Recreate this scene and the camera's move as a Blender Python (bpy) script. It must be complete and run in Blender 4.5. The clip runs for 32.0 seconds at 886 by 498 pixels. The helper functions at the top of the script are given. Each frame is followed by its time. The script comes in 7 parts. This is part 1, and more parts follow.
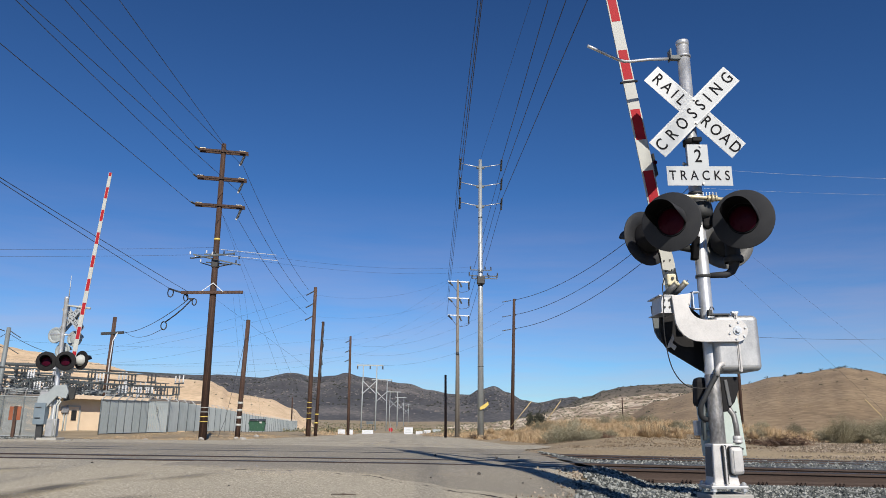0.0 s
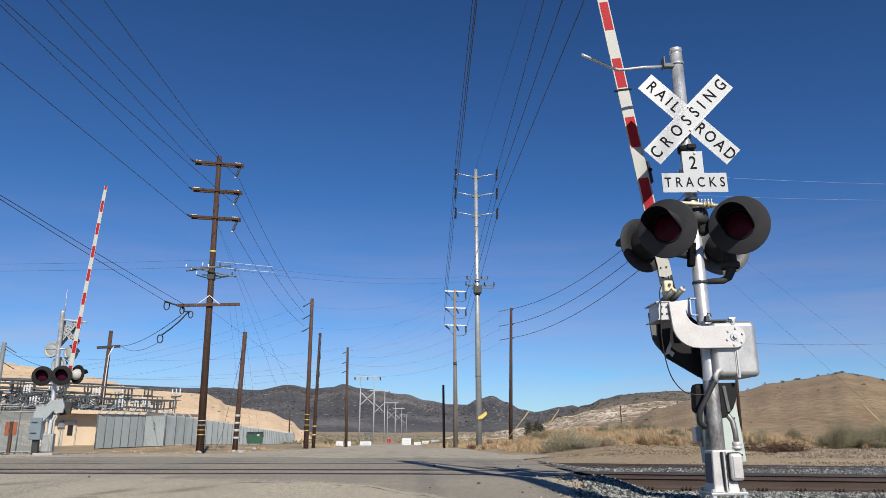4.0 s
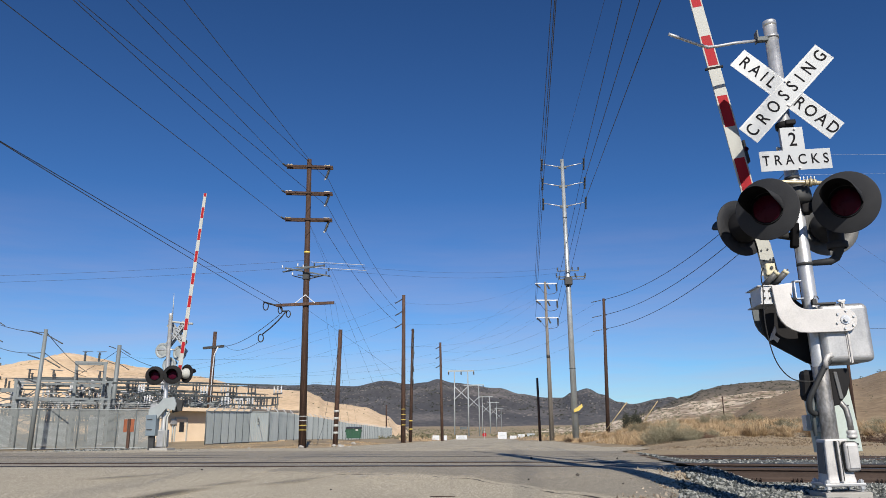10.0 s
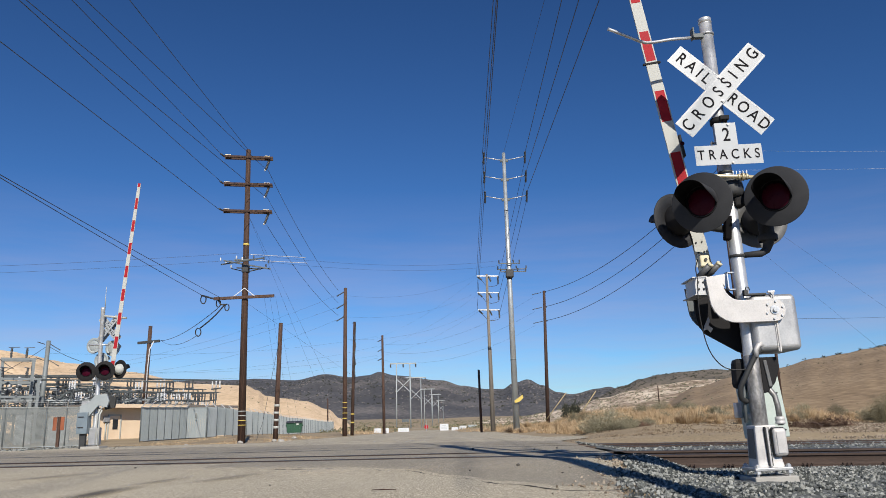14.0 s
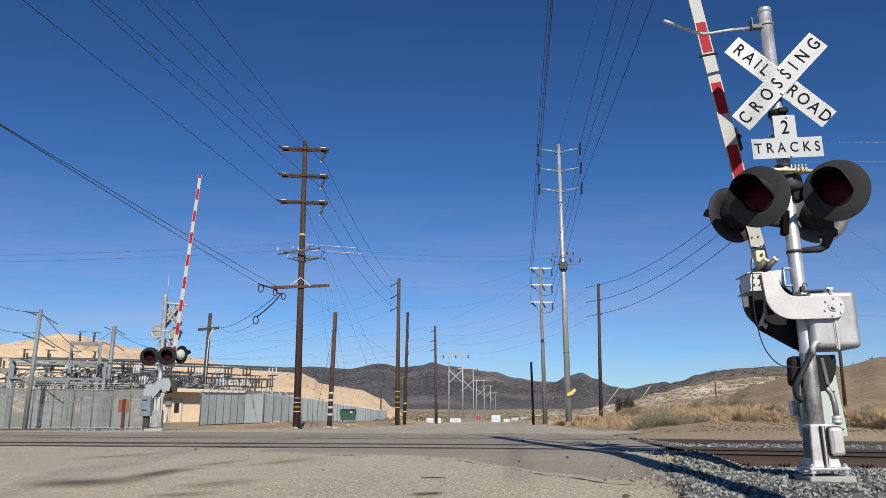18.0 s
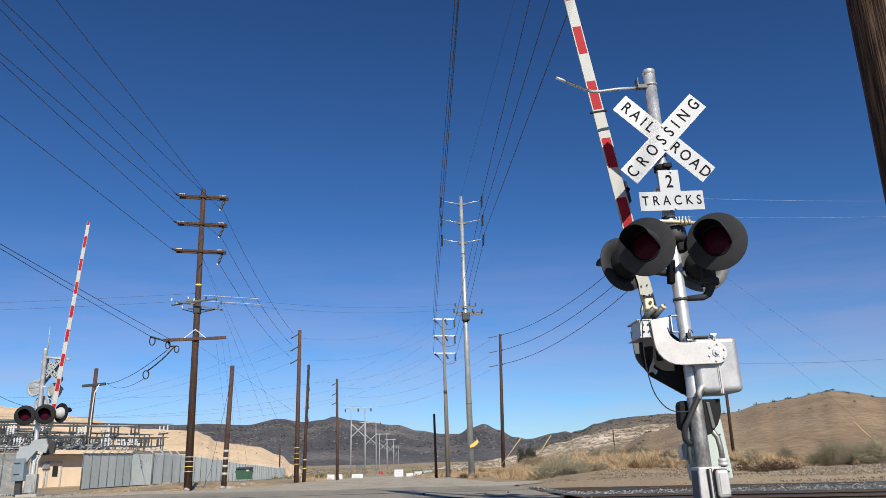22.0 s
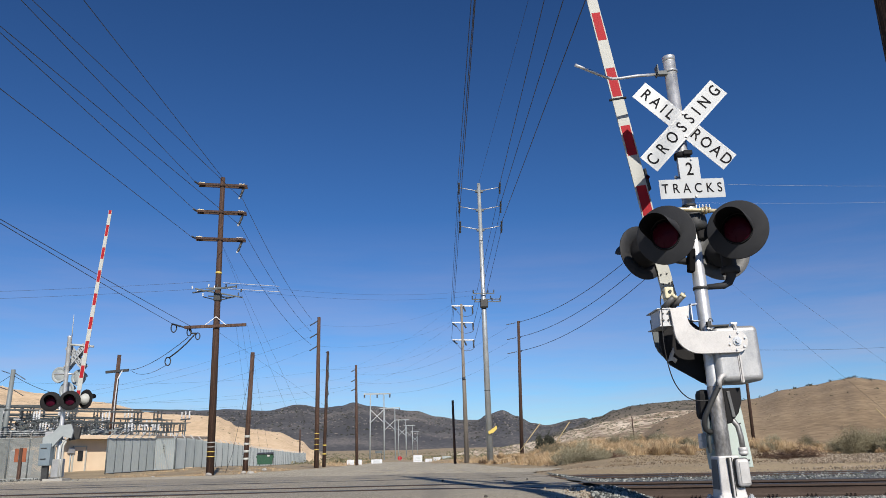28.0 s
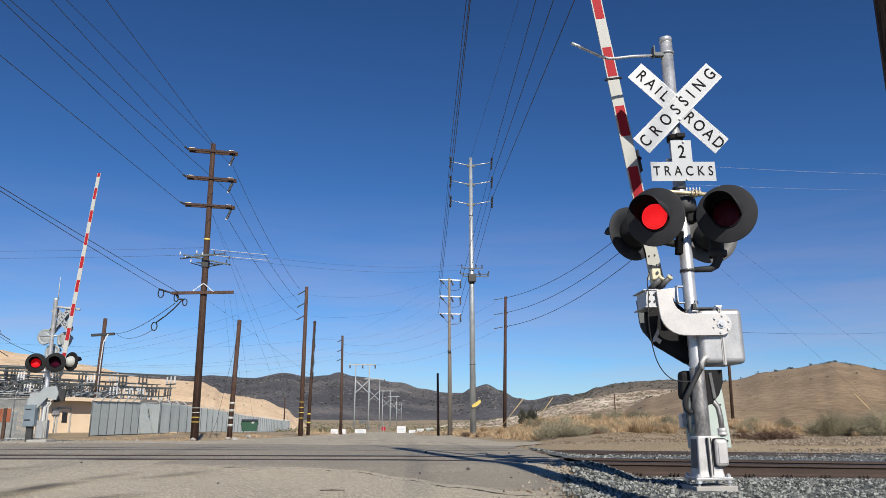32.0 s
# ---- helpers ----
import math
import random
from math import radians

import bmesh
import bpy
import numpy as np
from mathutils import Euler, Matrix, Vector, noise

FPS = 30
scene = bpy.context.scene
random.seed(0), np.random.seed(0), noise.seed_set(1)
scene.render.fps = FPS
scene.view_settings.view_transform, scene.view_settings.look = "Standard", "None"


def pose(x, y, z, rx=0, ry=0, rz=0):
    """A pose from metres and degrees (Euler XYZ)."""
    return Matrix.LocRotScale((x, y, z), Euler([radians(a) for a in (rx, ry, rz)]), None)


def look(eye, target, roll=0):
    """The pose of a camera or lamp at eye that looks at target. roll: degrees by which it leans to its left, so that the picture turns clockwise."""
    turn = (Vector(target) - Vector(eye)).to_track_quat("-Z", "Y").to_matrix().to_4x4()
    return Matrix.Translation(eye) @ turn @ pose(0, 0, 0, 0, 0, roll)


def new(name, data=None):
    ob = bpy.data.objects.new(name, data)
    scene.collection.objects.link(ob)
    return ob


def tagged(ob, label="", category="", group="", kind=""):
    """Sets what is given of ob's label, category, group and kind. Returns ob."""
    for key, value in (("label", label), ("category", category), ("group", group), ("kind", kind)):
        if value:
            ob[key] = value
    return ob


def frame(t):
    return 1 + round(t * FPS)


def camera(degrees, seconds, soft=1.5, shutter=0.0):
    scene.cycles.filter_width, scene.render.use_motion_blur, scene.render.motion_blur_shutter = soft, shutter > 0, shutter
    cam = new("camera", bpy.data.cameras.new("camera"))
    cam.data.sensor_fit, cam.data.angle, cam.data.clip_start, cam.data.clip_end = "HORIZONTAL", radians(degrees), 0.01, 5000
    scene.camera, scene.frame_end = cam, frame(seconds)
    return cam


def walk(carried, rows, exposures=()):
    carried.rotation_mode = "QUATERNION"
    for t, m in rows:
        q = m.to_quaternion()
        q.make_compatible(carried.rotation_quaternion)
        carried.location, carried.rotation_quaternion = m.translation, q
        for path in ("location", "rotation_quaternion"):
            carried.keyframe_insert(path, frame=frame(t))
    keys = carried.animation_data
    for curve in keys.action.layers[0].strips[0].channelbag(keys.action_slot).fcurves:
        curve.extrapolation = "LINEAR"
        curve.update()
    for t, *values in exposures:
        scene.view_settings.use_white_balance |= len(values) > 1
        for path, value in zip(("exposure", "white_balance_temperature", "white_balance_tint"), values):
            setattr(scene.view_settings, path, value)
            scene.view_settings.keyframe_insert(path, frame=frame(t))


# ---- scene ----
# ---------------------------------------------------------------- camera
cam = camera(60.99, 32.0, soft=0.75)
PATH = [
    # seconds, x, y, z, yaw, pitch, lean
    (0.0, -0.016, 0.018, 0.507, -2.01, 13.32, 0.88),
    (0.5, -0.016, 0.008, 0.504, -2.41, 13.61, 0.31),
    (1.0, -0.021, 0.018, 0.501, -2.20, 13.58, 0.55),
    (1.5, -0.024, 0.018, 0.504, -2.32, 13.77, 0.68),
    (2.0, -0.015, 0.014, 0.498, -2.54, 13.85, 0.20),
    (2.5, -0.012, 0.013, 0.497, -2.54, 13.82, -0.32),
    (3.0, -0.012, 0.028, 0.498, -2.37, 13.90, -0.00),
    (3.5, -0.022, 0.014, 0.499, -2.46, 13.98, 0.45),
    (5.5, -0.021, 0.025, 0.499, -1.41, 14.34, -1.28),
    (6.0, -0.018, 0.013, 0.494, -1.19, 14.15, -0.69),
    (6.5, -0.030, 0.014, 0.491, -0.78, 14.02, -0.43),
    (7.0, -0.028, 0.030, 0.493, -0.50, 13.76, -0.35),
    (7.5, -0.027, -0.001, 0.487, -0.33, 13.72, -0.78),
    (8.0, -0.029, -0.001, 0.486, -0.33, 14.21, -0.79),
    (8.5, -0.025, 0.021, 0.491, 0.16, 14.57, -0.89),
    (9.0, -0.027, 0.004, 0.491, 1.01, 14.41, -1.04),
    (9.5, -0.029, 0.010, 0.482, 2.27, 14.17, -0.99),
    (10.0, -0.035, 0.007, 0.476, 4.63, 13.65, -0.33),
    (10.5, -0.048, -0.009, 0.487, 5.95, 13.23, 0.66),
    (11.0, -0.037, -0.009, 0.484, 5.88, 13.56, 0.63),
    (11.5, -0.037, 0.001, 0.481, 5.44, 14.34, 0.80),
    (12.0, -0.042, 0.005, 0.483, 4.77, 14.23, 1.66),
    (12.5, -0.045, -0.004, 0.470, 3.63, 15.15, 1.24),
    (13.0, -0.022, 0.028, 0.459, 2.29, 16.66, -1.12),
    (13.5, -0.022, 0.051, 0.461, 0.93, 16.05, -2.13),
    (14.0, -0.030, 0.046, 0.477, 0.12, 13.03, -1.30),
    (14.5, -0.021, 0.022, 0.477, -1.02, 11.78, 0.22),
    (16.5, -0.007, 0.006, 0.471, 1.36, 12.82, -0.85),
    (17.0, 0.003, -0.011, 0.471, 2.91, 12.46, -1.41),
    (17.5, -0.002, -0.027, 0.461, 4.44, 12.00, -0.87),
    (18.0, -0.001, -0.033, 0.471, 4.31, 12.41, 0.12),
    (18.5, 0.010, -0.031, 0.480, 2.34, 13.24, 0.39),
    (19.0, 0.017, -0.039, 0.473, 0.93, 13.67, 0.58),
    (19.5, 0.017, -0.023, 0.481, 0.52, 13.95, 0.37),
    (20.0, 0.006, -0.022, 0.475, 0.85, 13.74, 0.45),
    (20.5, 0.017, -0.006, 0.476, 0.69, 13.66, 0.25),
    (21.0, 0.008, -0.003, 0.472, 0.18, 14.66, 0.16),
    (21.5, 0.016, -0.010, 0.458, -0.96, 16.63, -0.09),
    (22.0, 0.050, 0.009, 0.447, -3.29, 16.22, -1.55),
    (22.5, 0.039, 0.021, 0.456, -2.98, 12.95, -1.75),
    (23.0, 0.027, -0.003, 0.473, -0.95, 11.48, -1.24),
    (23.5, 0.030, -0.005, 0.478, -0.51, 12.11, -0.47),
    (24.0, 0.028, -0.011, 0.481, -0.64, 13.01, -0.39),
    (24.5, 0.022, -0.033, 0.489, -1.04, 14.14, -0.60),
    (26.5, 0.028, -0.009, 0.481, -1.35, 13.66, 0.05),
    (27.0, 0.021, -0.018, 0.482, -1.10, 14.15, 0.24),
    (27.5, 0.023, -0.021, 0.479, -1.05, 14.79, -0.30),
    (28.0, 0.044, -0.005, 0.469, -1.84, 15.24, -1.34),
    (28.5, 0.049, -0.012, 0.456, -3.42, 14.89, -2.02),
    (29.0, 0.053, 0.026, 0.471, -3.65, 14.37, -1.77),
    (29.5, 0.040, -0.010, 0.473, -2.95, 13.57, -0.56),
    (30.0, 0.033, -0.011, 0.475, -2.73, 13.45, -0.12),
    (30.5, 0.038, -0.024, 0.478, -2.91, 13.35, -0.07),
    (31.0, 0.030, -0.022, 0.472, -2.29, 12.75, 0.37),
    (31.5, 0.036, -0.021, 0.479, -2.16, 12.64, 0.58),
    (32.0, 0.035, -0.030, 0.477, -2.66, 13.22, 0.26),
]


def eye_pose(x, y, z, yaw, pitch, lean):
    ya, pi, le = radians(yaw), radians(pitch), radians(lean)
    ahead = Vector((-math.sin(ya) * math.cos(pi), math.cos(ya) * math.cos(pi), math.sin(pi)))
    level = Vector((math.cos(ya), math.sin(ya), 0))
    above = level.cross(ahead)
    right = math.cos(le) * level + math.sin(le) * above
    up = math.cos(le) * above - math.sin(le) * level
    m = Matrix((right, up, -ahead)).transposed().to_4x4()
    m.translation = (x, y, z)
    return m


# the clip's own exposure drifts a little as the view swings
walk(cam, [(t, eye_pose(*v)) for t, *v in PATH], exposures=[(0.0, 0.18), (6.0, 0.21), (9.5, 0.20), (10.8, 0.15), (12.0, 0.16), (13.0, 0.22), (14.0, 0.18), (17.0, 0.16), (18.0, 0.13), (19.0, 0.16), (21.0, 0.21), (22.0, 0.27), (23.0, 0.20), (24.0, 0.17), (29.0, 0.21), (32.0, 0.20)])

# ---------------------------------------------------------------- light
SUN_ELEVATION, SUN_AZIMUTH = radians(35), radians(167)
world = bpy.data.worlds.new("sky")
scene.world = world
world.use_nodes = True
wn = world.node_tree.nodes
wl = world.node_tree.links
wn.clear()
sky = wn.new("ShaderNodeTexSky")
sky.sky_type, sky.sun_disc = "NISHITA", False
sky.sun_elevation, sky.sun_rotation = SUN_ELEVATION, SUN_AZIMUTH
sky.altitude, sky.air_density, sky.dust_density, sky.ozone_density = 1400, 1.0, 0.0, 1.2
sky_back = wn.new("ShaderNodeBackground")
sky_back.inputs["Strength"].default_value = 0.0450
sky_out = wn.new("ShaderNodeOutputWorld")
# thin streaks of high cloud, low over the horizon
sky_co = wn.new("ShaderNodeTexCoord")
sky_map = wn.new("ShaderNodeMapping")
sky_map.inputs["Scale"].default_value = (1.6, 1.6, 14.0)
sky_map.inputs["Rotation"].default_value = (0.06, 0.05, 0.0)
sky_noise = wn.new("ShaderNodeTexNoise")
sky_noise.inputs["Scale"].default_value = 2.2
sky_noise.inputs["Detail"].default_value = 7.0
sky_noise.inputs["Roughness"].default_value = 0.6
sky_ramp = wn.new("ShaderNodeMapRange")
sky_ramp.inputs["From Min"].default_value, sky_ramp.inputs["From Max"].default_value = 0.22, 0.86
sky_ramp.inputs["To Min"].default_value, sky_ramp.inputs["To Max"].default_value = 0.0, 0.55
sky_mix = wn.new("ShaderNodeMix")
sky_mix.data_type = "RGBA"
sky_mix.inputs[7].default_value = (12.0, 9.0, 9.6, 1)
wl.new(sky_co.outputs["Generated"], sky_map.inputs["Vector"])
wl.new(sky_map.outputs["Vector"], sky_noise.inputs["Vector"])
wl.new(sky_noise.outputs["Fac"], sky_ramp.inputs["Value"])
sky_part = wn.new("ShaderNodeSeparateXYZ")
wl.new(sky_co.outputs["Generated"], sky_part.inputs["Vector"])
sky_low = wn.new("ShaderNodeMapRange")
sky_low.inputs["From Min"].default_value, sky_low.inputs["From Max"].default_value = 0.02, 0.30
sky_low.inputs["To Min"].default_value, sky_low.inputs["To Max"].default_value = 1.0, 0.0
wl.new(sky_part.outputs["Z"], sky_low.inputs["Value"])
sky_thin = wn.new("ShaderNodeMath")
sky_thin.operation = "MULTIPLY"
wl.new(sky_ramp.outputs["Result"], sky_thin.inputs[0])
wl.new(sky_low.outputs["Result"], sky_thin.inputs[1])
wl.new(sky_thin.outputs[0], sky_mix.inputs[0])
sky_tint = wn.new("ShaderNodeMix")
sky_tint.data_type, sky_tint.blend_type = "RGBA", "MULTIPLY"
sky_tint.inputs[0].default_value = 1.0
sky_tint.inputs[7].default_value = (0.465, 0.815, 1.175, 1)
sky_deep = wn.new("ShaderNodeGamma")
sky_deep.inputs["Gamma"].default_value = 1.25
wl.new(sky.outputs["Color"], sky_deep.inputs["Color"])
wl.new(sky_deep.outputs["Color"], sky_tint.inputs[6])
wl.new(sky_tint.outputs[2], sky_mix.inputs[6])
wl.new(sky_mix.outputs[2], sky_back.inputs["Color"])
wl.new(sky_back.outputs["Background"], sky_out.inputs["Surface"])

sun = new("sun", bpy.data.lights.new("sun", "SUN"))
sun.data.energy, sun.data.angle, sun.data.color = 5.0, radians(0.53), (1.0, 0.92, 0.81)
sun_from = Vector((math.sin(SUN_AZIMUTH) * math.cos(SUN_ELEVATION), math.cos(SUN_AZIMUTH) * math.cos(SUN_ELEVATION), math.sin(SUN_ELEVATION)))
sun.matrix_world = look(sun_from * 50, (0, 0, 0))


# ---------------------------------------------------------------- materials
def material(name, colours, rough=0.7, metal=0.0, scale=6.0, fine=60.0, bump=0.15, mix_fine=0.35, stretch=(1, 1, 1), island=0.0, per_object=0.0, specular=0.5):
    """Base colour blended over two sizes of noise, with grain relief and uneven roughness."""
    m = bpy.data.materials.new(name)
    m.use_nodes = True
    n, k = m.node_tree.nodes, m.node_tree.links
    b = n["Principled BSDF"]
    co = n.new("ShaderNodeTexCoord")
    mp = n.new("ShaderNodeMapping")
    mp.inputs["Scale"].default_value = stretch
    k.new(co.outputs["Object"], mp.inputs["Vector"])
    big = n.new("ShaderNodeTexNoise")
    big.inputs["Scale"].default_value, big.inputs["Detail"].default_value = scale, 6
    small = n.new("ShaderNodeTexNoise")
    small.inputs["Scale"].default_value, small.inputs["Detail"].default_value = fine, 4
    for t in (big, small):
        k.new(mp.outputs["Vector"], t.inputs["Vector"])
    blend = n.new("ShaderNodeMix")
    blend.data_type = "FLOAT"
    blend.inputs[0].default_value = mix_fine
    k.new(big.outputs["Fac"], blend.inputs[2])
    k.new(small.outputs["Fac"], blend.inputs[3])
    value = blend.outputs[0]
    if island or per_object:
        src = n.new("ShaderNodeNewGeometry" if island else "ShaderNodeObjectInfo")
        add = n.new("ShaderNodeMath")
        add.operation = "MULTIPLY_ADD"
        add.inputs[1].default_value = island or per_object
        k.new(src.outputs["Random Per Island" if island else "Random"], add.inputs[0])
        off = n.new("ShaderNodeMath")
        off.operation = "SUBTRACT"
        off.inputs[1].default_value = (island or per_object) / 2
        k.new(value, off.inputs[0])
        k.new(off.outputs[0], add.inputs[2])
        value = add.outputs[0]
    ramp = n.new("ShaderNodeValToRGB")
    cr = ramp.color_ramp
    while len(cr.elements) < len(colours):
        cr.elements.new(0.5)
    for i, c in enumerate(colours):
        cr.elements[i].position = 0.3 + 0.4 * i / max(1, len(colours) - 1)
        cr.elements[i].color = (*[0.88 * v for v in c], 1)
    k.new(value, ramp.inputs["Fac"])
    k.new(ramp.outputs["Color"], b.inputs["Base Color"])
    ro = n.new("ShaderNodeMapRange")
    ro.inputs["To Min"].default_value, ro.inputs["To Max"].default_value = max(0.05, rough - 0.12), min(1, rough + 0.12)
    k.new(big.outputs["Fac"], ro.inputs["Value"])
    k.new(ro.outputs["Result"], b.inputs["Roughness"])
    b.inputs["Metallic"].default_value = metal
    b.inputs["Specular IOR Level"].default_value = specular
    if bump:
        bp = n.new("ShaderNodeBump")
        bp.inputs["Strength"].default_value = bump
        bp.inputs["Distance"].default_value = 0.01
        k.new(small.outputs["Fac"], bp.inputs["Height"])
        k.new(bp.outputs["Normal"], b.inputs["Normal"])
    return m


def glow(name, colour, strength):
    m = material(name, [colour, colour], rough=0.4, bump=0)
    b = m.node_tree.nodes["Principled BSDF"]
    b.inputs["Emission Color"].default_value = (*colour, 1)
    b.inputs["Emission Strength"].default_value = strength
    return m


GALV = material("galvanised_steel", [(0.44, 0.46, 0.48), (0.60, 0.62, 0.64), (0.72, 0.74, 0.76)], 0.40, 0.55, 9, 90, 0.04)
GALV_FAR = material("weathered_galvanised_steel", [(0.30, 0.34, 0.35), (0.42, 0.46, 0.47)], 0.6, 0.2, 0.8, 7, 0.05)
GREYSTEEL = material("grey_painted_steel", [(0.075, 0.09, 0.095), (0.13, 0.15, 0.158)], 0.6, 0.1, 1.2, 12, 0.05)
ALU = material("cast_aluminium", [(0.44, 0.435, 0.43), (0.56, 0.555, 0.55), (0.64, 0.635, 0.63)], 0.5, 0.2, 5, 80, 0.08)
ALU_DULL = material("dull_aluminium", [(0.34, 0.35, 0.36), (0.46, 0.47, 0.48), (0.56, 0.57, 0.58)], 0.48, 0.55, 5, 70, 0.08)
WHITE = material("white_paint", [(0.42, 0.435, 0.415), (0.51, 0.525, 0.50)], 0.6, 0, 4, 70, 0.04, specular=0.25)
SIGN = material("white_reflective_sheet", [(0.385, 0.418, 0.445), (0.435, 0.468, 0.495)], 0.4, 0, 3, 140, 0.03)
RED = material("red_reflective_sheet", [(0.33, 0.016, 0.024), (0.41, 0.024, 0.034)], 0.6, 0, 5, 120, 0.03, specular=0.12)
BLACK = material("black_paint", [(0.012, 0.012, 0.013), (0.022, 0.022, 0.024)], 0.7, 0, 5, 60, 0.04, specular=0.15)
LAMPBLACK = material("sun_faded_black_paint", [(0.027, 0.029, 0.033), (0.042, 0.044, 0.049)], 0.65, 0, 7, 90, 0.05, specular=0.2)
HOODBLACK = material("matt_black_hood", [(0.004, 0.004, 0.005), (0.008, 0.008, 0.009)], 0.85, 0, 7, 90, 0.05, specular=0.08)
LETTER = material("black_sign_letters", [(0.012, 0.012, 0.014), (0.022, 0.022, 0.024)], 0.9, 0, 7, 90, 0.0, specular=0.05)
REDLENS = material("dark_red_lens", [(0.030, 0.002, 0.009), (0.052, 0.003, 0.015)], 0.3, 0, 14, 120, 0.1, specular=0.08)
LED = glow("lit_red_led", (1.0, 0.030, 0.035), 2.0)
LEDPLATE = glow("lit_red_lens", (0.75, 0.003, 0.010), 0.30)
WORNGALV = material("stained_galvanised_steel", [(0.10, 0.095, 0.09), (0.26, 0.255, 0.25), (0.50, 0.50, 0.495)], 0.46, 0.55, 7, 40, 0.08, 0.4, (1, 1, 0.6))
MIDGREY = material("grey_lamp_casting", [(0.08, 0.083, 0.086), (0.135, 0.14, 0.143)], 0.55, 0.1, 6, 60, 0.05)
BRASS = material("pale_brass", [(0.55, 0.47, 0.30), (0.66, 0.58, 0.40)], 0.45, 0.4, 9, 80, 0.06)
CREAM = material("cream_plastic", [(0.62, 0.57, 0.38), (0.72, 0.67, 0.48)], 0.5, 0, 9, 80, 0.04)
RUBBER = material("black_cable_rubber", [(0.012, 0.012, 0.013), (0.025, 0.025, 0.026)], 0.6, 0, 9, 80, 0.02)
PALEGREEN = material("pale_green_painted_metal", [(0.42, 0.50, 0.47), (0.52, 0.60, 0.57)], 0.55, 0, 3, 50, 0.04)
CONCRETE = material("grey_concrete", [(0.33, 0.32, 0.30), (0.45, 0.44, 0.41)], 0.9, 0, 5, 60, 0.3)
WOOD = material("creosoted_pole_wood", [(0.016, 0.008, 0.006), (0.048, 0.024, 0.016), (0.14, 0.081, 0.053)], 0.85, 0, 3.0, 22, 0.4, 0.5, (6, 6, 0.35))
WOOD_PALE = material("sun_bleached_pole_wood", [(0.022, 0.012, 0.009), (0.068, 0.036, 0.025), (0.18, 0.112, 0.08)], 0.85, 0, 3.0, 22, 0.4, 0.5, (6, 6, 0.35))
INSUL = material("grey_polymer_insulator", [(0.035, 0.04, 0.045), (0.075, 0.082, 0.09)], 0.5, 0, 5, 40, 0)
PORCELAIN = material("pale_porcelain", [(0.55, 0.57, 0.6), (0.72, 0.74, 0.76)], 0.25, 0, 5, 40, 0)
WIRE = material("dark_overhead_wire", [(0.035, 0.038, 0.045), (0.07, 0.074, 0.085)], 0.5, 0.3, 1, 10, 0)
WIRE_LIGHT = material("bright_aluminium_wire", [(0.6, 0.62, 0.65), (0.75, 0.77, 0.8)], 0.4, 0.3, 1, 10, 0)
YELLOW = material("yellow_reflective_sheet", [(0.58, 0.44, 0.09), (0.70, 0.54, 0.13)], 0.5, 0, 5, 60, 0.02)
RAILSTEEL = material("rusty_rail_web", [(0.035, 0.022, 0.017), (0.062, 0.041, 0.032), (0.095, 0.066, 0.053)], 0.8, 0.2, 3, 50, 0.25, 0.4, (0.4, 2, 2))
RAILHEAD = material("worn_rail_head", [(0.10, 0.10, 0.105), (0.19, 0.19, 0.195)], 0.38, 0.8, 3, 40, 0.05, 0.4, (0.3, 3, 3))
TIEWOOD = material("weathered_tie_timber", [(0.05, 0.042, 0.036), (0.13, 0.115, 0.10)], 0.9, 0, 4, 30, 0.4, 0.5, (1, 1, 1), per_object=0.3)
STONE = material("blue_grey_ballast_stone", [(0.045, 0.051, 0.049), (0.135, 0.147, 0.139), (0.35, 0.362, 0.342)], 0.85, 0, 12, 90, 0.3, 0.3, island=0.55)
STONE_TAN = material("pale_gravel_stone", [(0.14, 0.11, 0.08), (0.26, 0.21, 0.155), (0.42, 0.355, 0.28)], 0.9, 0, 12, 90, 0.3, 0.3, island=0.55)
ROAD = material("worn_pale_asphalt", [(0.300, 0.268, 0.200), (0.400, 0.360, 0.272), (0.500, 0.452, 0.348)], 0.92, 0, 0.45, 60, 0.6, 0.45)


def aggregate(m, scale, light, dark):
    """Speckles a surface with the pale and dark stones of worn asphalt."""
    n, k = m.node_tree.nodes, m.node_tree.links
    b = n["Principled BSDF"]
    old = b.inputs["Base Color"].links[0].from_socket
    co = n.new("ShaderNodeTexCoord")
    vo = n.new("ShaderNodeTexVoronoi")
    vo.inputs["Scale"].default_value = scale
    k.new(co.outputs["Object"], vo.inputs["Vector"])
    sp = n.new("ShaderNodeSeparateColor")
    k.new(vo.outputs["Color"], sp.inputs["Color"])
    for channel, low, high, colour in (("Red", 0.62, 1.0, light), ("Green", 0.66, 1.0, dark)):
        mr = n.new("ShaderNodeMapRange")
        mr.inputs["From Min"].default_value, mr.inputs["From Max"].default_value = low, high
        mr.inputs["To Max"].default_value = 0.85
        k.new(sp.outputs[channel], mr.inputs["Value"])
        mx = n.new("ShaderNodeMix")
        mx.data_type = "RGBA"
        mx.inputs[7].default_value = (*colour, 1)
        k.new(mr.outputs["Result"], mx.inputs[0])
        k.new(old, mx.inputs[6])
        old = mx.outputs[2]
    k.new(old, b.inputs["Base Color"])


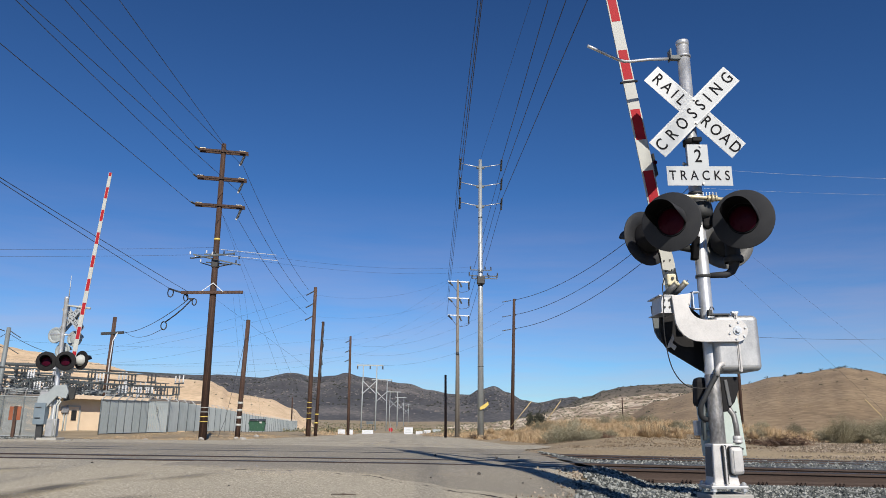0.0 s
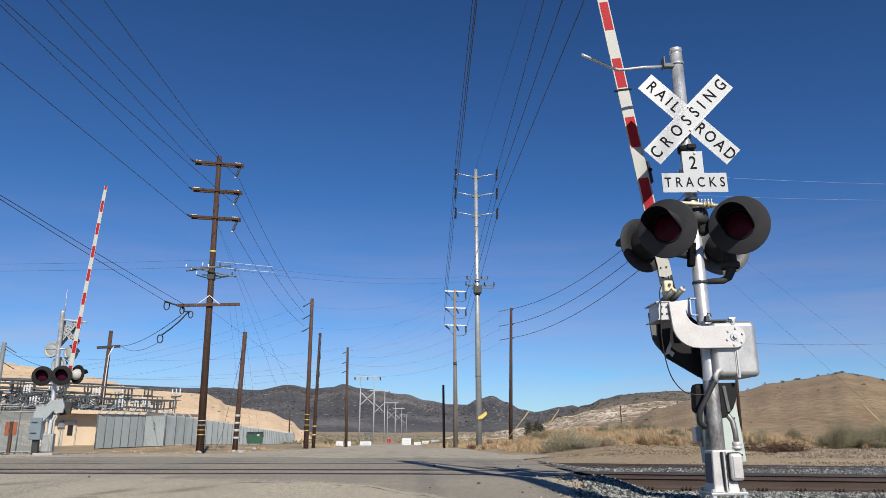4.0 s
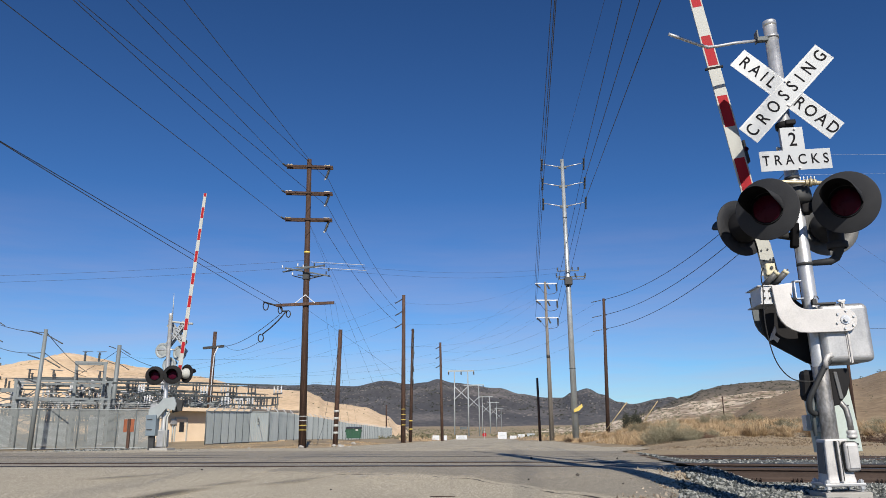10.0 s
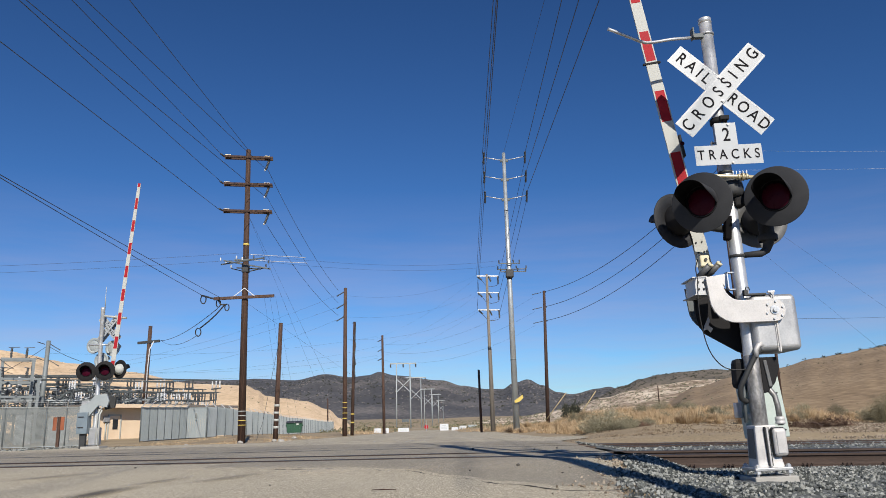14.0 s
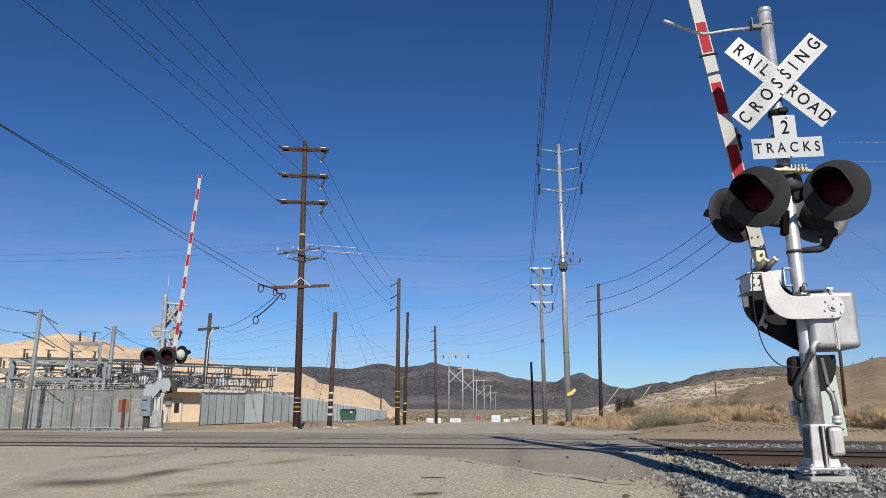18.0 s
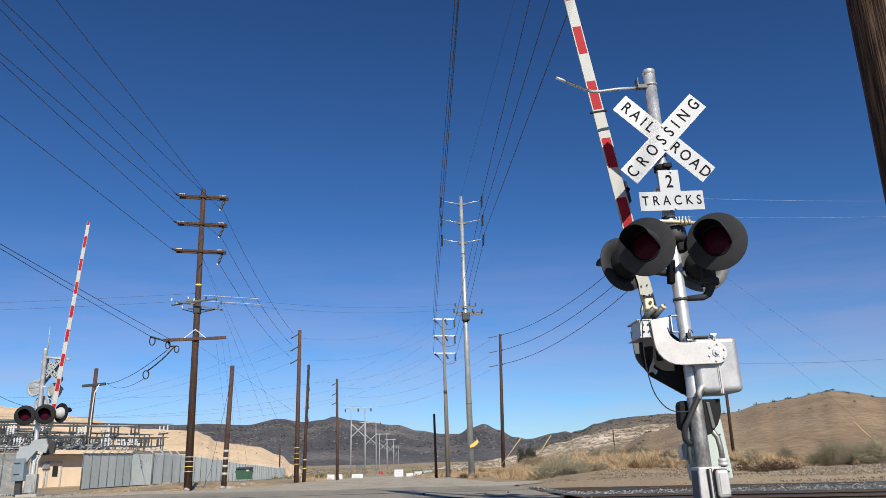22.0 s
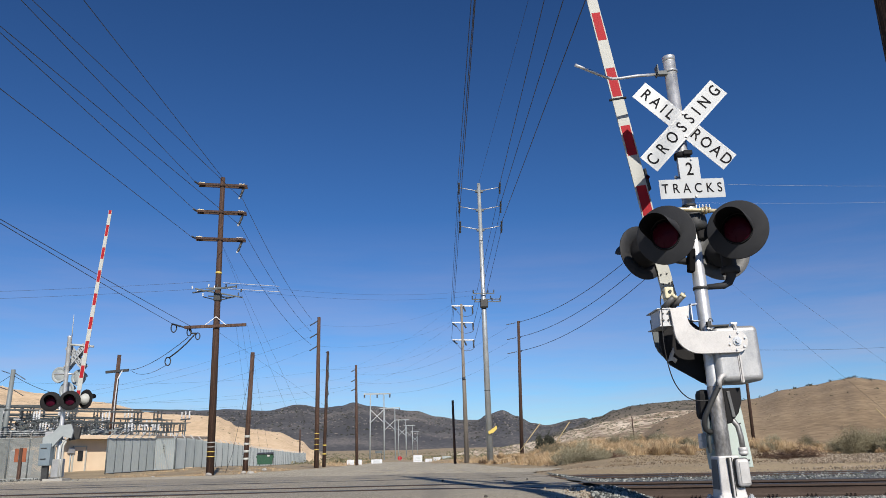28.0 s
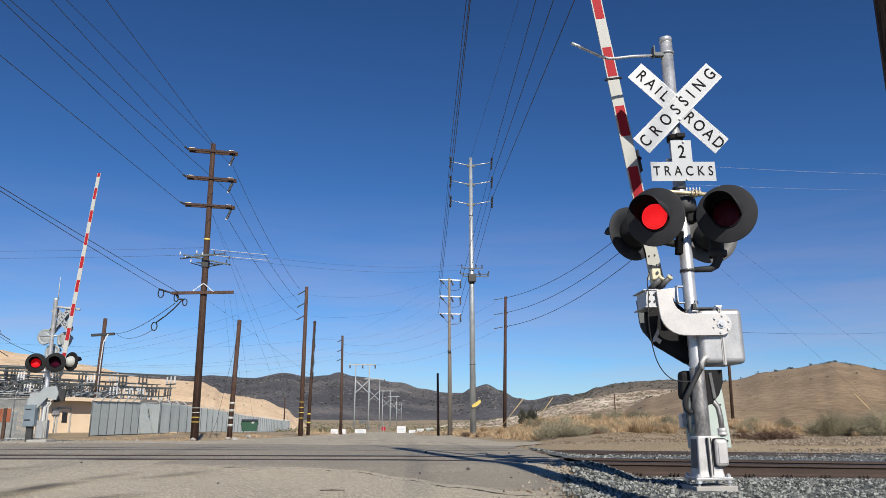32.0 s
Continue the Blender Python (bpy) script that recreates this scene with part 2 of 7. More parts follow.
aggregate(ROAD, 85, (0.70, 0.635, 0.505), (0.12, 0.107, 0.082))
PATCH = material("newer_asphalt_patch", [(0.226, 0.205, 0.158), (0.312, 0.284, 0.220)], 0.9, 0, 0.6, 90, 0.4, 0.5)
aggregate(PATCH, 95, (0.50, 0.45, 0.37), (0.12, 0.105, 0.085))
TAR = material("dark_oil_stain", [(0.05, 0.045, 0.04), (0.10, 0.09, 0.08)], 0.8, 0, 6, 40, 0.1)
DIRT = material("dry_tan_dirt", [(0.205, 0.155, 0.092), (0.33, 0.26, 0.160), (0.45, 0.365, 0.238)], 0.95, 0, 0.25, 14.0, 0.5, 0.55)
BALLASTBED = material("fine_ballast_bed", [(0.04, 0.045, 0.046), (0.10, 0.11, 0.11), (0.20, 0.21, 0.21)], 0.95, 0, 3, 28, 0.9, 0.7)
FENCE_GREY = material("grey_privacy_slats", [(0.34, 0.39, 0.40), (0.47, 0.52, 0.53)], 0.6, 0.1, 0.8, 14, 0.05, 0.4, (1, 1, 0.3), per_object=0.25)
STUCCO = material("tan_stucco_wall", [(0.74, 0.58, 0.41), (0.84, 0.68, 0.50)], 0.9, 0, 1.2, 18, 0.2)
ROOFING = material("grey_brown_roof_metal", [(0.16, 0.14, 0.12), (0.24, 0.21, 0.18)], 0.7, 0.1, 1, 12, 0.1)
GREENBIN = material("green_painted_steel", [(0.008, 0.06, 0.030), (0.014, 0.085, 0.042)], 0.5, 0.1, 2, 20, 0.05)
DARKSTEEL = material("dark_shadowed_steel", [(0.03, 0.032, 0.034), (0.055, 0.058, 0.06)], 0.6, 0.2, 4, 40, 0.05)
STEELPOLE = material("bright_galvanised_pole", [(0.36, 0.40, 0.42), (0.46, 0.50, 0.52), (0.54, 0.58, 0.60)], 0.45, 0.5, 1.5, 14, 0.04)
DARKSTONE = material("dark_loose_stone", [(0.05, 0.047, 0.043), (0.11, 0.10, 0.09)], 0.9, 0, 20, 90, 0.3)
ORANGEPOST = material("faded_rust_orange_paint", [(0.24, 0.07, 0.03), (0.34, 0.11, 0.05)], 0.75, 0, 5, 40, 0.1)


# ---------------------------------------------------------------- mesh helpers
def box(bm, c, s, m=None, bevel=0.0, segments=2):
    """A box of size s round c, turned by m about its centre."""
    t = Matrix.Translation(c) @ (m.to_4x4() if m else Matrix()) @ Matrix.Diagonal((*s, 1))
    made = bmesh.ops.create_cube(bm, size=1, matrix=t)["verts"]
    if bevel:
        edges = list({e for v in made for e in v.link_edges})
        bmesh.ops.bevel(bm, geom=edges, offset=bevel, segments=segments, affect="EDGES", profile=0.5)
    return bm


def rod(bm, a, b, r0, r1=None, seg=12, caps=True):
    """A straight round bar from a to b."""
    a, b = Vector(a), Vector(b)
    r1 = r0 if r1 is None else r1
    q = (b - a).to_track_quat("Z", "Y").to_matrix()
    ring = [[bm.verts.new(p + q @ Vector((r * math.cos(2 * math.pi * i / seg), r * math.sin(2 * math.pi * i / seg), 0))) for i in range(seg)] for p, r in ((a, r0), (b, r1))]
    for i in range(seg):
        bm.faces.new((ring[0][i], ring[0][(i + 1) % seg], ring[1][(i + 1) % seg], ring[1][i])).smooth = seg > 6
    if caps:
        bm.faces.new(ring[0][::-1])
        bm.faces.new(ring[1])
    return bm


def tube(bm, pts, r, seg=8):
    """A bent round bar through pts; r may be one radius or one for each point."""
    pts = [Vector(p) for p in pts]
    rs = r if isinstance(r, (list, tuple)) else [r] * len(pts)
    rings = []
    side = None
    for i, p in enumerate(pts):
        d = (pts[min(i + 1, len(pts) - 1)] - pts[max(i - 1, 0)]).normalized()
        if side is None:
            side = d.orthogonal().normalized()
        side = (side - d * side.dot(d)).normalized()
        up = d.cross(side)
        rings.append([bm.verts.new(p + rs[i] * (math.cos(2 * math.pi * j / seg) * side + math.sin(2 * math.pi * j / seg) * up)) for j in range(seg)])
    for u, v in zip(rings, rings[1:]):
        for j in range(seg):
            bm.faces.new((u[j], u[(j + 1) % seg], v[(j + 1) % seg], v[j])).smooth = True
    bm.faces.new(rings[0][::-1])
    bm.faces.new(rings[-1])
    return bm


def eased(pts, n=5):
    """Extra points on a smooth curve through pts."""
    p = [Vector(v) for v in pts]
    out = []
    for i in range(len(p) - 1):
        a, b, c, d = p[max(0, i - 1)], p[i], p[i + 1], p[min(len(p) - 1, i + 2)]
        for k in range(n):
            t = k / n
            out.append(0.5 * (2 * b + (c - a) * t + (2 * a - 5 * b + 4 * c - d) * t * t + (3 * b - a - 3 * c + d) * t ** 3))
    return out + [p[-1]]


def lathe(bm, profile, m=None, seg=24, a0=0.0, a1=360.0):
    """Profile of (radius, height) turned about local z, laid by m."""
    m = m or Matrix()
    full = abs(a1 - a0) >= 359.9
    n = seg if full else seg + 1
    rings = []
    for r, h in profile:
        rings.append([bm.verts.new(m @ Vector((max(r, 1e-4) * math.cos(radians(a0 + (a1 - a0) * i / seg)), max(r, 1e-4) * math.sin(radians(a0 + (a1 - a0) * i / seg)), h))) for i in range(n)])
    for u, v in zip(rings, rings[1:]):
        for i in range(n if full else n - 1):
            bm.faces.new((u[i], u[(i + 1) % n], v[(i + 1) % n], v[i])).smooth = True
    return bm


def slab(bm, outline, depth, m=None, bevel=0.0):
    """A flat outline in local x, z given a depth along local y, laid by m."""
    m = m or Matrix()
    front = [bm.verts.new(m @ Vector((x, 0, z))) for x, z in outline]
    back = [bm.verts.new(m @ Vector((x, depth, z))) for x, z in outline]
    n = len(outline)
    faces = [bm.faces.new(front), bm.faces.new(back[::-1])]
    for i in range(n):
        faces.append(bm.faces.new((front[(i + 1) % n], front[i], back[i], back[(i + 1) % n])))
    bmesh.ops.recalc_face_normals(bm, faces=faces)
    if bevel:
        edges = [e for f in faces[:2] for e in f.edges]
        bmesh.ops.bevel(bm, geom=edges, offset=bevel, segments=2, affect="EDGES", profile=0.5)
    return bm


def mesh_of(name, bm, mat):
    me = bpy.data.meshes.new(name)
    bm.normal_update()
    bm.to_mesh(me)
    bm.free()
    for m in mat if isinstance(mat, (list, tuple)) else [mat]:
        me.materials.append(m)
    return me


def part(name, bm, mat, parent=None, label="", m=None):
    """One mesh object under a thing or a part."""
    ob = new(name, bm if isinstance(bm, bpy.types.Mesh) else mesh_of(name, bm, mat))
    if parent is not None:
        ob.parent = parent
    if m is not None:
        ob.matrix_basis = m
    if label:
        ob["label"] = label
    return ob


def thing(name, m, label, category, group="", kind=""):
    ob = new(name)
    ob.empty_display_size = 0.2
    ob.matrix_basis = m
    return tagged(ob, label, category, group, kind)


def letters(word, size, depth=0.002, offset=0.0, spacing=1.0, squeeze=0.82):
    """The mesh of a word in the built-in font, centred on its own middle."""
    cu = bpy.data.curves.new("word", "FONT")
    cu.body, cu.size, cu.extrude, cu.offset, cu.space_character = word, size, depth, offset, spacing
    cu.align_x, cu.align_y = "CENTER", "CENTER"
    cu.resolution_u = 4
    ob = bpy.data.objects.new("word", cu)
    scene.collection.objects.link(ob)
    bpy.context.view_layer.update()
    me = bpy.data.meshes.new_from_object(ob.evaluated_get(bpy.context.evaluated_depsgraph_get()))
    bpy.data.objects.remove(ob)
    bpy.data.curves.remove(cu)
    me.transform(Matrix.Diagonal((squeeze, 1, 1, 1)))
    me.materials.clear()
    me.materials.append(LETTER)
    return me


def B():
    return bmesh.new()


# ---------------------------------------------------------------- ground
TRACK_TURN = radians(-5.6)
RAIL_Y = (11.35, 12.79, 15.62, 17.06)  # the four rails where they cross x = 0


def along(x, y):
    """How far beyond the near rail a place lies, square to the tracks."""
    return (y - RAIL_Y[0] - math.tan(TRACK_TURN) * x) * math.cos(TRACK_TURN)


def curve_through(v, knots):
    if v <= knots[0][0]:
        return knots[0][1]
    for (a, p), (b, q) in zip(knots, knots[1:]):
        if v <= b:
            s = (v - a) / (b - a)
            s = s * s * (3 - 2 * s)
            return p + (q - p) * s
    return knots[-1][1]


FALL = [(-60, -1.6), (-20, -1.25), (0, -0.80), (3.5, -0.46), (6.0, -0.26), (8.0, -0.13), (10.2, -0.016), (11.2, -0.032), (13.3, -0.032), (15.0, -0.018), (18.5, -0.014), (24, -0.06), (38, -0.26), (48, -0.30), (60, -0.34), (75, -0.45), (110, -0.80), (200, -1.1), (320, -1.25), (700, 1.0), (1300, 7.0), (2600, 30), (5000, 60)]


def road_height(x, y):
    z = curve_through(y + math.tan(-TRACK_TURN) * x * (1 if 0 < y < 22 else 0.0), FALL)
    if x < 0:
        # the rails dip gently towards the far signal, and the asphalt with them
        s = along(x, y)
        near = max(0.0, min(1.0, (s + 7) / 6)) * max(0.0, min(1.0, (14 - s) / 7))
        z -= 0.0037 * min(14, -x) * near
    return z


def road_side(y):
    """Where the asphalt ends on the near mast's side."""
    return curve_through(y, [(-10, 3.0), (3, 1.5), (6.4, 1.42), (7.3, 1.50), (8.4, 1.70), (9.3, 1.95), (10.5, 2.4), (18, 2.6), (26, 4.5), (60, 3.9), (110, 1.5), (300, -8)])


def ground_height(x, y):
    z = road_height(x, y)
    s = along(x, y)
    out = max(0.0, x - road_side(y) - 0.2)
    if x > road_side(y):
        if s < 8.5:
            # the trackside: the bed lies a tie's depth below the rail heads and falls towards the mast
            bed = curve_through(s, [(-6.0, -0.34), (-4.8, -0.27), (-3.9, -0.20), (-2.4, -0.15), (-1.0, -0.21), (-0.1, -0.25), (0.2, -0.20), (1.3, -0.19), (1.9, -0.075), (3.6, -0.075), (4.2, -0.11), (7.4, -0.10)])
            if y < 5:
                bed = min(bed, z - 0.02)
            # stones heaped round the signal's footing
            bed += 0.06 * math.exp(-(((x - 3.03) / 0.55) ** 2 + ((y - 7.55) / 0.55) ** 2))
            z = z + (bed - z) * min(1, out / 0.6)
        if s > 7.4:
            rise = min(1, (s - 7.4) / 9.0)
            z += rise * min(1, out / 3) * (0.42 * noise.noise((x * 0.13, y * 0.13, 4)) + 0.22 + 0.012 * min(40, out) + 0.20 * math.exp(-((x - 12) / 5) ** 2 - ((y - 35) / 6) ** 2) + 0.85 * math.exp(-((x - 11.5) / 6.5) ** 2 - ((y - 46) / 8) ** 2))
    if x < -9 and s > 8:
        w = min(1, (-9 - x) / 6)
        z += w * (-0.12 + 0.30 * max(0.0, min(1.0, (y - 45) / 15)))
    far = math.hypot(x, y)
    if far > 40:
        z += min(1, (far - 40) / 200) * 0.8 * noise.noise((x * 0.012, y * 0.012, 1))
    # the valley floor lifts on both sides towards the hills
    if far > 120 and abs(x) > 25:
        z += min(60, (abs(x) - 25) * 0.010)
    return z


def lines(fine0, fine1, step, far, grow):
    v = list(np.arange(fine0, fine1 + 1e-6, step))
    s = step
    while v[-1] < far:
        s *= grow
        v.append(v[-1] + s)
    s = step
    while v[0] > -far:
        s *= grow
        v.insert(0, v[0] - s)
    return v


def sheet(name, xs, ys, height, mat, keep=None):
    verts, faces = [], []
    for y in ys:
        for x in xs:
            verts.append((x, y, height(x, y)))
    n = len(xs)
    for j in range(len(ys) - 1):
        for i in range(n - 1):
            if keep is None or keep((xs[i] + xs[i + 1]) / 2, (ys[j] + ys[j + 1]) / 2):
                faces.append((j * n + i, j * n + i + 1, (j + 1) * n + i + 1, (j + 1) * n + i))
    me = bpy.data.meshes.new(name)
    me.from_pydata(verts, [], faces)
    me.polygons.foreach_set("use_smooth", [True] * len(faces))
    me.materials.append(mat)
    return new(name, me)


def on_road(x, y):
    left = curve_through(y, [(-10, -40), (19, -40), (24, -13), (34, -9.0), (60, -7.2), (110, -9), (300, -16)])
    return left < x < road_side(y)


def under_road(x, y):
    z = ground_height(x, y)
    left = curve_through(y, [(-10, -40), (19, -40), (24, -13), (34, -9.0), (60, -7.2), (110, -9), (300, -16)])
    d = min(x - left, road_side(y) - x)
    if y < 320:
        z -= 0.10 * max(0.0, min(1.0, d / 0.5 + 0.3))
    return z


ground = sheet("ground", lines(-14, 20, 0.5, 4300, 1.13), lines(-6, 34, 0.5, 4300, 1.13), under_road, DIRT)
tagged(ground, "dry tan dirt ground reaching out to the hills", "ground", kind="structure")

# the asphalt: its ragged edge on the gravel side wanders
GAPS = [(-0.072, 0.072), (RAIL_Y[1] - RAIL_Y[0] - 0.072, RAIL_Y[1] - RAIL_Y[0] + 0.072), (RAIL_Y[2] - RAIL_Y[0] - 0.072, RAIL_Y[2] - RAIL_Y[0] + 0.072), (RAIL_Y[3] - RAIL_Y[0] - 0.072, RAIL_Y[3] - RAIL_Y[0] + 0.072)]


def build_road():
    """Strips of asphalt in the tracks' own direction, broken at each rail by a flangeway."""
    rows = []
    cuts = sorted({c for g in GAPS for c in g})
    s_lines = [-20 + 0.5 * i for i in range(41)][:-1] + cuts + [6.2 + 0.5 * i for i in range(40)] + [26.2 + 1.2 * i * (1 + i * 0.03) for i in range(1, 70)]
    s_lines = sorted(set(s_lines))
    verts, faces, newer = [], [], []
    nx = 96
    c, t = math.cos(TRACK_TURN), math.tan(TRACK_TURN)
    for s in s_lines:
        y0 = RAIL_Y[0] + s
        fade = max(0.0, min(1.0, 1 - (s - 8) / 14)) if s > 8 else (1.0 if s > -3 else max(0, 1 + (s + 3) / 12))
        left = curve_through(y0, [(-10, -40), (19, -40), (24, -13), (34, -9.0), (60, -7.2), (110, -9), (300, -16)])
        right = road_side(y0)
        right += 0.07 * noise.noise((0, y0 * 0.9, 2)) + 0.06 * noise.noise((5, y0 * 4.1, 2))
        left += 0.5 * noise.noise((3, y0 * 0.5, 7))
        for i in range(nx):
            u = i / (nx - 1)
            x = left + (right - left) * (1 - (1 - u) ** 1.7)
            y = y0 + t * x * fade
            z = road_height(x, y) + 0.012 + 0.012 * noise.noise((x * 0.7, y * 0.7, 9))
            verts.append((x, y, z))
    for j in range(len(s_lines) - 1):
        mid = (s_lines[j] + s_lines[j + 1]) / 2
        if any(a < mid < b for a, b in GAPS):
            continue
        for i in range(nx - 1):
            faces.append((j * nx + i, j * nx + i + 1, (j + 1) * nx + i + 1, (j + 1) * nx + i))
            newer.append(1 if -0.1 < mid < 9.5 + 5 * noise.noise((verts[j * nx + i][0] * 0.3, 0, 4)) else 0)
    me = bpy.data.meshes.new("road")
    me.from_pydata(verts, [], faces)
    me.polygons.foreach_set("use_smooth", [True] * len(faces))
    me.materials.append(ROAD)
    me.materials.append(PATCH)
    me.polygons.foreach_set("material_index", newer)
    return tagged(new("road", me), "worn pale grey asphalt road over the railroad crossing", "road", kind="structure")


build_road()


# ---------------------------------------------------------------- hills
def polar(az, d, z):
    return (d * math.sin(radians(az)), d * math.cos(radians(az)), z)


def hill(name, label, near, far, foot, ridge, mat, az_step, rough, seed, folds=10, back=1.25, eye=0.48, steep=1.0):
    """A rise seen between two bearings: its crest follows a line of (bearing, angle up), its face is folded by gullies."""
    a0, a1 = ridge[0][0], ridge[-1][0]
    n = int((a1 - a0) / az_step) + 1
    verts, faces = [], []
    steps = 26
    for i in range(n):
        az = a0 + (a1 - a0) * i / (n - 1)
        up = curve_through(az, ridge)
        top = eye + math.tan(radians(up)) * far
        low = ground_height(*polar(az, near, 0)[:2]) - 3 - near * 0.004
        for j in range(steps + 4):
            s = j / (steps - 1)
            if s <= 1:
                d = near + (far - near) * s
                prof = s ** steep * (1.15 - 0.15 * s)
                z = low + (top - low) * min(1, prof)
                amp = rough * (top - low) * (0.15 + math.sin(math.pi * min(1, s)) * 0.85)
            else:
                d = far * (1 + (s - 1) * 3 * (back - 1))
                z = top - (top - low) * (s - 1) * 5
                amp = rough * (top - low) * 0.2
            x, y, _ = polar(az, d, 0)
            f = folds / far
            z += amp * (noise.noise((x * f, y * f, seed)) * 1.0 + 0.5 * noise.noise((x * f * 2.7, y * f * 2.7, seed + 3)) + 0.25 * noise.noise((x * f * 7, y * f * 7, seed + 5)))
            verts.append((x, y, z))
    m = steps + 4
    for i in range(n - 1):
        for j in range(m - 1):
            faces.append((i * m + j, (i + 1) * m + j, (i + 1) * m + j + 1, i * m + j + 1))
    me = bpy.data.meshes.new(name)
    me.from_pydata(verts, [], faces)
    me.polygons.foreach_set("use_smooth", [True] * len(faces))
    me.materials.append(mat)
    return tagged(new(name, me), label, "hill", kind="structure")


# dark scrub colours with a little blue distance haze mixed into them
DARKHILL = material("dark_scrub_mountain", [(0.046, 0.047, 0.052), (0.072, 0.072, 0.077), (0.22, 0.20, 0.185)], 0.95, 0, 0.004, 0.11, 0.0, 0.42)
BLUFF = material("pale_tan_bluff", [(0.48, 0.345, 0.20), (0.76, 0.565, 0.36), (0.90, 0.715, 0.495)], 0.95, 0, 0.03, 0.5, 0.0, 0.5, (1, 1, 3))
BROWNHILL = material("dry_brown_hillside", [(0.135, 0.092, 0.052), (0.275, 0.196, 0.113), (0.43, 0.325, 0.20)], 0.95, 0, 0.02, 0.35, 0.0, 0.5)
BLUFFROCK = material("pale_ledge_rock", [(0.40, 0.29, 0.17), (0.66, 0.52, 0.36), (0.86, 0.74, 0.57)], 0.95, 0, 0.1, 1, 0, 0.4, island=0.3)
PALEROCK = material("pale_eroded_rock", [(0.19, 0.135, 0.088), (0.28, 0.205, 0.135), (0.78, 0.66, 0.51), (0.97, 0.87, 0.72)], 0.95, 0, 0.03, 0.20, 0.0, 0.5, (1, 1, 3))

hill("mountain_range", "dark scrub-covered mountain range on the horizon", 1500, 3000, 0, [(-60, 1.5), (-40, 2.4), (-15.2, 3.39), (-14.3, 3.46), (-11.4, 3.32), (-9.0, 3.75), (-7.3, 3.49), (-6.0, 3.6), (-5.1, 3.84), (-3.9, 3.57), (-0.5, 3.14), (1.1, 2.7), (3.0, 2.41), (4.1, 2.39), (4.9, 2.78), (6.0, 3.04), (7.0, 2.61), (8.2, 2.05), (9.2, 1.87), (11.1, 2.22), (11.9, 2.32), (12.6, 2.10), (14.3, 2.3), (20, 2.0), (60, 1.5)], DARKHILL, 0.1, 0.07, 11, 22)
hill("left_bluff", "pale tan eroded bluff behind the substation", 240, 420, 0, [(-75, 3.0), (-50, 4.2), (-40, 4.1), (-36.0, 4.2), (-35.2, 4.33), (-32.9, 4.75), (-31.9, 5.14), (-31.05, 5.30), (-30.0, 5.20), (-28.9, 4.96), (-27.6, 4.66), (-26.4, 4.50), (-22.8, 3.92), (-18.2, 3.12), (-16.2, 3.03), (-14.8, 2.94), (-14.0, 2.62), (-13.4, 2.21), (-12.2, 2.03), (-10.6, 1.81), (-8.9, 1.18), (-8.0, 0.5), (-6.5, -0.6)], BLUFF, 0.12, 0.05, 21, 16, steep=0.55)
hill("brown_hill", "dry brown grassy hill with dark shrubs along its crest", 170, 420, 0, [(12.5, 0.2), (15.5, 1.2), (18, 2.1), (20.5, 2.70), (23.5, 3.20), (25.8, 3.72), (27.6, 3.93), (29.0, 4.16), (29.9, 4.28), (31.1, 4.08), (32.9, 3.66), (40, 3.0), (60, 2.2), (80, 1.5)], BROWNHILL, 0.15, 0.028, 31, 6)
hill("scrub_ridge", "dark scrubby ridge behind the brown hill", 700, 1000, 0, [(8.5, 0.6), (10.5, 1.5), (13, 2.38), (14.1, 2.80), (15.55, 3.08), (17.2, 3.22), (19.2, 3.30), (20.5, 3.2), (22, 2.8), (30, 2.5), (60, 1.5)], material("olive_brown_scrub", [(0.072, 0.058, 0.048), (0.135, 0.118, 0.09), (0.26, 0.21, 0.16)], 0.95, 0, 0.015, 0.15, 0.0, 0.5), 0.15, 0.05, 41, 16)
hill("pale_ridge", "low ridge of pale eroded rock", 260, 520, 0, [(0.5, -0.3), (2.0, 0.05), (4.0, 0.25), (5.5, 0.35), (7.2, 0.60), (9.5, 1.05), (11.5, 1.55), (13.5, 2.0), (15.5, 2.35), (18, 2.6), (20.5, 2.6), (23, 2.0), (26, 1.0)], PALEROCK, 0.1, 0.07, 51, 22)


# ---------------------------------------------------------------- the tracks
def rail_mesh(length, step=6):
    """A flat-bottomed rail along local x, its head's top at z = 0."""
    half = [(0.0, 0.0), (0.026, -0.001), (0.036, -0.008), (0.037, -0.036), (0.012, -0.050), (0.009, -0.075), (0.009, -0.125), (0.016, -0.155), (0.070, -0.170), (0.076, -0.186)]
    outline = [(-y, z) for y, z in half[:0:-1]] + half
    bm = B()
    a = [bm.verts.new((-length / 2, y, z)) for y, z in outline]
    b = [bm.verts.new((length / 2, y, z)) for y, z in outline]
    n = len(outline)
    for i in range(n):
        f = bm.faces.new((a[i], b[i], b[(i + 1) % n], a[(i + 1) % n]))
        f.material_index = 1 if outline[i][1] > -0.009 and outline[(i + 1) % n][1] > -0.009 else 0
    bm.faces.new(a[::-1])
    bm.faces.new(b)
    bmesh.ops.recalc_face_normals(bm, faces=bm.faces[:])
    return mesh_of("rail", bm, [RAILSTEEL, RAILHEAD])


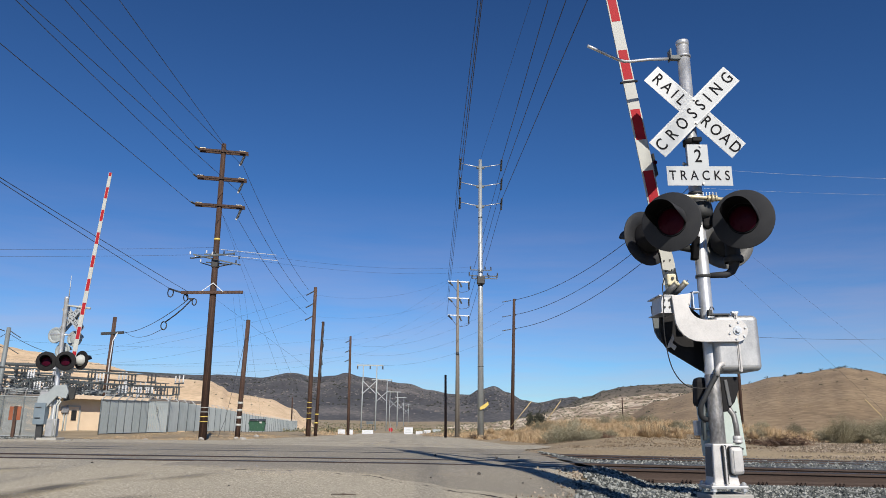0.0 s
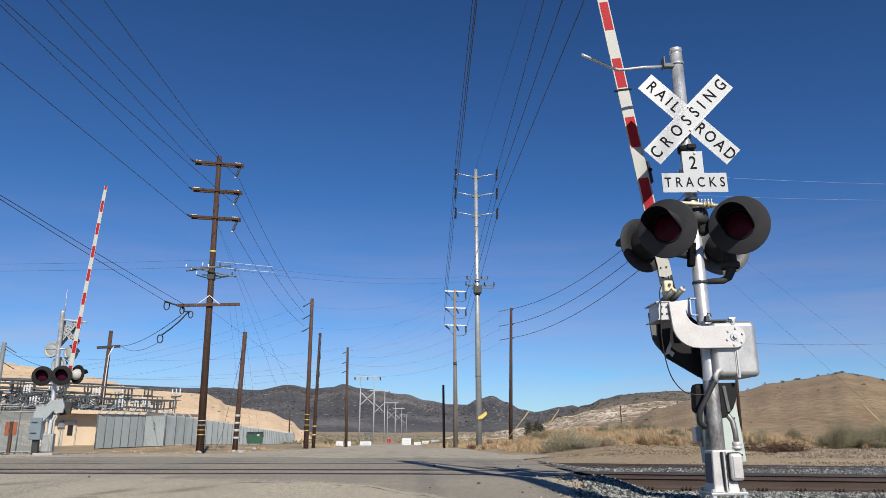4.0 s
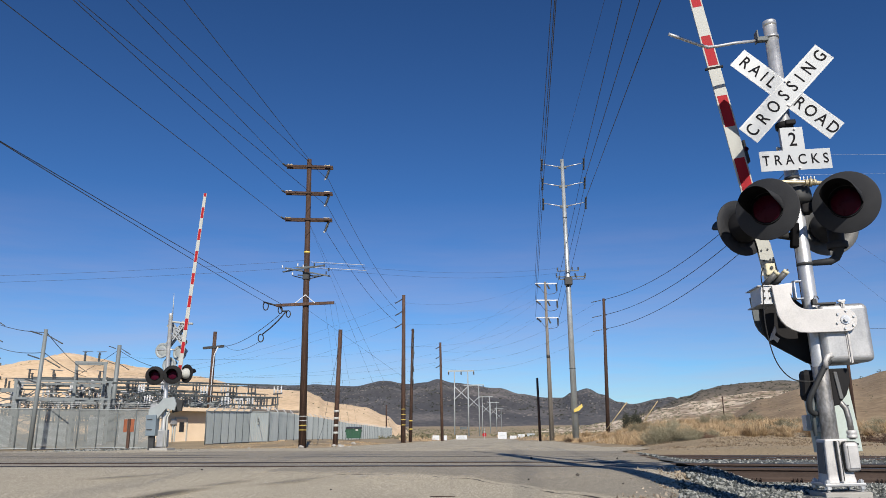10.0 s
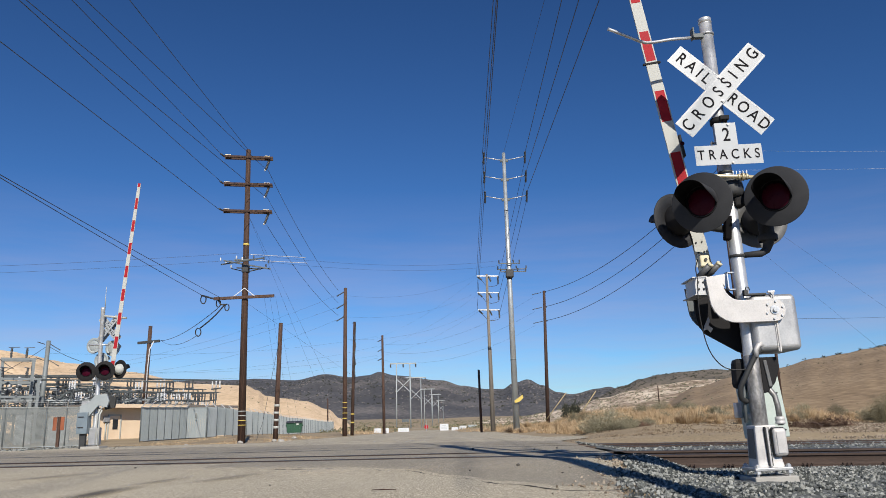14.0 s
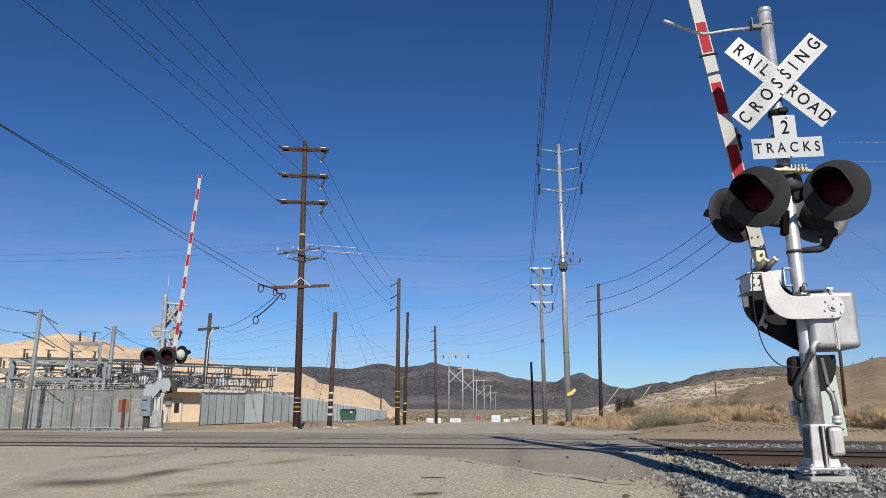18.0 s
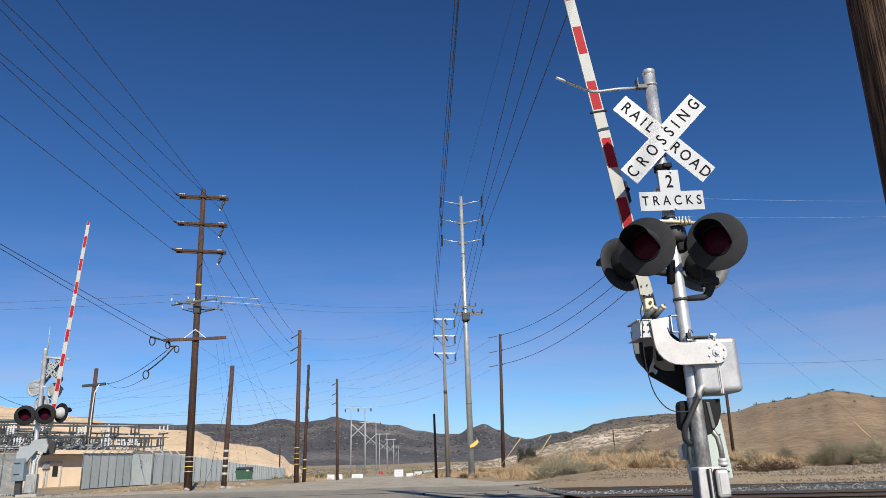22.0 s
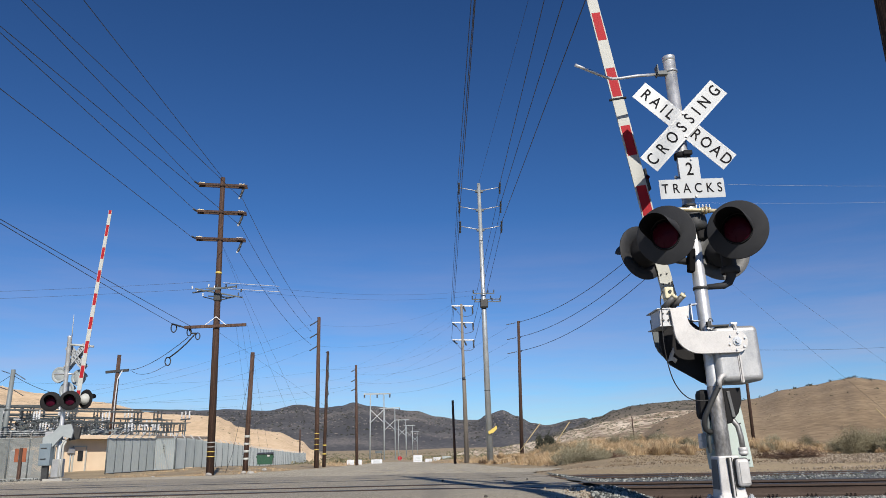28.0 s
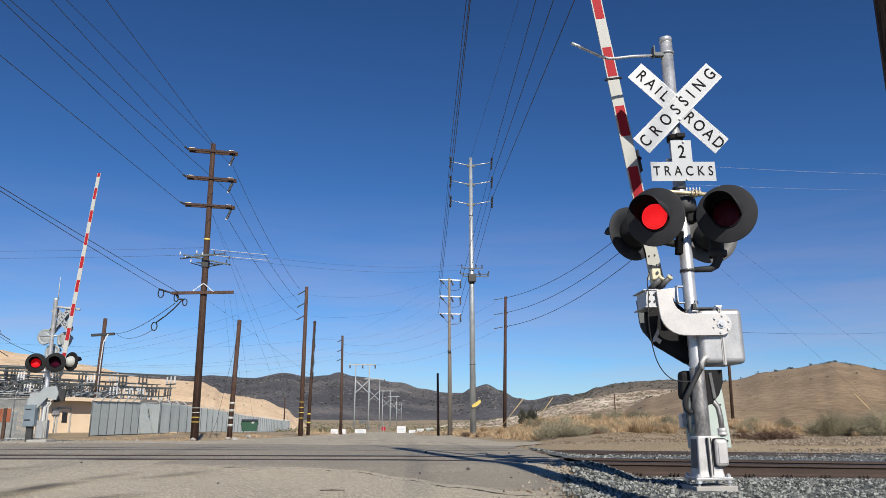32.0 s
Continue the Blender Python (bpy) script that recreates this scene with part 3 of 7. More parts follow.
def build_tracks():
    rail = rail_mesh(80)
    bm = B()
    box(bm, (0, 0, 0), (0.23, 2.6, 0.18), bevel=0.012)
    tie = mesh_of("tie", bm, TIEWOOD)
    bm = B()
    box(bm, (0, 0, 0), (0.20, 0.36, 0.018), bevel=0.004)
    plate = mesh_of("tie_plate", bm, RAILSTEEL)
    bm = B()
    for dx in (-0.055, 0.0, 0.055):
        rod(bm, (dx, 0, -0.02), (dx, 0, 0.022), 0.014, seg=6)
        box(bm, (dx, 0.012, 0.026), (0.030, 0.045, 0.018), bevel=0.004)
    spikes = mesh_of("rail_spike", bm, RAILSTEEL)
    for k, (y0, y1) in enumerate(((RAIL_Y[0], RAIL_Y[1]), (RAIL_Y[2], RAIL_Y[3]))):
        mid = (y0 + y1) / 2
        m = Matrix.Translation((0, mid, 0)) @ Matrix.Rotation(radians(0.35), 4, "Y") @ Matrix.Rotation(TRACK_TURN, 4, "Z")
        t = thing("railroad_track", m, "rusty steel rails on timber ties bedded in grey ballast" if k == 0 else "farther pair of rusty rails on ties in ballast", "railroad track", "tracks at the crossing")
        for s in (-0.7175, 0.7175):
            part("rail", rail, None, t, m=pose(40, s, 0.0))
            part("rail", rail, None, t, m=Matrix.Rotation(radians(-0.56), 4, "Y") @ Matrix.Translation((-40, s, 0.0)))
        for i in range(0, 42):
            x = 2.9 + 0.52 * i
            part("tie", tie, None, t, m=pose(x, 0.02 * math.sin(i * 2.1), -0.292, 0, 0, 0.8 * math.sin(i * 1.7)))
            for s in (-0.7175, 0.7175):
                part("tie_plate", plate, None, t, m=pose(x, s, -0.196))
                if i < 30:
                    part("rail_spike", spikes, None, t, m=pose(x, s - 0.115, -0.170))
    # the rubber-dark fillers beside the rails across the road
    for k, y in enumerate(RAIL_Y):
        bm = B()
        box(bm, (-9.7, 0, -0.105), (23.2, 0.26, 0.10))
        tagged(part("flangeway_filler", bm, RUBBER, None, m=Matrix.Translation((0, y, 0)) @ Matrix.Rotation(radians(-0.21), 4, "Y") @ Matrix.Rotation(TRACK_TURN, 4, "Z")), "black rubber flangeway filler beside the rail", "crossing filler", kind="structure")


build_tracks()


def scatter_stones(name, label, count, place, size, mat, seed):
    """Angular broken stones, each a squeezed and turned octahedron with its points knocked about."""
    rnd = random.Random(seed)
    shape = [Vector(v) for v in ((1, 0, 0), (-1, 0, 0), (0, 1, 0), (0, -1, 0), (0, 0, 1), (0, 0, -1), (0.65, 0.65, 0.4), (-0.6, 0.5, 0.55))]
    tris = [(0, 6, 4), (6, 2, 4), (2, 7, 4), (7, 1, 4), (1, 3, 4), (3, 0, 4), (6, 0, 5), (2, 6, 5), (7, 2, 5), (1, 7, 5), (3, 1, 5), (0, 3, 5)]
    verts, faces = [], []
    for _ in range(count):
        x, y, z = place(rnd)
        s = size * rnd.uniform(0.5, 1.25)
        e = Euler((rnd.uniform(0, 6.3), rnd.uniform(0, 6.3), rnd.uniform(0, 6.3))).to_matrix()
        k = Vector((rnd.uniform(0.7, 1.2), rnd.uniform(0.6, 1.0), rnd.uniform(0.5, 0.85)))
        o = len(verts)
        for v in shape:
            w = e @ Vector((v.x * k.x * rnd.uniform(0.8, 1.15), v.y * k.y * rnd.uniform(0.8, 1.15), v.z * k.z))
            verts.append((x + w.x * s, y + w.y * s, z + w.z * s + 0.25 * s))
        faces += [(a + o, b + o, c + o) for a, b, c in tris]
    me = bpy.data.meshes.new(name)
    me.from_pydata(verts, [], faces)
    me.materials.append(mat)
    return tagged(new(name, me), label, "gravel", kind="stuff")


bed_x = [1.2 + 0.35 * i for i in range(0, 90)]
bed_y = [4.0 + 0.35 * i for i in range(0, 46)]
ballast_bed = sheet("ballast_bed", bed_x, bed_y, lambda x, y: ground_height(x, y) + 0.02 + 0.02 * noise.noise((x * 3, y * 3, 0)), BALLASTBED, keep=lambda x, y: x > road_side(y) + 0.25 and along(x, y) < 6.6)
tagged(ballast_bed, "blue-grey crushed ballast beside the tracks", "gravel bed", kind="structure")


def near_mast(r):
    while True:
        x, y = 1.3 + 9.5 * r.random() ** 1.3, r.uniform(4.6, 10.9)
        if x > road_side(y) + 0.02 + 0.30 * r.random() ** 2 and x < 0.95 * y + 0.5 and along(x, y) < -0.12 and not (abs(x - 3.03) < 0.30 and abs(y - 7.6) < 0.30):
            return x, y, ground_height(x, y) + 0.015


def between_rails(r):
    x = 2.85 + 26 * r.random() ** 1.5
    y = r.uniform(11.45, 18.1) + math.tan(TRACK_TURN) * x
    return x, y, ground_height(x, y) + 0.012


def road_edge(r):
    y = r.uniform(4.5, 10.8)
    x = road_side(y) - abs(r.gauss(0, 0.28)) + 0.1
    return x, y, road_height(x, y) + 0.008


scatter_stones("ballast_stones", "sharp blue-grey ballast stones round the signal's foot", 23000, near_mast, 0.0265, STONE, 3)
scatter_stones("ballast_stones", "grey ballast stones between and beyond the rails", 11000, between_rails, 0.027, STONE, 4)
scatter_stones("loose_gravel", "loose stones strewn along the asphalt edge", 500, road_edge, 0.020, STONE_TAN, 5)


# ---------------------------------------------------------------- crossing signals
def lamp_unit(owner, at, aim, radius=0.305, lens_r=0.137, hood=0.34, dull=LAMPBLACK, lens=REDLENS, seg=40, shell=None, slim=1.0):
    """A flashing-light unit: round backing, hood, lens and housing; local z of the unit points where it shines."""
    q = Vector(aim).normalized().to_track_quat("Z", "Y").to_matrix().to_4x4()
    m = Matrix.Translation(at) @ q
    bm = B()
    lathe(bm, [(lens_r + 0.006, 0.004), (radius - 0.006, 0.0), (radius, -0.003), (radius, -0.010), (radius - 0.004, -0.013), (lens_r + 0.006, -0.009), (lens_r + 0.006, 0.004)], seg=seg)
    disc = part("backing_disc", bm, dull, owner, m=m)
    # hood: a tunnel, longest over the top and cut away below
    bm = B()
    n, rings = seg, []
    for k, (r, f) in enumerate(((lens_r + 0.022, 0.0), (lens_r + 0.024, 1.0), (lens_r + 0.020, 1.0), (lens_r + 0.018, 0.0))):
        ring = []
        for i in range(n):
            a = 2 * math.pi * i / n
            up = (math.sin(a) + 1) / 2
            reach = 0.006 + (hood * (0.90 + 0.10 * up) - 0.006) * min(1, max(0, (up - 0.34) / 0.28))
            ring.append(bm.verts.new((r * math.cos(a), 0.014 + r * math.sin(a), 0.004 + reach * f)))
        rings.append(ring)
    # inner faces take a deeper black, adding to the shade in the hood
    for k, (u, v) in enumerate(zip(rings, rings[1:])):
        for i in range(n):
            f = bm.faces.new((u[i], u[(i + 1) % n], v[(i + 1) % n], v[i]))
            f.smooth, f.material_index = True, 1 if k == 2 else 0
    part("hood", bm, [dull, HOODBLACK], disc, "faded black visor hood, matt inside and coloured darker for shade")
    bm = B()
    lathe(bm, [(lens_r - 0.003, 0.005), (lens_r + 0.019, 0.009), (lens_r + 0.019, -0.005), (lens_r - 0.003, -0.005)], seg=seg)
    part("lens_ring", bm, HOODBLACK, disc, "black ring round the lens")
    bm = B()
    lathe(bm, [(0.0, 0.020), (lens_r * 0.5, 0.016), (lens_r * 0.9, 0.006), (lens_r, 0.001), (lens_r, -0.02), (0, -0.02)], seg=seg)
    part("lens", bm, lens, disc, "dark red unlit lens")
    bm = B()
    lathe(bm, [(lens_r + 0.03, -0.012), (lens_r + 0.03, -0.06 * slim), (lens_r * 0.95, -0.13 * slim), (lens_r * 0.6, -0.19 * slim), (0.0, -0.20 * slim)], seg=seg)
    part("housing", bm, shell or dull, disc, "rounded lamp housing")
    return disc


def led_array(disc, lens_r=0.137, dots=True):
    """The round plate of red diodes of a lamp; it rides behind the lens and comes to its face while the lamp is lit."""
    bm = B()
    lathe(bm, [(0.0, 0.0), (lens_r * 0.97, 0.0), (lens_r * 0.97, -0.004), (0.0, -0.004)], seg=32)
    plate = part("led_array", bm, LEDPLATE, disc, "round array of glowing red diodes", m=pose(0, 0, -0.035))
    if dots:
        bm = B()
        k = 0
        for ring in range(0, 8):
            cnt = max(1, int(ring * 5.8))
            for i in range(cnt):
                a = 2 * math.pi * i / cnt + ring * 0.35
                r = ring * lens_r * 0.130
                lathe(bm, [(0.0048, 0.0), (0.0038, 0.003), (0.0, 0.004)], Matrix.Translation((r * math.cos(a), r * math.sin(a), 0)), seg=6)
        part("diodes", bm, LED, plate, "bright red diodes")
    return plate


def crossbuck(owner, at, scale=1.0, m0=None):
    """Two crossed white blades lettered in black."""
    m0 = m0 or Matrix.Translation(at)
    L, Wd = 1.26 * scale, 0.235 * scale
    for word, ang, y in ((("RAIL", "ROAD"), 45, 0.006), (("CROSSING",), -45, -0.006)):
        bm = B()
        box(bm, (0, 0, 0), (L, 0.003, Wd))
        blade = part("crossbuck_blade", bm, SIGN, owner, "white blade lettered in black", m=m0 @ pose(0, y, 0, 0, ang, 0))
        bm = B()
        e = 0.006
        for zz in (-1, 1):
            box(bm, (0, -0.0022, zz * (Wd / 2 - 0.012)), (L - 0.03, 0.001, 0.003))
        for xx in (-1, 1):
            box(bm, (xx * (L / 2 - 0.012), -0.0022, 0), (0.003, 0.001, Wd - 0.03))
        part("border_line", bm, ALU_DULL, blade)
        if len(word) == 2:
            spots = [(word[0], -0.365 * scale, 1.50), (word[1], 0.375 * scale, 1.36)]
        else:
            spots = [(word[0], 0.0, 1.90)]
        for w, x, sp in spots:
            me = letters(w, 0.186 * scale, 0.001, 0.0016 * scale, sp)
            part("lettering", me, None, blade, "black letters " + w, m=pose(x, -0.0035, 0, 90, 0, 0))
    for z in (-0.135, 0.135):
        bm = B()
        rod(bm, (0, -0.006, z * scale), (0, -0.022, z * scale), 0.014, seg=8)
        rod(bm, (0, -0.006, z * scale), (0, -0.010, z * scale), 0.022, seg=12)
        part("bolt", bm, ALU, owner, m=m0)


def tracks_sign(owner, at):
    bm = B()
    w, h, w2, h2 = 0.70, 0.215, 0.222, 0.245
    slab(bm, [(-w / 2, -h / 2), (w / 2, -h / 2), (w / 2, h / 2), (w2 / 2, h / 2), (w2 / 2, h / 2 + h2), (-w2 / 2, h / 2 + h2), (-w2 / 2, h / 2), (-w / 2, h / 2)], 0.003)
    s = part("tracks_sign", bm, SIGN, owner, "white inverted-T plate lettered 2 TRACKS", m=Matrix.Translation(at))
    part("lettering", letters("TRACKS", 0.150, 0.001, 0.0010, 1.64), None, s, "black letters TRACKS", m=pose(0, -0.0025, 0, 90, 0, 0))
    part("numeral", letters("2", 0.205, 0.001, 0.0018), None, s, "black numeral 2", m=pose(0, -0.0025, h / 2 + h2 / 2 - 0.015, 90, 0, 0))
    for z in (-h / 2 + 0.02, h / 2 + h2 - 0.02):
        bm = B()
        rod(bm, (0.03, -0.002, z), (0.03, -0.016, z), 0.012, seg=8)
        part("bolt", bm, ALU, s)


def j_plate(x0, z0):
    """The swan-necked outline of the gate's side arm, about its pivot."""
    pts = [(-0.635, 0.355), (-0.435, 0.38), (-0.455, 0.25)]
    for a in range(180, 271, 15):
        pts.append((-0.31 + 0.16 * math.cos(radians(a)), 0.27 + 0.16 * math.sin(radians(a))))
    pts.append((0.0, 0.112))
    for a in range(75, -91, -15):
        pts.append((0.112 * math.cos(radians(a)), 0.112 * math.sin(radians(a))))
    pts.append((-0.34, -0.112))
    for a in range(-90, -181, -15):
        pts.append((-0.37 + 0.25 * math.cos(radians(a)), 0.13 + 0.24 * math.sin(radians(a))))
    return [(x0 + x, z0 + z) for x, z in pts]


def gate_arm(owner, base, lean, length, width, first_white, stripe, depth=0.02, lamps=False):
    """A tapering white board with red sheeting; local z runs up the arm."""
    m = Matrix.Translation(base) @ Matrix.Rotation(radians(lean), 4, "Y")
    bm = B()
    slab(bm, [(-width / 2, 0), (width / 2, 0), (width * 0.36, length), (-width * 0.36, length)], depth)
    arm = part("gate_arm", bm, WHITE, owner, "white gate arm with red stripes, raised upright", m=m)
    z = first_white
    while z < length - 0.05:
        w0 = width * (1 - 0.28 * z / length) * 0.40
        w1 = width * (1 - 0.28 * (z + stripe) / length) * 0.40
        for y, d in ((-0.002, 0.0015), (depth + 0.0005, 0.0015)):
            bm = B()
            slab(bm, [(-w0, z), (w0, z), (w1, min(length, z + stripe)), (-w1, min(length, z + stripe))], d, Matrix.Translation((0, y, 0)))
            part("red_stripe", bm, RED, arm)
        z += 2 * stripe
    return arm


def near_signal():
    t = thing("crossing_signal", pose(3.02, 7.6, -0.14, 0, -1.4, 0), "galvanised railroad crossing signal with crossbuck, hooded red lamps and raised gate", "crossing signal", "signals at the crossing")
    # concrete footing and cast base
    bm = B()
    box(bm, (0.015, 0.0, -0.105), (0.41, 0.40, 0.33), bevel=0.01)
    part("footing", bm, CONCRETE, t, "pale concrete footing in the ballast")
    bm = B()
    box(bm, (0.008, 0.0, 0.125), (0.36, 0.35, 0.028), bevel=0.006)
    part("base_plate", bm, ALU_DULL, t)
    for sx in (-0.14, 0.155):
        for sy in (-0.145, 0.145):
            bm = B()
            rod(bm, (sx, sy, 0.0), (sx, sy, 0.172), 0.014, seg=8)
            rod(bm, (sx, sy, 0.085), (sx, sy, 0.110), 0.032, seg=6)
            rod(bm, (sx, sy, 0.140), (sx, sy, 0.160), 0.026, seg=6)
            part("anchor_bolt", bm, GALV, t)
    bm = B()
    lo = [(-0.125, -0.13), (0.135, -0.13), (0.135, 0.13), (-0.125, 0.13)]
    hi = [(-0.10, -0.11), (0.105, -0.11), (0.105, 0.11), (-0.10, 0.11)]
    va = [bm.verts.new((x, y, 0.14)) for x, y in lo] + [bm.verts.new((x, y, 0.20)) for x, y in [(a * 0.92, b * 0.92) for a, b in lo]] + [bm.verts.new((x, y, 0.53)) for x, y in hi]
    for k in (0, 4):
        for i in range(4):
            bm.faces.new((va[k + i], va[k + (i + 1) % 4], va[k + 4 + (i + 1) % 4], va[k + 4 + i]))
    bm.faces.new(va[8:])
    bmesh.ops.bevel(bm, geom=bm.edges[:], offset=0.014, segments=2, affect="EDGES", profile=0.5)
    base = part("base_casting", bm, ALU, t, "silver cast junction-box base")
    bm = B()
    box(bm, (-0.005, -0.135, 0.33), (0.018, 0.05, 0.36), bevel=0.004)
    part("seam_rib", bm, ALU, base)
    # thin dark plate on the left face, imitating a recess in shade
    bm = B()
    slab(bm, [(-0.082, 0.22), (0.082, 0.22), (0.072, 0.50), (-0.072, 0.50)], 0.006, Matrix.Translation((-0.1235, 0, 0)) @ Matrix.Rotation(radians(90), 4, "Z") @ Matrix.Rotation(radians(2.6), 4, "X"))
    part("side_panel", bm, MIDGREY, base, "dark grey plate standing in for the shaded side recess")
    for x in (-0.018, 0.012):
        bm = B()
        box(bm, (x, -0.131, 0.335), (0.006, 0.04, 0.36))
        part("seam_gap", bm, DARKSTEEL, base, "dark gap beside the seam")
    # added dark frame behind the cover, painting in the groove's dark outline
    bm = B()
    box(bm, (0.105, -0.118, 0.37), (0.142, 0.09, 0.274), bevel=0.03, segments=4)
    part("door_gasket", bm, DARKSTEEL, base, "dark frame that draws the groove round the cover")
    bm = B()
    box(bm, (0.105, -0.115, 0.37), (0.13, 0.13, 0.26), bevel=0.032, segments=4)
    part("base_door", bm, ALU, base, "rounded silver access cover")
    bm = B()
    box(bm, (0.11, -0.181, 0.37), (0.088, 0.012, 0.205), bevel=0.005)
    part("door_panel", bm, ALU, base)
    # the mast in a thick lower and a slimmer upper length
    bm = B()
    lathe(bm, [(0.068, 1.16), (0.068, 4.835), (0.063, 4.838), (0.063, 4.848), (0.0705, 4.851), (0.0705, 4.898), (0.066, 4.905), (0.0, 4.907)], seg=28)
    mast = part("mast", bm, GALV, t, "round galvanised steel mast")
    bm = B()
    lathe(bm, [(0.074, 0.50), (0.0755, 0.52), (0.0755, 1.19), (0.072, 1.205), (0.066, 1.206)], seg=28)
    part("mast_sleeve", bm, WORNGALV, t, "stained thicker lower mast tube")
    for z in (4.70, 3.10, 2.20):
        bm = B()
        lathe(bm, [(0.070, z), (0.078, z), (0.078, z + 0.028), (0.070, z + 0.028)], seg=24)
        part("band_clamp", bm, DARKSTEEL if z < 4 else GALV, mast)
    bm = B()
    lathe(bm, [(0.070, 3.66), (0.088, 3.665), (0.088, 3.72), (0.070, 3.725)], seg=20)
    box(bm, (0.03, -0.085, 3.70), (0.10, 0.05, 0.05), bevel=0.008)
    part("sign_clamp", bm, BLACK, mast, "dark clamp behind the crossed blades")
    for z in (3.40, 3.44):
        bm = B()
        rod(bm, (-0.075, -0.03, z), (-0.125, -0.03, z), 0.012, seg=6)
        rod(bm, (-0.105, -0.03, z), (-0.118, -0.03, z), 0.022, seg=6)
        part("clamp_bolt", bm, GALV, mast)
    for k in range(5):
        bm = B()
        rod(bm, (0.03 + 0.035 * k, -0.12, 3.045), (0.03 + 0.035 * k, -0.12, 3.095), 0.005, seg=6)
        rod(bm, (0.03 + 0.035 * k, -0.12, 3.080), (0.03 + 0.035 * k, -0.12, 3.090), 0.009, seg=6)
        part("stud", bm, GALV, mast, "short bright stud on the wiring collar")
    # side pipe near the top, bent and sloping up
    bm = B()
    tube(bm, [(-0.14, -0.02, 4.68), (-0.40, -0.05, 4.655), (-0.60, -0.08, 4.615), (-0.70, -0.10, 4.60), (-0.78, -0.12, 4.615), (-1.06, -0.20, 4.70), (-1.13, -0.22, 4.72)], 0.017, 8)
    part("side_pipe", bm, GALV, mast, "thin bent steel side pipe")
    bm = B()
    box(bm, (-0.10, -0.02, 4.69), (0.12, 0.06, 0.05), bevel=0.006)
    box(bm, (-0.165, -0.03, 4.715), (0.012, 0.10, 0.12))
    part("pipe_bracket", bm, GREYSTEEL, mast)
    crossbuck(t, (0.025, -0.115, 4.01))
    tracks_sign(t, (0.012, -0.125, 3.275))
    # lamp crossarm and wiring box under the sign
    bm = B()
    lathe(bm, [(0.075, 2.82), (0.12, 2.84), (0.135, 2.88), (0.13, 2.95), (0.12, 3.0), (0.10, 3.05), (0.07, 3.06)], Matrix.Translation((0.02, -0.02, 0)), seg=24)
    part("wiring_collar", bm, DARKSTEEL, mast, "dark cast wiring collar")
    bm = B()
    box(bm, (0.075, -0.03, 2.80), (0.11, 0.14, 0.15), bevel=0.02)
    part("clamp_block", bm, BLACK, mast)
    bm = B()
    tube(bm, [(-0.38, -0.17, 3.05), (-0.15, -0.19, 3.025), (0.12, -0.20, 3.0), (0.34, -0.18, 2.985)], 0.021, 10)
    part("crossarm", bm, BRASS, mast, "thin pale lamp crossarm")
    bm = B()
    for x in (0.08, 0.12, 0.16):
        rod(bm, (x - 0.045, -0.2, 3.004), (x - 0.02, -0.2, 3.002), 0.044 if x == 0.12 else 0.034, seg=8)
    part("crossarm_nut", bm, BRASS, mast)
    left = lamp_unit(t, (-0.41, -0.33, 2.715), (-0.60, -0.80, -0.06))
    right = lamp_unit(t, (0.335, -0.33, 2.745), (-0.575, -0.82, -0.05))
    lamp_unit(t, (-0.47, 0.31, 2.70), (-0.42, 1, -0.04), hood=0.28, dull=LAMPBLACK, shell=BLACK)
    lamp_unit(t, (0.40, 0.31, 2.66), (0.12, 1, -0.04), hood=0.28, dull=MIDGREY, shell=LAMPBLACK)
    for d, x in ((left, -0.41), (right, 0.335)):
        bm = B()
        box(bm, (0.01, 0.05, -0.17), (0.11, 0.16, 0.09), bevel=0.02)
        part("lamp_bracket", bm, BLACK, d)
    # the bent pipe that carries the right pair
    bm = B()
    tube(bm, [(0.34, 0.0, 2.62), (0.34, 0.0, 2.40), (0.34, 0.0, 2.33), (0.31, 0.0, 2.27), (0.25, 0.0, 2.235), (0.07, 0.0, 2.225)], [0.076, 0.076, 0.050, 0.042, 0.036, 0.028], 14)
    part("lamp_elbow", bm, LAMPBLACK, mast, "dark bent pipe carrying the lamps")
    bm = B()
    lathe(bm, [(0.088, 2.36), (0.10, 2.37), (0.10, 2.42), (0.088, 2.43)], Matrix.Translation((0.34, 0, 0)), seg=20)
    part("elbow_collar", bm, LAMPBLACK, mast)
    bm = B()
    tube(bm, [(-0.34, 0.0, 2.62), (-0.30, 0.0, 2.55), (-0.05, 0.0, 2.50)], 0.04, 10)
    part("lamp_elbow", bm, DARKSTEEL, mast)
    bm = B()
    box(bm, (-0.085, -0.07, 2.50), (0.065, 0.09, 0.25), Matrix.Rotation(radians(8), 3, "Y"), bevel=0.012)
    part("terminal_box", bm, HOODBLACK, mast, "small black terminal box")
    # gate mechanism
    bm = B()
    box(bm, (0.24, 0.10, 1.51), (0.46, 0.50, 0.56), bevel=0.055, segments=6)
    mech = part("gate_mechanism", bm, ALU_DULL, t, "rounded silver gate mechanism housing")
    bm = B()
    box(bm, (0.235, -0.153, 1.51), (0.034, 0.012, 0.575), bevel=0.003)
    box(bm, (0.235, -0.160, 1.51), (0.012, 0.022, 0.590), bevel=0.004)
    box(bm, (0.235, 0.08, 1.795), (0.034, 0.50, 0.020), bevel=0.005)
    part("cover_seam", bm, ALU, mech)
    bm = B()
    box(bm, (0.07, -0.13, 1.795), (0.22, 0.05, 0.02), bevel=0.004)
    box(bm, (-0.02, -0.13, 1.82), (0.04, 0.05, 0.05), bevel=0.005)
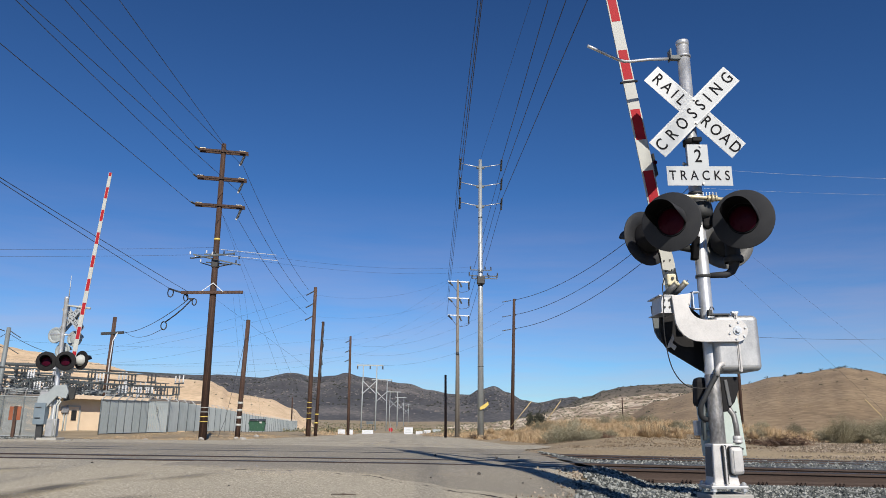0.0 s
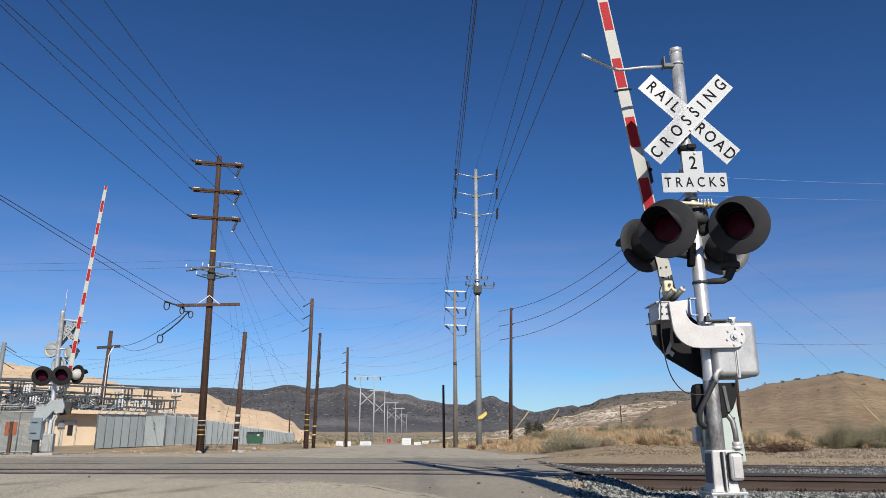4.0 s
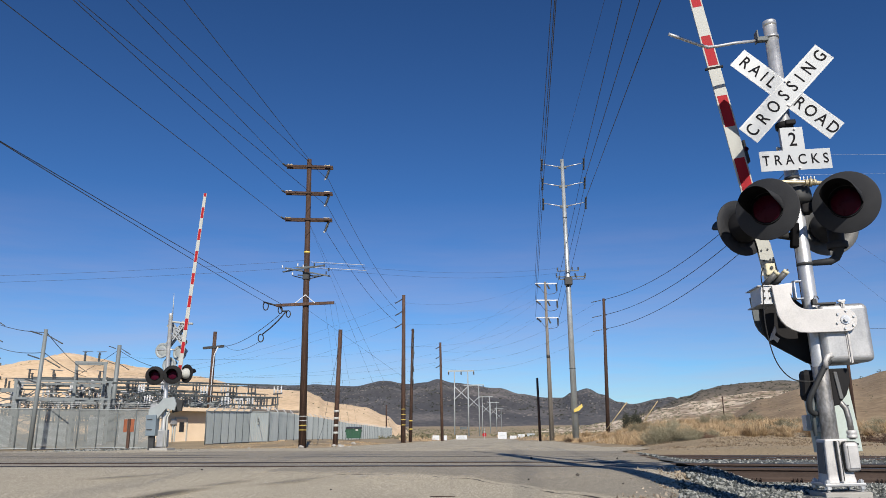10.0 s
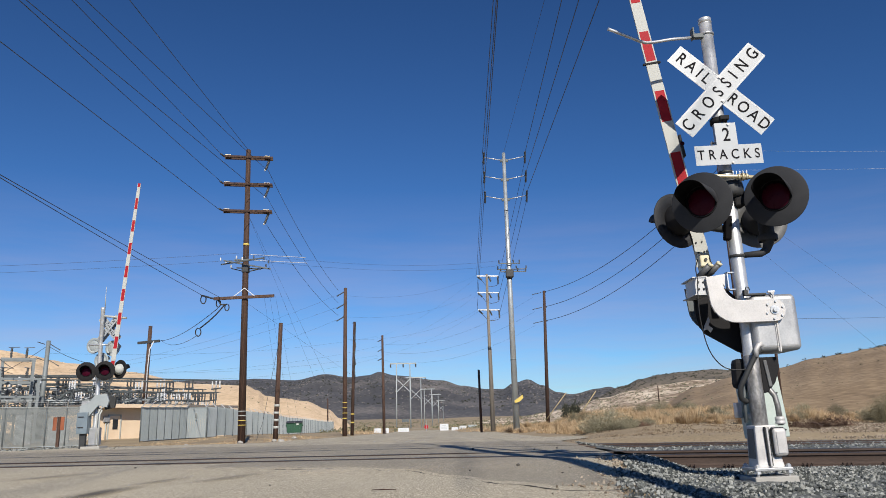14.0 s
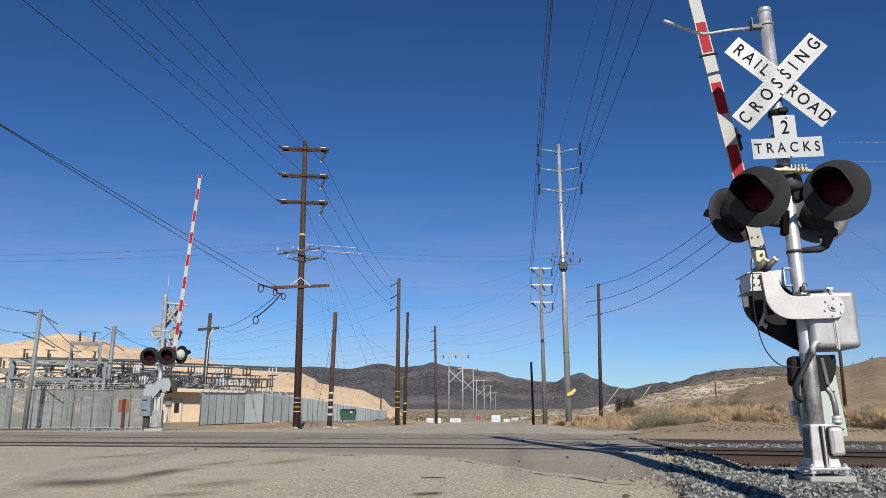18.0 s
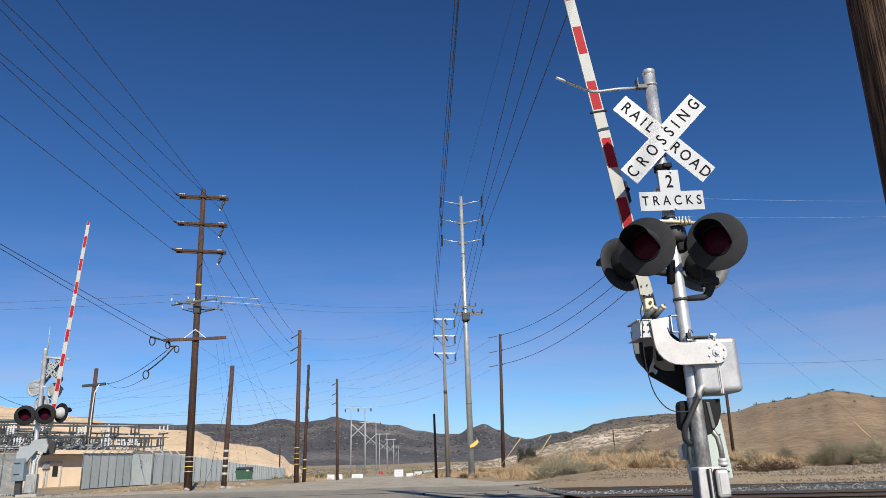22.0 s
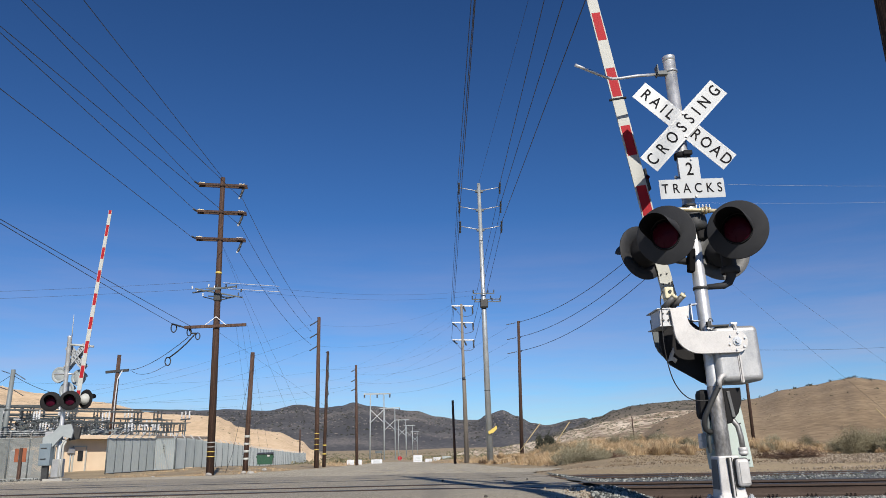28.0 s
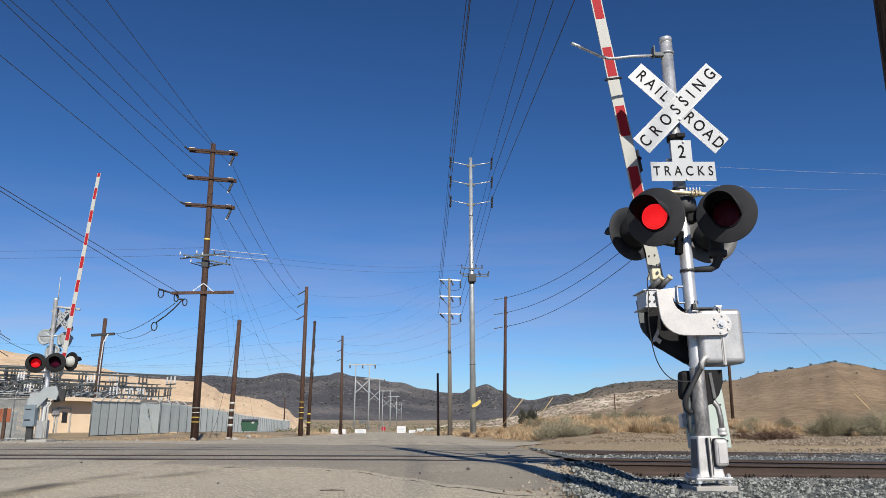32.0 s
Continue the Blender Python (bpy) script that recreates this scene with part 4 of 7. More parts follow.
    tube(bm, [(-0.02, -0.13, 1.84), (-0.005, -0.13, 1.875), (0.02, -0.13, 1.87), (0.03, -0.13, 1.84)], 0.005, 6)
    part("lid_latch", bm, DARKSTEEL, mech)
    bm = B()
    box(bm, (0.235, -0.13, 1.815), (0.07, 0.04, 0.02), bevel=0.004)
    part("lid_hasp", bm, GALV, mech)
    px, pz = 0.215, 1.625
    bm = B()
    slab(bm, j_plate(px, pz), 0.028, Matrix.Translation((0, -0.205, 0)), bevel=0.005)
    j = part("side_arm", bm, ALU, t, "white-silver swan-necked side arm plate")
    for k in range(6):
        a = radians(60 * k + 20)
        bm = B()
        rod(bm, (px + 0.085 * math.cos(a), -0.203, pz + 0.085 * math.sin(a)), (px + 0.085 * math.cos(a), -0.220, pz + 0.085 * math.sin(a)), 0.0115, seg=6)
        part("bolt", bm, GALV, j)
    bm = B()
    rod(bm, (px, -0.203, pz), (px, -0.214, pz), 0.045, seg=20)
    rod(bm, (px, -0.214, pz), (px, -0.238, pz), 0.024, seg=6)
    part("pivot_nut", bm, GALV, j)
    # same plate as the near one, its grey darkened in place of shade
    bm = B()
    slab(bm, j_plate(px, pz), 0.028, Matrix.Translation((0, 0.47, 0)), bevel=0.005)
    part("side_arm", bm, GREYSTEEL, t, "farther side arm plate, coloured darker grey for shade")
    # counterweight plate hanging behind, its colour blackened to stand for shade
    bm = B()
    slab(bm, [(-0.43, 1.93), (-0.445, 1.66), (-0.43, 1.56), (-0.36, 1.455), (-0.05, 1.26), (0.0, 1.245), (0.02, 1.80), (-0.12, 1.93)], 0.05, Matrix.Translation((0, 0.15, 0)), bevel=0.006)
    part("counterweight", bm, BLACK, t, "counterweight plate, coloured black for the shade on it")
    # bright cutout in the shape of the sun patch on the counterweight
    bm = B()
    slab(bm, [(-0.400, 1.485), (-0.379, 1.543), (-0.330, 1.630), (-0.325, 1.575), (-0.345, 1.535), (-0.303, 1.502), (-0.328, 1.462), (-0.358, 1.495)], 0.012, Matrix.Translation((0, 0.10, 0)))
    part("weight_bracket", bm, ALU, t, "small bright plate standing in for a sunlit patch on the counterweight")
    # channel that holds the arm
    bm = B()
    box(bm, (-0.465, 0.02, 1.990), (0.15, 0.38, 0.010))
    box(bm, (-0.465, 0.02, 1.815), (0.15, 0.38, 0.010))
    box(bm, (-0.455, -0.01, 1.90), (0.125, 0.30, 0.17))
    m8 = part("arm_channel", bm, ALU_DULL, t, "silver channel clamping the arm")
    for k in range(4):
        bm = B()
        rod(bm, (-0.485 + 0.05 * (k % 2), -0.158, 1.87 + 0.07 * (k // 2)), (-0.485 + 0.05 * (k % 2), -0.172, 1.87 + 0.07 * (k // 2)), 0.010, seg=6)
        part("bolt", bm, DARKSTEEL, m8)
    bm = B()
    box(bm, (-0.195, -0.15, 1.935), (0.010, 0.07, 0.18))
    box(bm, (-0.165, -0.15, 2.02), (0.07, 0.07, 0.010))
    box(bm, (-0.165, -0.15, 1.85), (0.07, 0.07, 0.010))
    part("end_bracket", bm, GALV, m8)
    # the breakaway fitting and two dampers over the channel
    bm = B()
    box(bm, (-0.37, -0.06, 2.165), (0.095, 0.10, 0.12), bevel=0.014)
    box(bm, (-0.385, -0.04, 2.06), (0.05, 0.07, 0.14), bevel=0.008)
    part("shear_bracket", bm, CREAM, m8, "cream breakaway bracket")
    bm = B()
    rod(bm, (-0.365, -0.111, 2.175), (-0.365, -0.125, 2.175), 0.016, seg=8)
    part("shear_pin", bm, DARKSTEEL, m8)
    for x0, z0 in ((-0.352, 2.105), (-0.262, 2.110)):
        bm = B()
        rod(bm, (x0 - 0.095, -0.08, z0 - 0.10), (x0, -0.17, z0), 0.030, seg=14)
        part("damper", bm, MIDGREY, m8, "short grey damper cylinder")
        bm = B()
        rod(bm, (x0 - 0.002, -0.168, z0 - 0.002), (x0 + 0.012, -0.182, z0 + 0.014), 0.031, seg=14)
        part("damper_cap", bm, CREAM, m8, "cream damper cap")
        bm = B()
        box(bm, (x0 + 0.013, -0.183, z0 + 0.015), (0.008, 0.004, 0.045), Matrix.Rotation(radians(35), 3, "Y"))
        part("cap_slot", bm, DARKSTEEL, m8)
    lean = -7.5
    arm = gate_arm(t, (-0.19, 0.37, 2.10), lean, 6.4, 0.152, 0.293, 0.3746)
    bm = B()
    slab(bm, [(-0.105, 0.10), (0.030, 0.08), (0.052, 0.18), (0.068, 0.30), (0.066, 0.42), (0.05, 0.50), (-0.075, 0.50), (-0.068, 0.40), (-0.078, 0.25)], 0.012, Matrix.Translation((-0.01, -0.05, 0)))
    sl = part("arm_sleeve", bm, WHITE, arm, "white bolted arm sleeve")
    for zz in (0.12, 0.25, 0.36):
        for xx in (-0.045, 0.02):
            bm = B()
            rod(bm, (xx - 0.01, -0.05, zz), (xx - 0.01, -0.062, zz), 0.010, seg=6)
            part("bolt", bm, DARKSTEEL, sl)
    bm = B()
    slab(bm, [(-0.10, 2.50), (0.10, 2.50), (0.10, 2.52), (-0.10, 2.52)], 0.03, Matrix.Translation((0, -0.008, 0)))
    part("arm_joint_band", bm, BLACK, arm)
    bm = B()
    box(bm, (0.095, 0.03, 1.48), (0.028, 0.08, 0.26), bevel=0.008)
    lamp_box = part("arm_lamp_box", bm, LAMPBLACK, arm, "slim dark arm light")
    bm = B()
    lathe(bm, [(0.024, 0.0), (0.022, 0.006), (0.012, 0.010), (0.0, 0.011)], Matrix.Translation((0.100, -0.008, 1.50)) @ Matrix.Rotation(radians(90), 4, "X"), seg=16)
    part("arm_light_lens", bm, REDLENS, lamp_box, "small red arm light lens")
    # cables and conduits
    bm = B()
    tube(bm, eased([(-0.40, -0.02, 2.22), (-0.47, -0.10, 2.10), (-0.51, -0.22, 1.95), (-0.53, -0.23, 1.75), (-0.52, -0.2, 1.55), (-0.47, -0.15, 1.32), (-0.40, -0.12, 1.18), (-0.30, -0.1, 1.09), (-0.18, -0.1, 1.065), (-0.05, -0.1, 1.07)]), 0.0055, 6)
    part("cable", bm, RUBBER, t, "thin drooping black cable")
    bm = B()
    box(bm, (-0.02, 0.13, 1.03), (0.27, 0.16, 0.30), Matrix.Rotation(radians(4), 3, "Y"), bevel=0.05)
    part("clamp_casting", bm, BLACK, mast, "black clamp casting under the mechanism")
    bm = B()
    slab(bm, [(0.06, 0.83), (0.11, 0.84), (0.19, 0.93), (0.24, 1.05), (0.245, 1.18), (0.06, 1.18)], 0.14, Matrix.Translation((0, -0.05, 0)), bevel=0.01)
    part("clamp_casting", bm, BLACK, mast)
    bm = B()
    box(bm, (0.12, -0.056, 1.02), (0.035, 0.02, 0.26), Matrix.Rotation(radians(-6), 3, "Y"), bevel=0.006)
    part("clamp_rib", bm, MIDGREY, mast)
    bm = B()
    tube(bm, eased([(0.05, -0.13, 1.26), (0.0, -0.13, 1.20), (-0.06, -0.11, 1.10), (-0.12, -0.09, 0.99), (-0.165, -0.06, 0.89), (-0.155, -0.02, 0.80), (-0.10, 0.02, 0.765), (-0.03, 0.05, 0.775)]), 0.026, 12)
    part("flexible_conduit", bm, DARKSTEEL, t, "dark flexible conduit")
    bm = B()
    tube(bm, [(0.0, -0.14, 1.18), (0.0, -0.15, 1.25), (0.03, -0.15, 1.29), (0.07, -0.14, 1.30)], 0.023, 12)
    part("conduit_elbow", bm, ALU, t)
    bm = B()
    tube(bm, [(0.07, 0.0, 0.92), (0.12, -0.02, 0.88), (0.165, -0.04, 0.80), (0.175, -0.05, 0.70), (0.175, -0.06, 0.52)], 0.027, 12)
    part("conduit_elbow", bm, WORNGALV, t)
    bm = B()
    lathe(bm, [(0.033, 0.53), (0.047, 0.535), (0.047, 0.555), (0.038, 0.56), (0.045, 0.57), (0.045, 0.60), (0.033, 0.605)], Matrix.Translation((0.175, -0.06, 0)), seg=16)
    part("conduit_coupling", bm, ALU, t)
    bm = B()
    tube(bm, [(-0.07, 0.05, 0.95), (-0.10, 0.05, 0.8), (-0.12, 0.03, 0.56)], 0.018, 8)
    part("conduit", bm, GREYSTEEL, t)
    # a pale green junction cabinet bolted behind the mast
    bm = B()
    slab(bm, [(-0.05, 0.40), (0.375, 0.40), (0.372, 0.50), (0.325, 1.12), (-0.09, 1.12)], 0.09, Matrix.Translation((0, 0.22, 0)), bevel=0.008)
    cab = part("junction_cabinet", bm, PALEGREEN, t, "pale green painted junction cabinet")
    bm = B()
    slab(bm, [(0.0, 0.44), (0.352, 0.44), (0.318, 0.80), (0.0, 0.80)], 0.006, Matrix.Translation((0, 0.212, 0)))
    part("cabinet_door", bm, PALEGREEN, cab)
    for x, z in ((0.292, 0.835), (0.33, 0.47)):
        bm = B()
        rod(bm, (x, 0.214, z), (x, 0.20, z), 0.009, seg=8)
        part("screw", bm, DARKSTEEL, cab)
    bm = B()
    box(bm, (-0.10, 0.26, 0.68), (0.05, 0.10, 0.15), bevel=0.008)
    for k in range(3):
        box(bm, (-0.128, 0.24, 0.635 + 0.045 * k), (0.012, 0.08, 0.012))
    part("hinge_box", bm, GALV, cab)
    for z in (0.62, 1.0):
        bm = B()
        box(bm, (0.0, 0.15, z), (0.06, 0.15, 0.05))
        part("cabinet_strap", bm, GALV, t)
    return t, left, right


near, near_left, near_right = near_signal()


# ---------------------------------------------------------------- the far signal, seen across the tracks
def far_signal():
    t = thing("crossing_signal", pose(-11.26, 24.56, -0.02, 0, -0.8, 0), "farther galvanised crossing signal with cabinet, five lamps and raised gate", "crossing signal", "signals at the crossing")
    bm = B()
    box(bm, (0, 0, -0.04), (0.6, 0.6, 0.14), bevel=0.01)
    part("footing", bm, CONCRETE, t)
    bm = B()
    box(bm, (0.0, 0, 0.33), (0.30, 0.30, 0.55), bevel=0.03)
    part("base_casting", bm, ALU_DULL, t)
    bm = B()
    lathe(bm, [(0.075, 0.05), (0.075, 1.2), (0.066, 1.25), (0.066, 4.38), (0.072, 4.39), (0.072, 4.45), (0.0, 4.47)], seg=18)
    mast = part("mast", bm, GALV, t, "round galvanised steel mast")
    bm = B()
    tube(bm, [(0.07, -0.02, 4.45), (0.07, -0.02, 5.15)], [0.016, 0.008], 6)
    part("whip_aerial", bm, WHITE, mast, "thin white whip aerial")
    bm = B()
    tube(bm, [(0.05, 0, 4.17), (0.30, 0.0, 4.14), (0.79, 0, 4.08)], 0.035, 8)
    part("side_pipe", bm, WHITE, mast)
    # two crossbucks, one for each side of the crossing
    for turn, x, y, z, size in ((-20, 0.16, 0.11, 3.78, 0.82), (160, 0.21, 0.24, 3.78, 0.82)):
        m0 = Matrix.Translation((x, y, z)) @ Matrix.Rotation(radians(turn), 4, "Z")
        crossbuck(t, None, size, m0)
    lamps = []
    for at, aim, hood in (((-0.20, -0.45, 2.34), (0.28, -1, 0), 0.26), ((0.36, -0.38, 2.36), (0.28, -1, 0), 0.26), ((0.66, 0.05, 2.42), (0.45, 0.9, 0), 0.26), ((-0.36, 0.30, 3.24), (0.15, 1, 0), 0.24), ((0.24, 0.36, 3.14), (0.15, 1, 0), 0.24), ((-0.10, 0.34, 2.75), (0.2, 1, 0), 0.24)):
        pale = at[1] > 0.2
        lamps.append(lamp_unit(t, at, aim, 0.262 if pale else 0.305, 0.145, hood, GALV_FAR if pale else BLACK, seg=24, shell=WHITE if at[0] > 0.6 else None, slim=0.2 if pale else 1.0))
    for z, x0, x1 in ((2.36, -0.25, 0.62), (3.22, -0.35, 0.26)):
        bm = B()
        tube(bm, [(x0, -0.1, z), (0, 0.0, z + 0.02), (x1, 0.0, z)], 0.03, 8)
        part("crossarm", bm, GALV, mast)
    # mechanism and gate arm
    bm = B()
    slab(bm, [(-0.36, 1.62), (-0.08, 1.72), (0.10, 1.95), (0.46, 1.98), (0.55, 1.75), (0.50, 1.55), (0.22, 1.62), (-0.05, 1.30), (-0.36, 1.22)], 0.08, Matrix.Translation((-0.05, -0.28, -0.34)), bevel=0.01)
    j = part("side_arm", bm, GALV_FAR, t)
    bm = B()
    box(bm, (-0.20, 0.0, 1.20), (0.40, 0.44, 0.46), bevel=0.03)
    part("gate_mechanism", bm, ALU_DULL, t)
    bm = B()
    slab(bm, [(0.15, 1.50), (0.45, 1.55), (0.50, 1.90), (0.30, 1.94), (0.12, 1.72)], 0.10, Matrix.Translation((0.02, 0.2, -0.34)))
    part("counterweight", bm, DARKSTEEL, t)
    gate_arm(t, (0.42, -0.10, 2.0), 4.95, 6.70, 0.148, 0.30, 0.392)
    # grey cabinet on the mast's foot
    bm = B()
    box(bm, (-0.28, -0.22, 0.75), (0.34, 0.26, 0.66), bevel=0.015)
    cab = part("cabinet", bm, material("blue_grey_painted_metal", [(0.15, 0.20, 0.235), (0.21, 0.26, 0.30)], 0.5, 0.1, 3, 40, 0.03), t, "blue-grey metal cabinet")
    for z in (0.62, 0.94):
        bm = B()
        box(bm, (-0.31, -0.362, z), (0.17, 0.03, 0.03), bevel=0.005)
        part("latch", bm, DARKSTEEL, cab)
    bm = B()
    box(bm, (-0.28, -0.2, 0.2), (0.18, 0.12, 0.46))
    part("cabinet_stand", bm, DARKSTEEL, t)
    bm = B()
    for x in (0.10, 0.18):
        tube(bm, [(x, -0.14, 0.02), (x, -0.14, 1.0), (x + 0.06, -0.12, 1.12), (0.02, -0.05, 1.25)], 0.028, 8)
    part("conduit", bm, WHITE, t)
    return t, lamps


far, far_lamps = far_signal()
far_led_a = led_array(far_lamps[0], 0.145, False)
far_led_b = led_array(far_lamps[1], 0.145, False)


# ---------------------------------------------------------------- utility poles
def bar(bm, a, b, w, h):
    """A squared beam from a to b."""
    a, b = Vector(a), Vector(b)
    d = b - a
    q = d.to_track_quat("X", "Z").to_matrix()
    return box(bm, (a + b) / 2, (d.length, w, h), q, bevel=0.0)


def string(bm, a, b, r, n):
    """A ribbed insulator from a to b."""
    a, b = Vector(a), Vector(b)
    m = Matrix.Translation(a) @ (b - a).to_track_quat("Z", "Y").to_matrix().to_4x4()
    L = (b - a).length
    prof = [(0.0, 0.0)]
    for i in range(n):
        z0 = L * (i + 0.15) / n
        prof += [(r * 0.62, z0), (r, z0 + L * 0.35 / n), (r * 0.62, z0 + L * 0.6 / n)]
    prof.append((0.0, L))
    return lathe(bm, prof, m, seg=8)


def pole(name, base, top, r0, r1, mat, label, group="", bands=(), seg=16):
    """A tapering round pole, set a little into the ground."""
    base, top = Vector(base), Vector(top)
    t = thing(name, Matrix.Translation(base), label, "utility pole", group)
    d = top - base
    bm = B()
    rod(bm, -d * 0.03, d, r0, r1, seg)
    shaft = part("shaft", bm, mat, t)
    for z, h, m in bands:
        r = r0 + (r1 - r0) * z / d.length
        bm = B()
        lathe(bm, [(r + 0.004, -h / 2), (r + 0.012, -h / 2), (r + 0.012, h / 2), (r + 0.004, h / 2)], Matrix.Translation(d * (z / d.length)), seg=16)
        part("band", bm, m, shaft)
    return t


def big_wood_pole():
    base = (-10.37, 38.64, -0.32)
    t = pole("utility_pole", base, (-10.56, 38.62, 15.18), 0.20, 0.125, WOOD, "tall dark creosoted utility pole with four crossarm levels", bands=[(10.2, 0.10, YELLOW), (1.15, 0.035, YELLOW), (0.92, 0.035, YELLOW), (1.38, 0.035, WHITE), (1.60, 0.035, WHITE)])
    o = Vector(base)
    turn = Matrix.Rotation(radians(10), 3, "Z")
    for z in (15.05, 13.52, 12.02):
        cx = -0.19 * z / 15.5
        for dy in (-0.16, 0.16):
            bm = B()
            box(bm, Vector((cx, 0, z)) + turn @ Vector((0.03, dy, 0)), (2.55, 0.09, 0.115), turn, bevel=0.008)
            part("crossarm", bm, WOOD, t)
        for x in (-1.05, 1.0):
            bm = B()
            box(bm, Vector((cx, 0, z + 0.075)) + turn @ Vector((x, 0, 0)), (0.30, 0.42, 0.02), turn)
            part("arm_plate", bm, BRASS, t)
        bm = B()
        string(bm, Vector((cx, 0, z)) + turn @ Vector((-1.26, -0.12, 0)), Vector((cx - 1.27, -0.78, z - 0.02)), 0.05, 7)
        part("insulator", bm, INSUL, t, "grey strain insulator")
        bm = B()
        string(bm, Vector((cx, 0, z - 0.06)) + turn @ Vector((1.12, 0.0, 0)), Vector((cx, 0, z - 0.62)) + turn @ Vector((0.92, 0.1, 0)), 0.09, 8)
        part("insulator", bm, INSUL, t, "grey hanging insulator")
        bm = B()
        p = Vector((cx, 0, z - 0.68)) + turn @ Vector((0.89, 0.1, 0))
        rod(bm, p, p + Vector((0, 0, 0.08)), 0.05, seg=8)
        part("wire_clamp", bm, PORCELAIN, t)
    # distribution arms along the tracks
    z = 9.12
    for k, (x0, x1, y, dz) in enumerate(((-1.30, 1.15, -0.75, 0.1), (-1.15, 1.3, 0.0, 0.0), (-1.0, 1.05, 0.75, -0.1), (-0.55, 0.55, -0.3, 0.24))):
        bm = B()
        box(bm, ((x0 + x1) / 2 - 0.11, y * 0.6, z + dz), (x1 - x0, 0.06, 0.07), Matrix.Rotation(radians((-14, 24, -38, 8)[k]), 3, "Z") @ Matrix.Rotation(radians((-4, 7, 10, -3)[k]), 3, "Y"), bevel=0.006)
        arm = part("crossarm", bm, GREYSTEEL, t, "weathered grey distribution arm")
        for s in (x0 + 0.1, (x0 + x1) / 2, x1 - 0.1):
            bm = B()
            string(bm, (s - 0.11, y * 0.6, z + dz + 0.05), (s - 0.11, y * 0.6, z + dz + 0.22), 0.05, 3)
            part("pin_insulator", bm, PORCELAIN if s < 0 else INSUL, arm)
    bm = B()
    for s in (-1, 1):
        bar(bm, (-0.11, 0.1, 8.75), (-0.11 + s * 0.9, 0.5, 9.05), 0.05, 0.05)
    box(bm, (-0.11, 0, 8.90), (0.34, 0.40, 0.42), bevel=0.04)
    part("arm_bracket", bm, DARKSTEEL, t)
    # the long low arm with its white brace
    bm = B()
    box(bm, (-0.07, -0.22, 7.36), (3.05, 0.11, 0.15), Matrix.Rotation(radians(-3), 3, "Y") @ Matrix.Rotation(radians(8), 3, "Z"), bevel=0.008)
    part("crossarm", bm, WOOD_PALE, t, "reddish-brown long crossarm")
    bm = B()
    for s in (-1, 1):
        bar(bm, (-0.08, -0.20, 7.85), (-0.08 + s * 0.55, -0.24, 7.40), 0.012, 0.04)
    part("arm_brace", bm, PORCELAIN, t, "pale V-shaped brace")
    # loops of slack cable at the arm's end, one hanging low
    for cx, cz, rx, rz in ((-2.19, 7.29, 0.13, 0.21), (-1.40, 7.07, 0.10, 0.19), (-0.95, 6.85, 0.10, 0.17), (-2.37, 5.60, 0.13, 0.20)):
        bm = B()
        tube(bm, [(cx + rx * math.cos(a), -0.29 + 0.02 * a, cz + rz * math.sin(a)) for a in [1.2 + 0.45 * i for i in range(15)]], 0.03, 6)
        part("cable_loop", bm, RUBBER, t, "loop of slack black cable")
    bm = B()
    tube(bm, [(-2.28, -0.29, 7.50), (-1.80, -0.29, 7.36), (-1.40, -0.29, 7.24), (-1.25, -0.29, 7.00), (-0.98, -0.29, 6.98)], 0.045, 6)
    part("cable_splice", bm, RUBBER, t)
    bm = B()
    tube(bm, [(-1.00, -0.29, 7.02), (-1.13, -0.29, 6.88), (-1.45, -0.29, 6.50), (-1.85, -0.29, 6.12), (-2.28, -0.29, 5.78)], 0.035, 6)
    part("cable_tail", bm, RUBBER, t, "thick black cable hanging from the arm")
    return t


big_wood_pole()


GREYWOOD = material("grey_weathered_wood", [(0.11, 0.095, 0.08), (0.20, 0.18, 0.155), (0.27, 0.25, 0.22)], 0.85, 0, 3, 22, 0.3, 0.5, (6, 6, 0.35))


p = pole("utility_pole", (-10.96, 48.8, -0.3), (-10.81, 48.83, 7.06), 0.165, 0.13, WOOD_PALE, "short bare wooden stub pole with white bands", "plain wooden poles", [(z, 0.14, WHITE) for z in (0.75, 1.2, 1.65, 2.1)])
bm = B()
tube(bm, [(0.12, -0.05, 6.4), (-0.55, -1.2, 1.0), (-0.8, -1.6, 0.0)], 0.012, 5)
part("guy_wire", bm, WIRE, p)
p = pole("utility_pole", (-8.02, 59.47, -0.1), (-8.05, 59.46, 11.2), 0.19, 0.13, WOOD_PALE, "tall brown wooden pole with yellow bands and three side insulators", "plain wooden poles", [(z, 0.05, YELLOW) for z in (1.1, 1.5, 1.9, 2.3)])
for z in (11.0, 10.0, 9.0):
    bm = B()
    string(bm, (-0.12, 0, z), (-0.75, 0.1, z - 0.35), 0.06, 6)
    part("insulator", bm, INSUL, p)
p = pole("utility_pole", (-8.21, 65.5, -0.2), (-8.04, 65.52, 9.28), 0.15, 0.11, WOOD, "thin dark pole hung with black cable terminations", "plain wooden poles", [(0.9, 0.1, YELLOW), (1.6, 0.1, YELLOW)])
for z, dx in ((9.1, 0.22), (8.3, 0.14), (7.7, 0.24), (6.9, 0.16), (6.2, 0.22), (5.5, 0.15), (5.1, 0.2)):
    bm = B()
    string(bm, (dx, -0.12, z), (dx + 0.05, -0.16, z - 0.48), 0.075, 5)
    part("termination", bm, INSUL, p, "ribbed black cable termination")
bm = B()
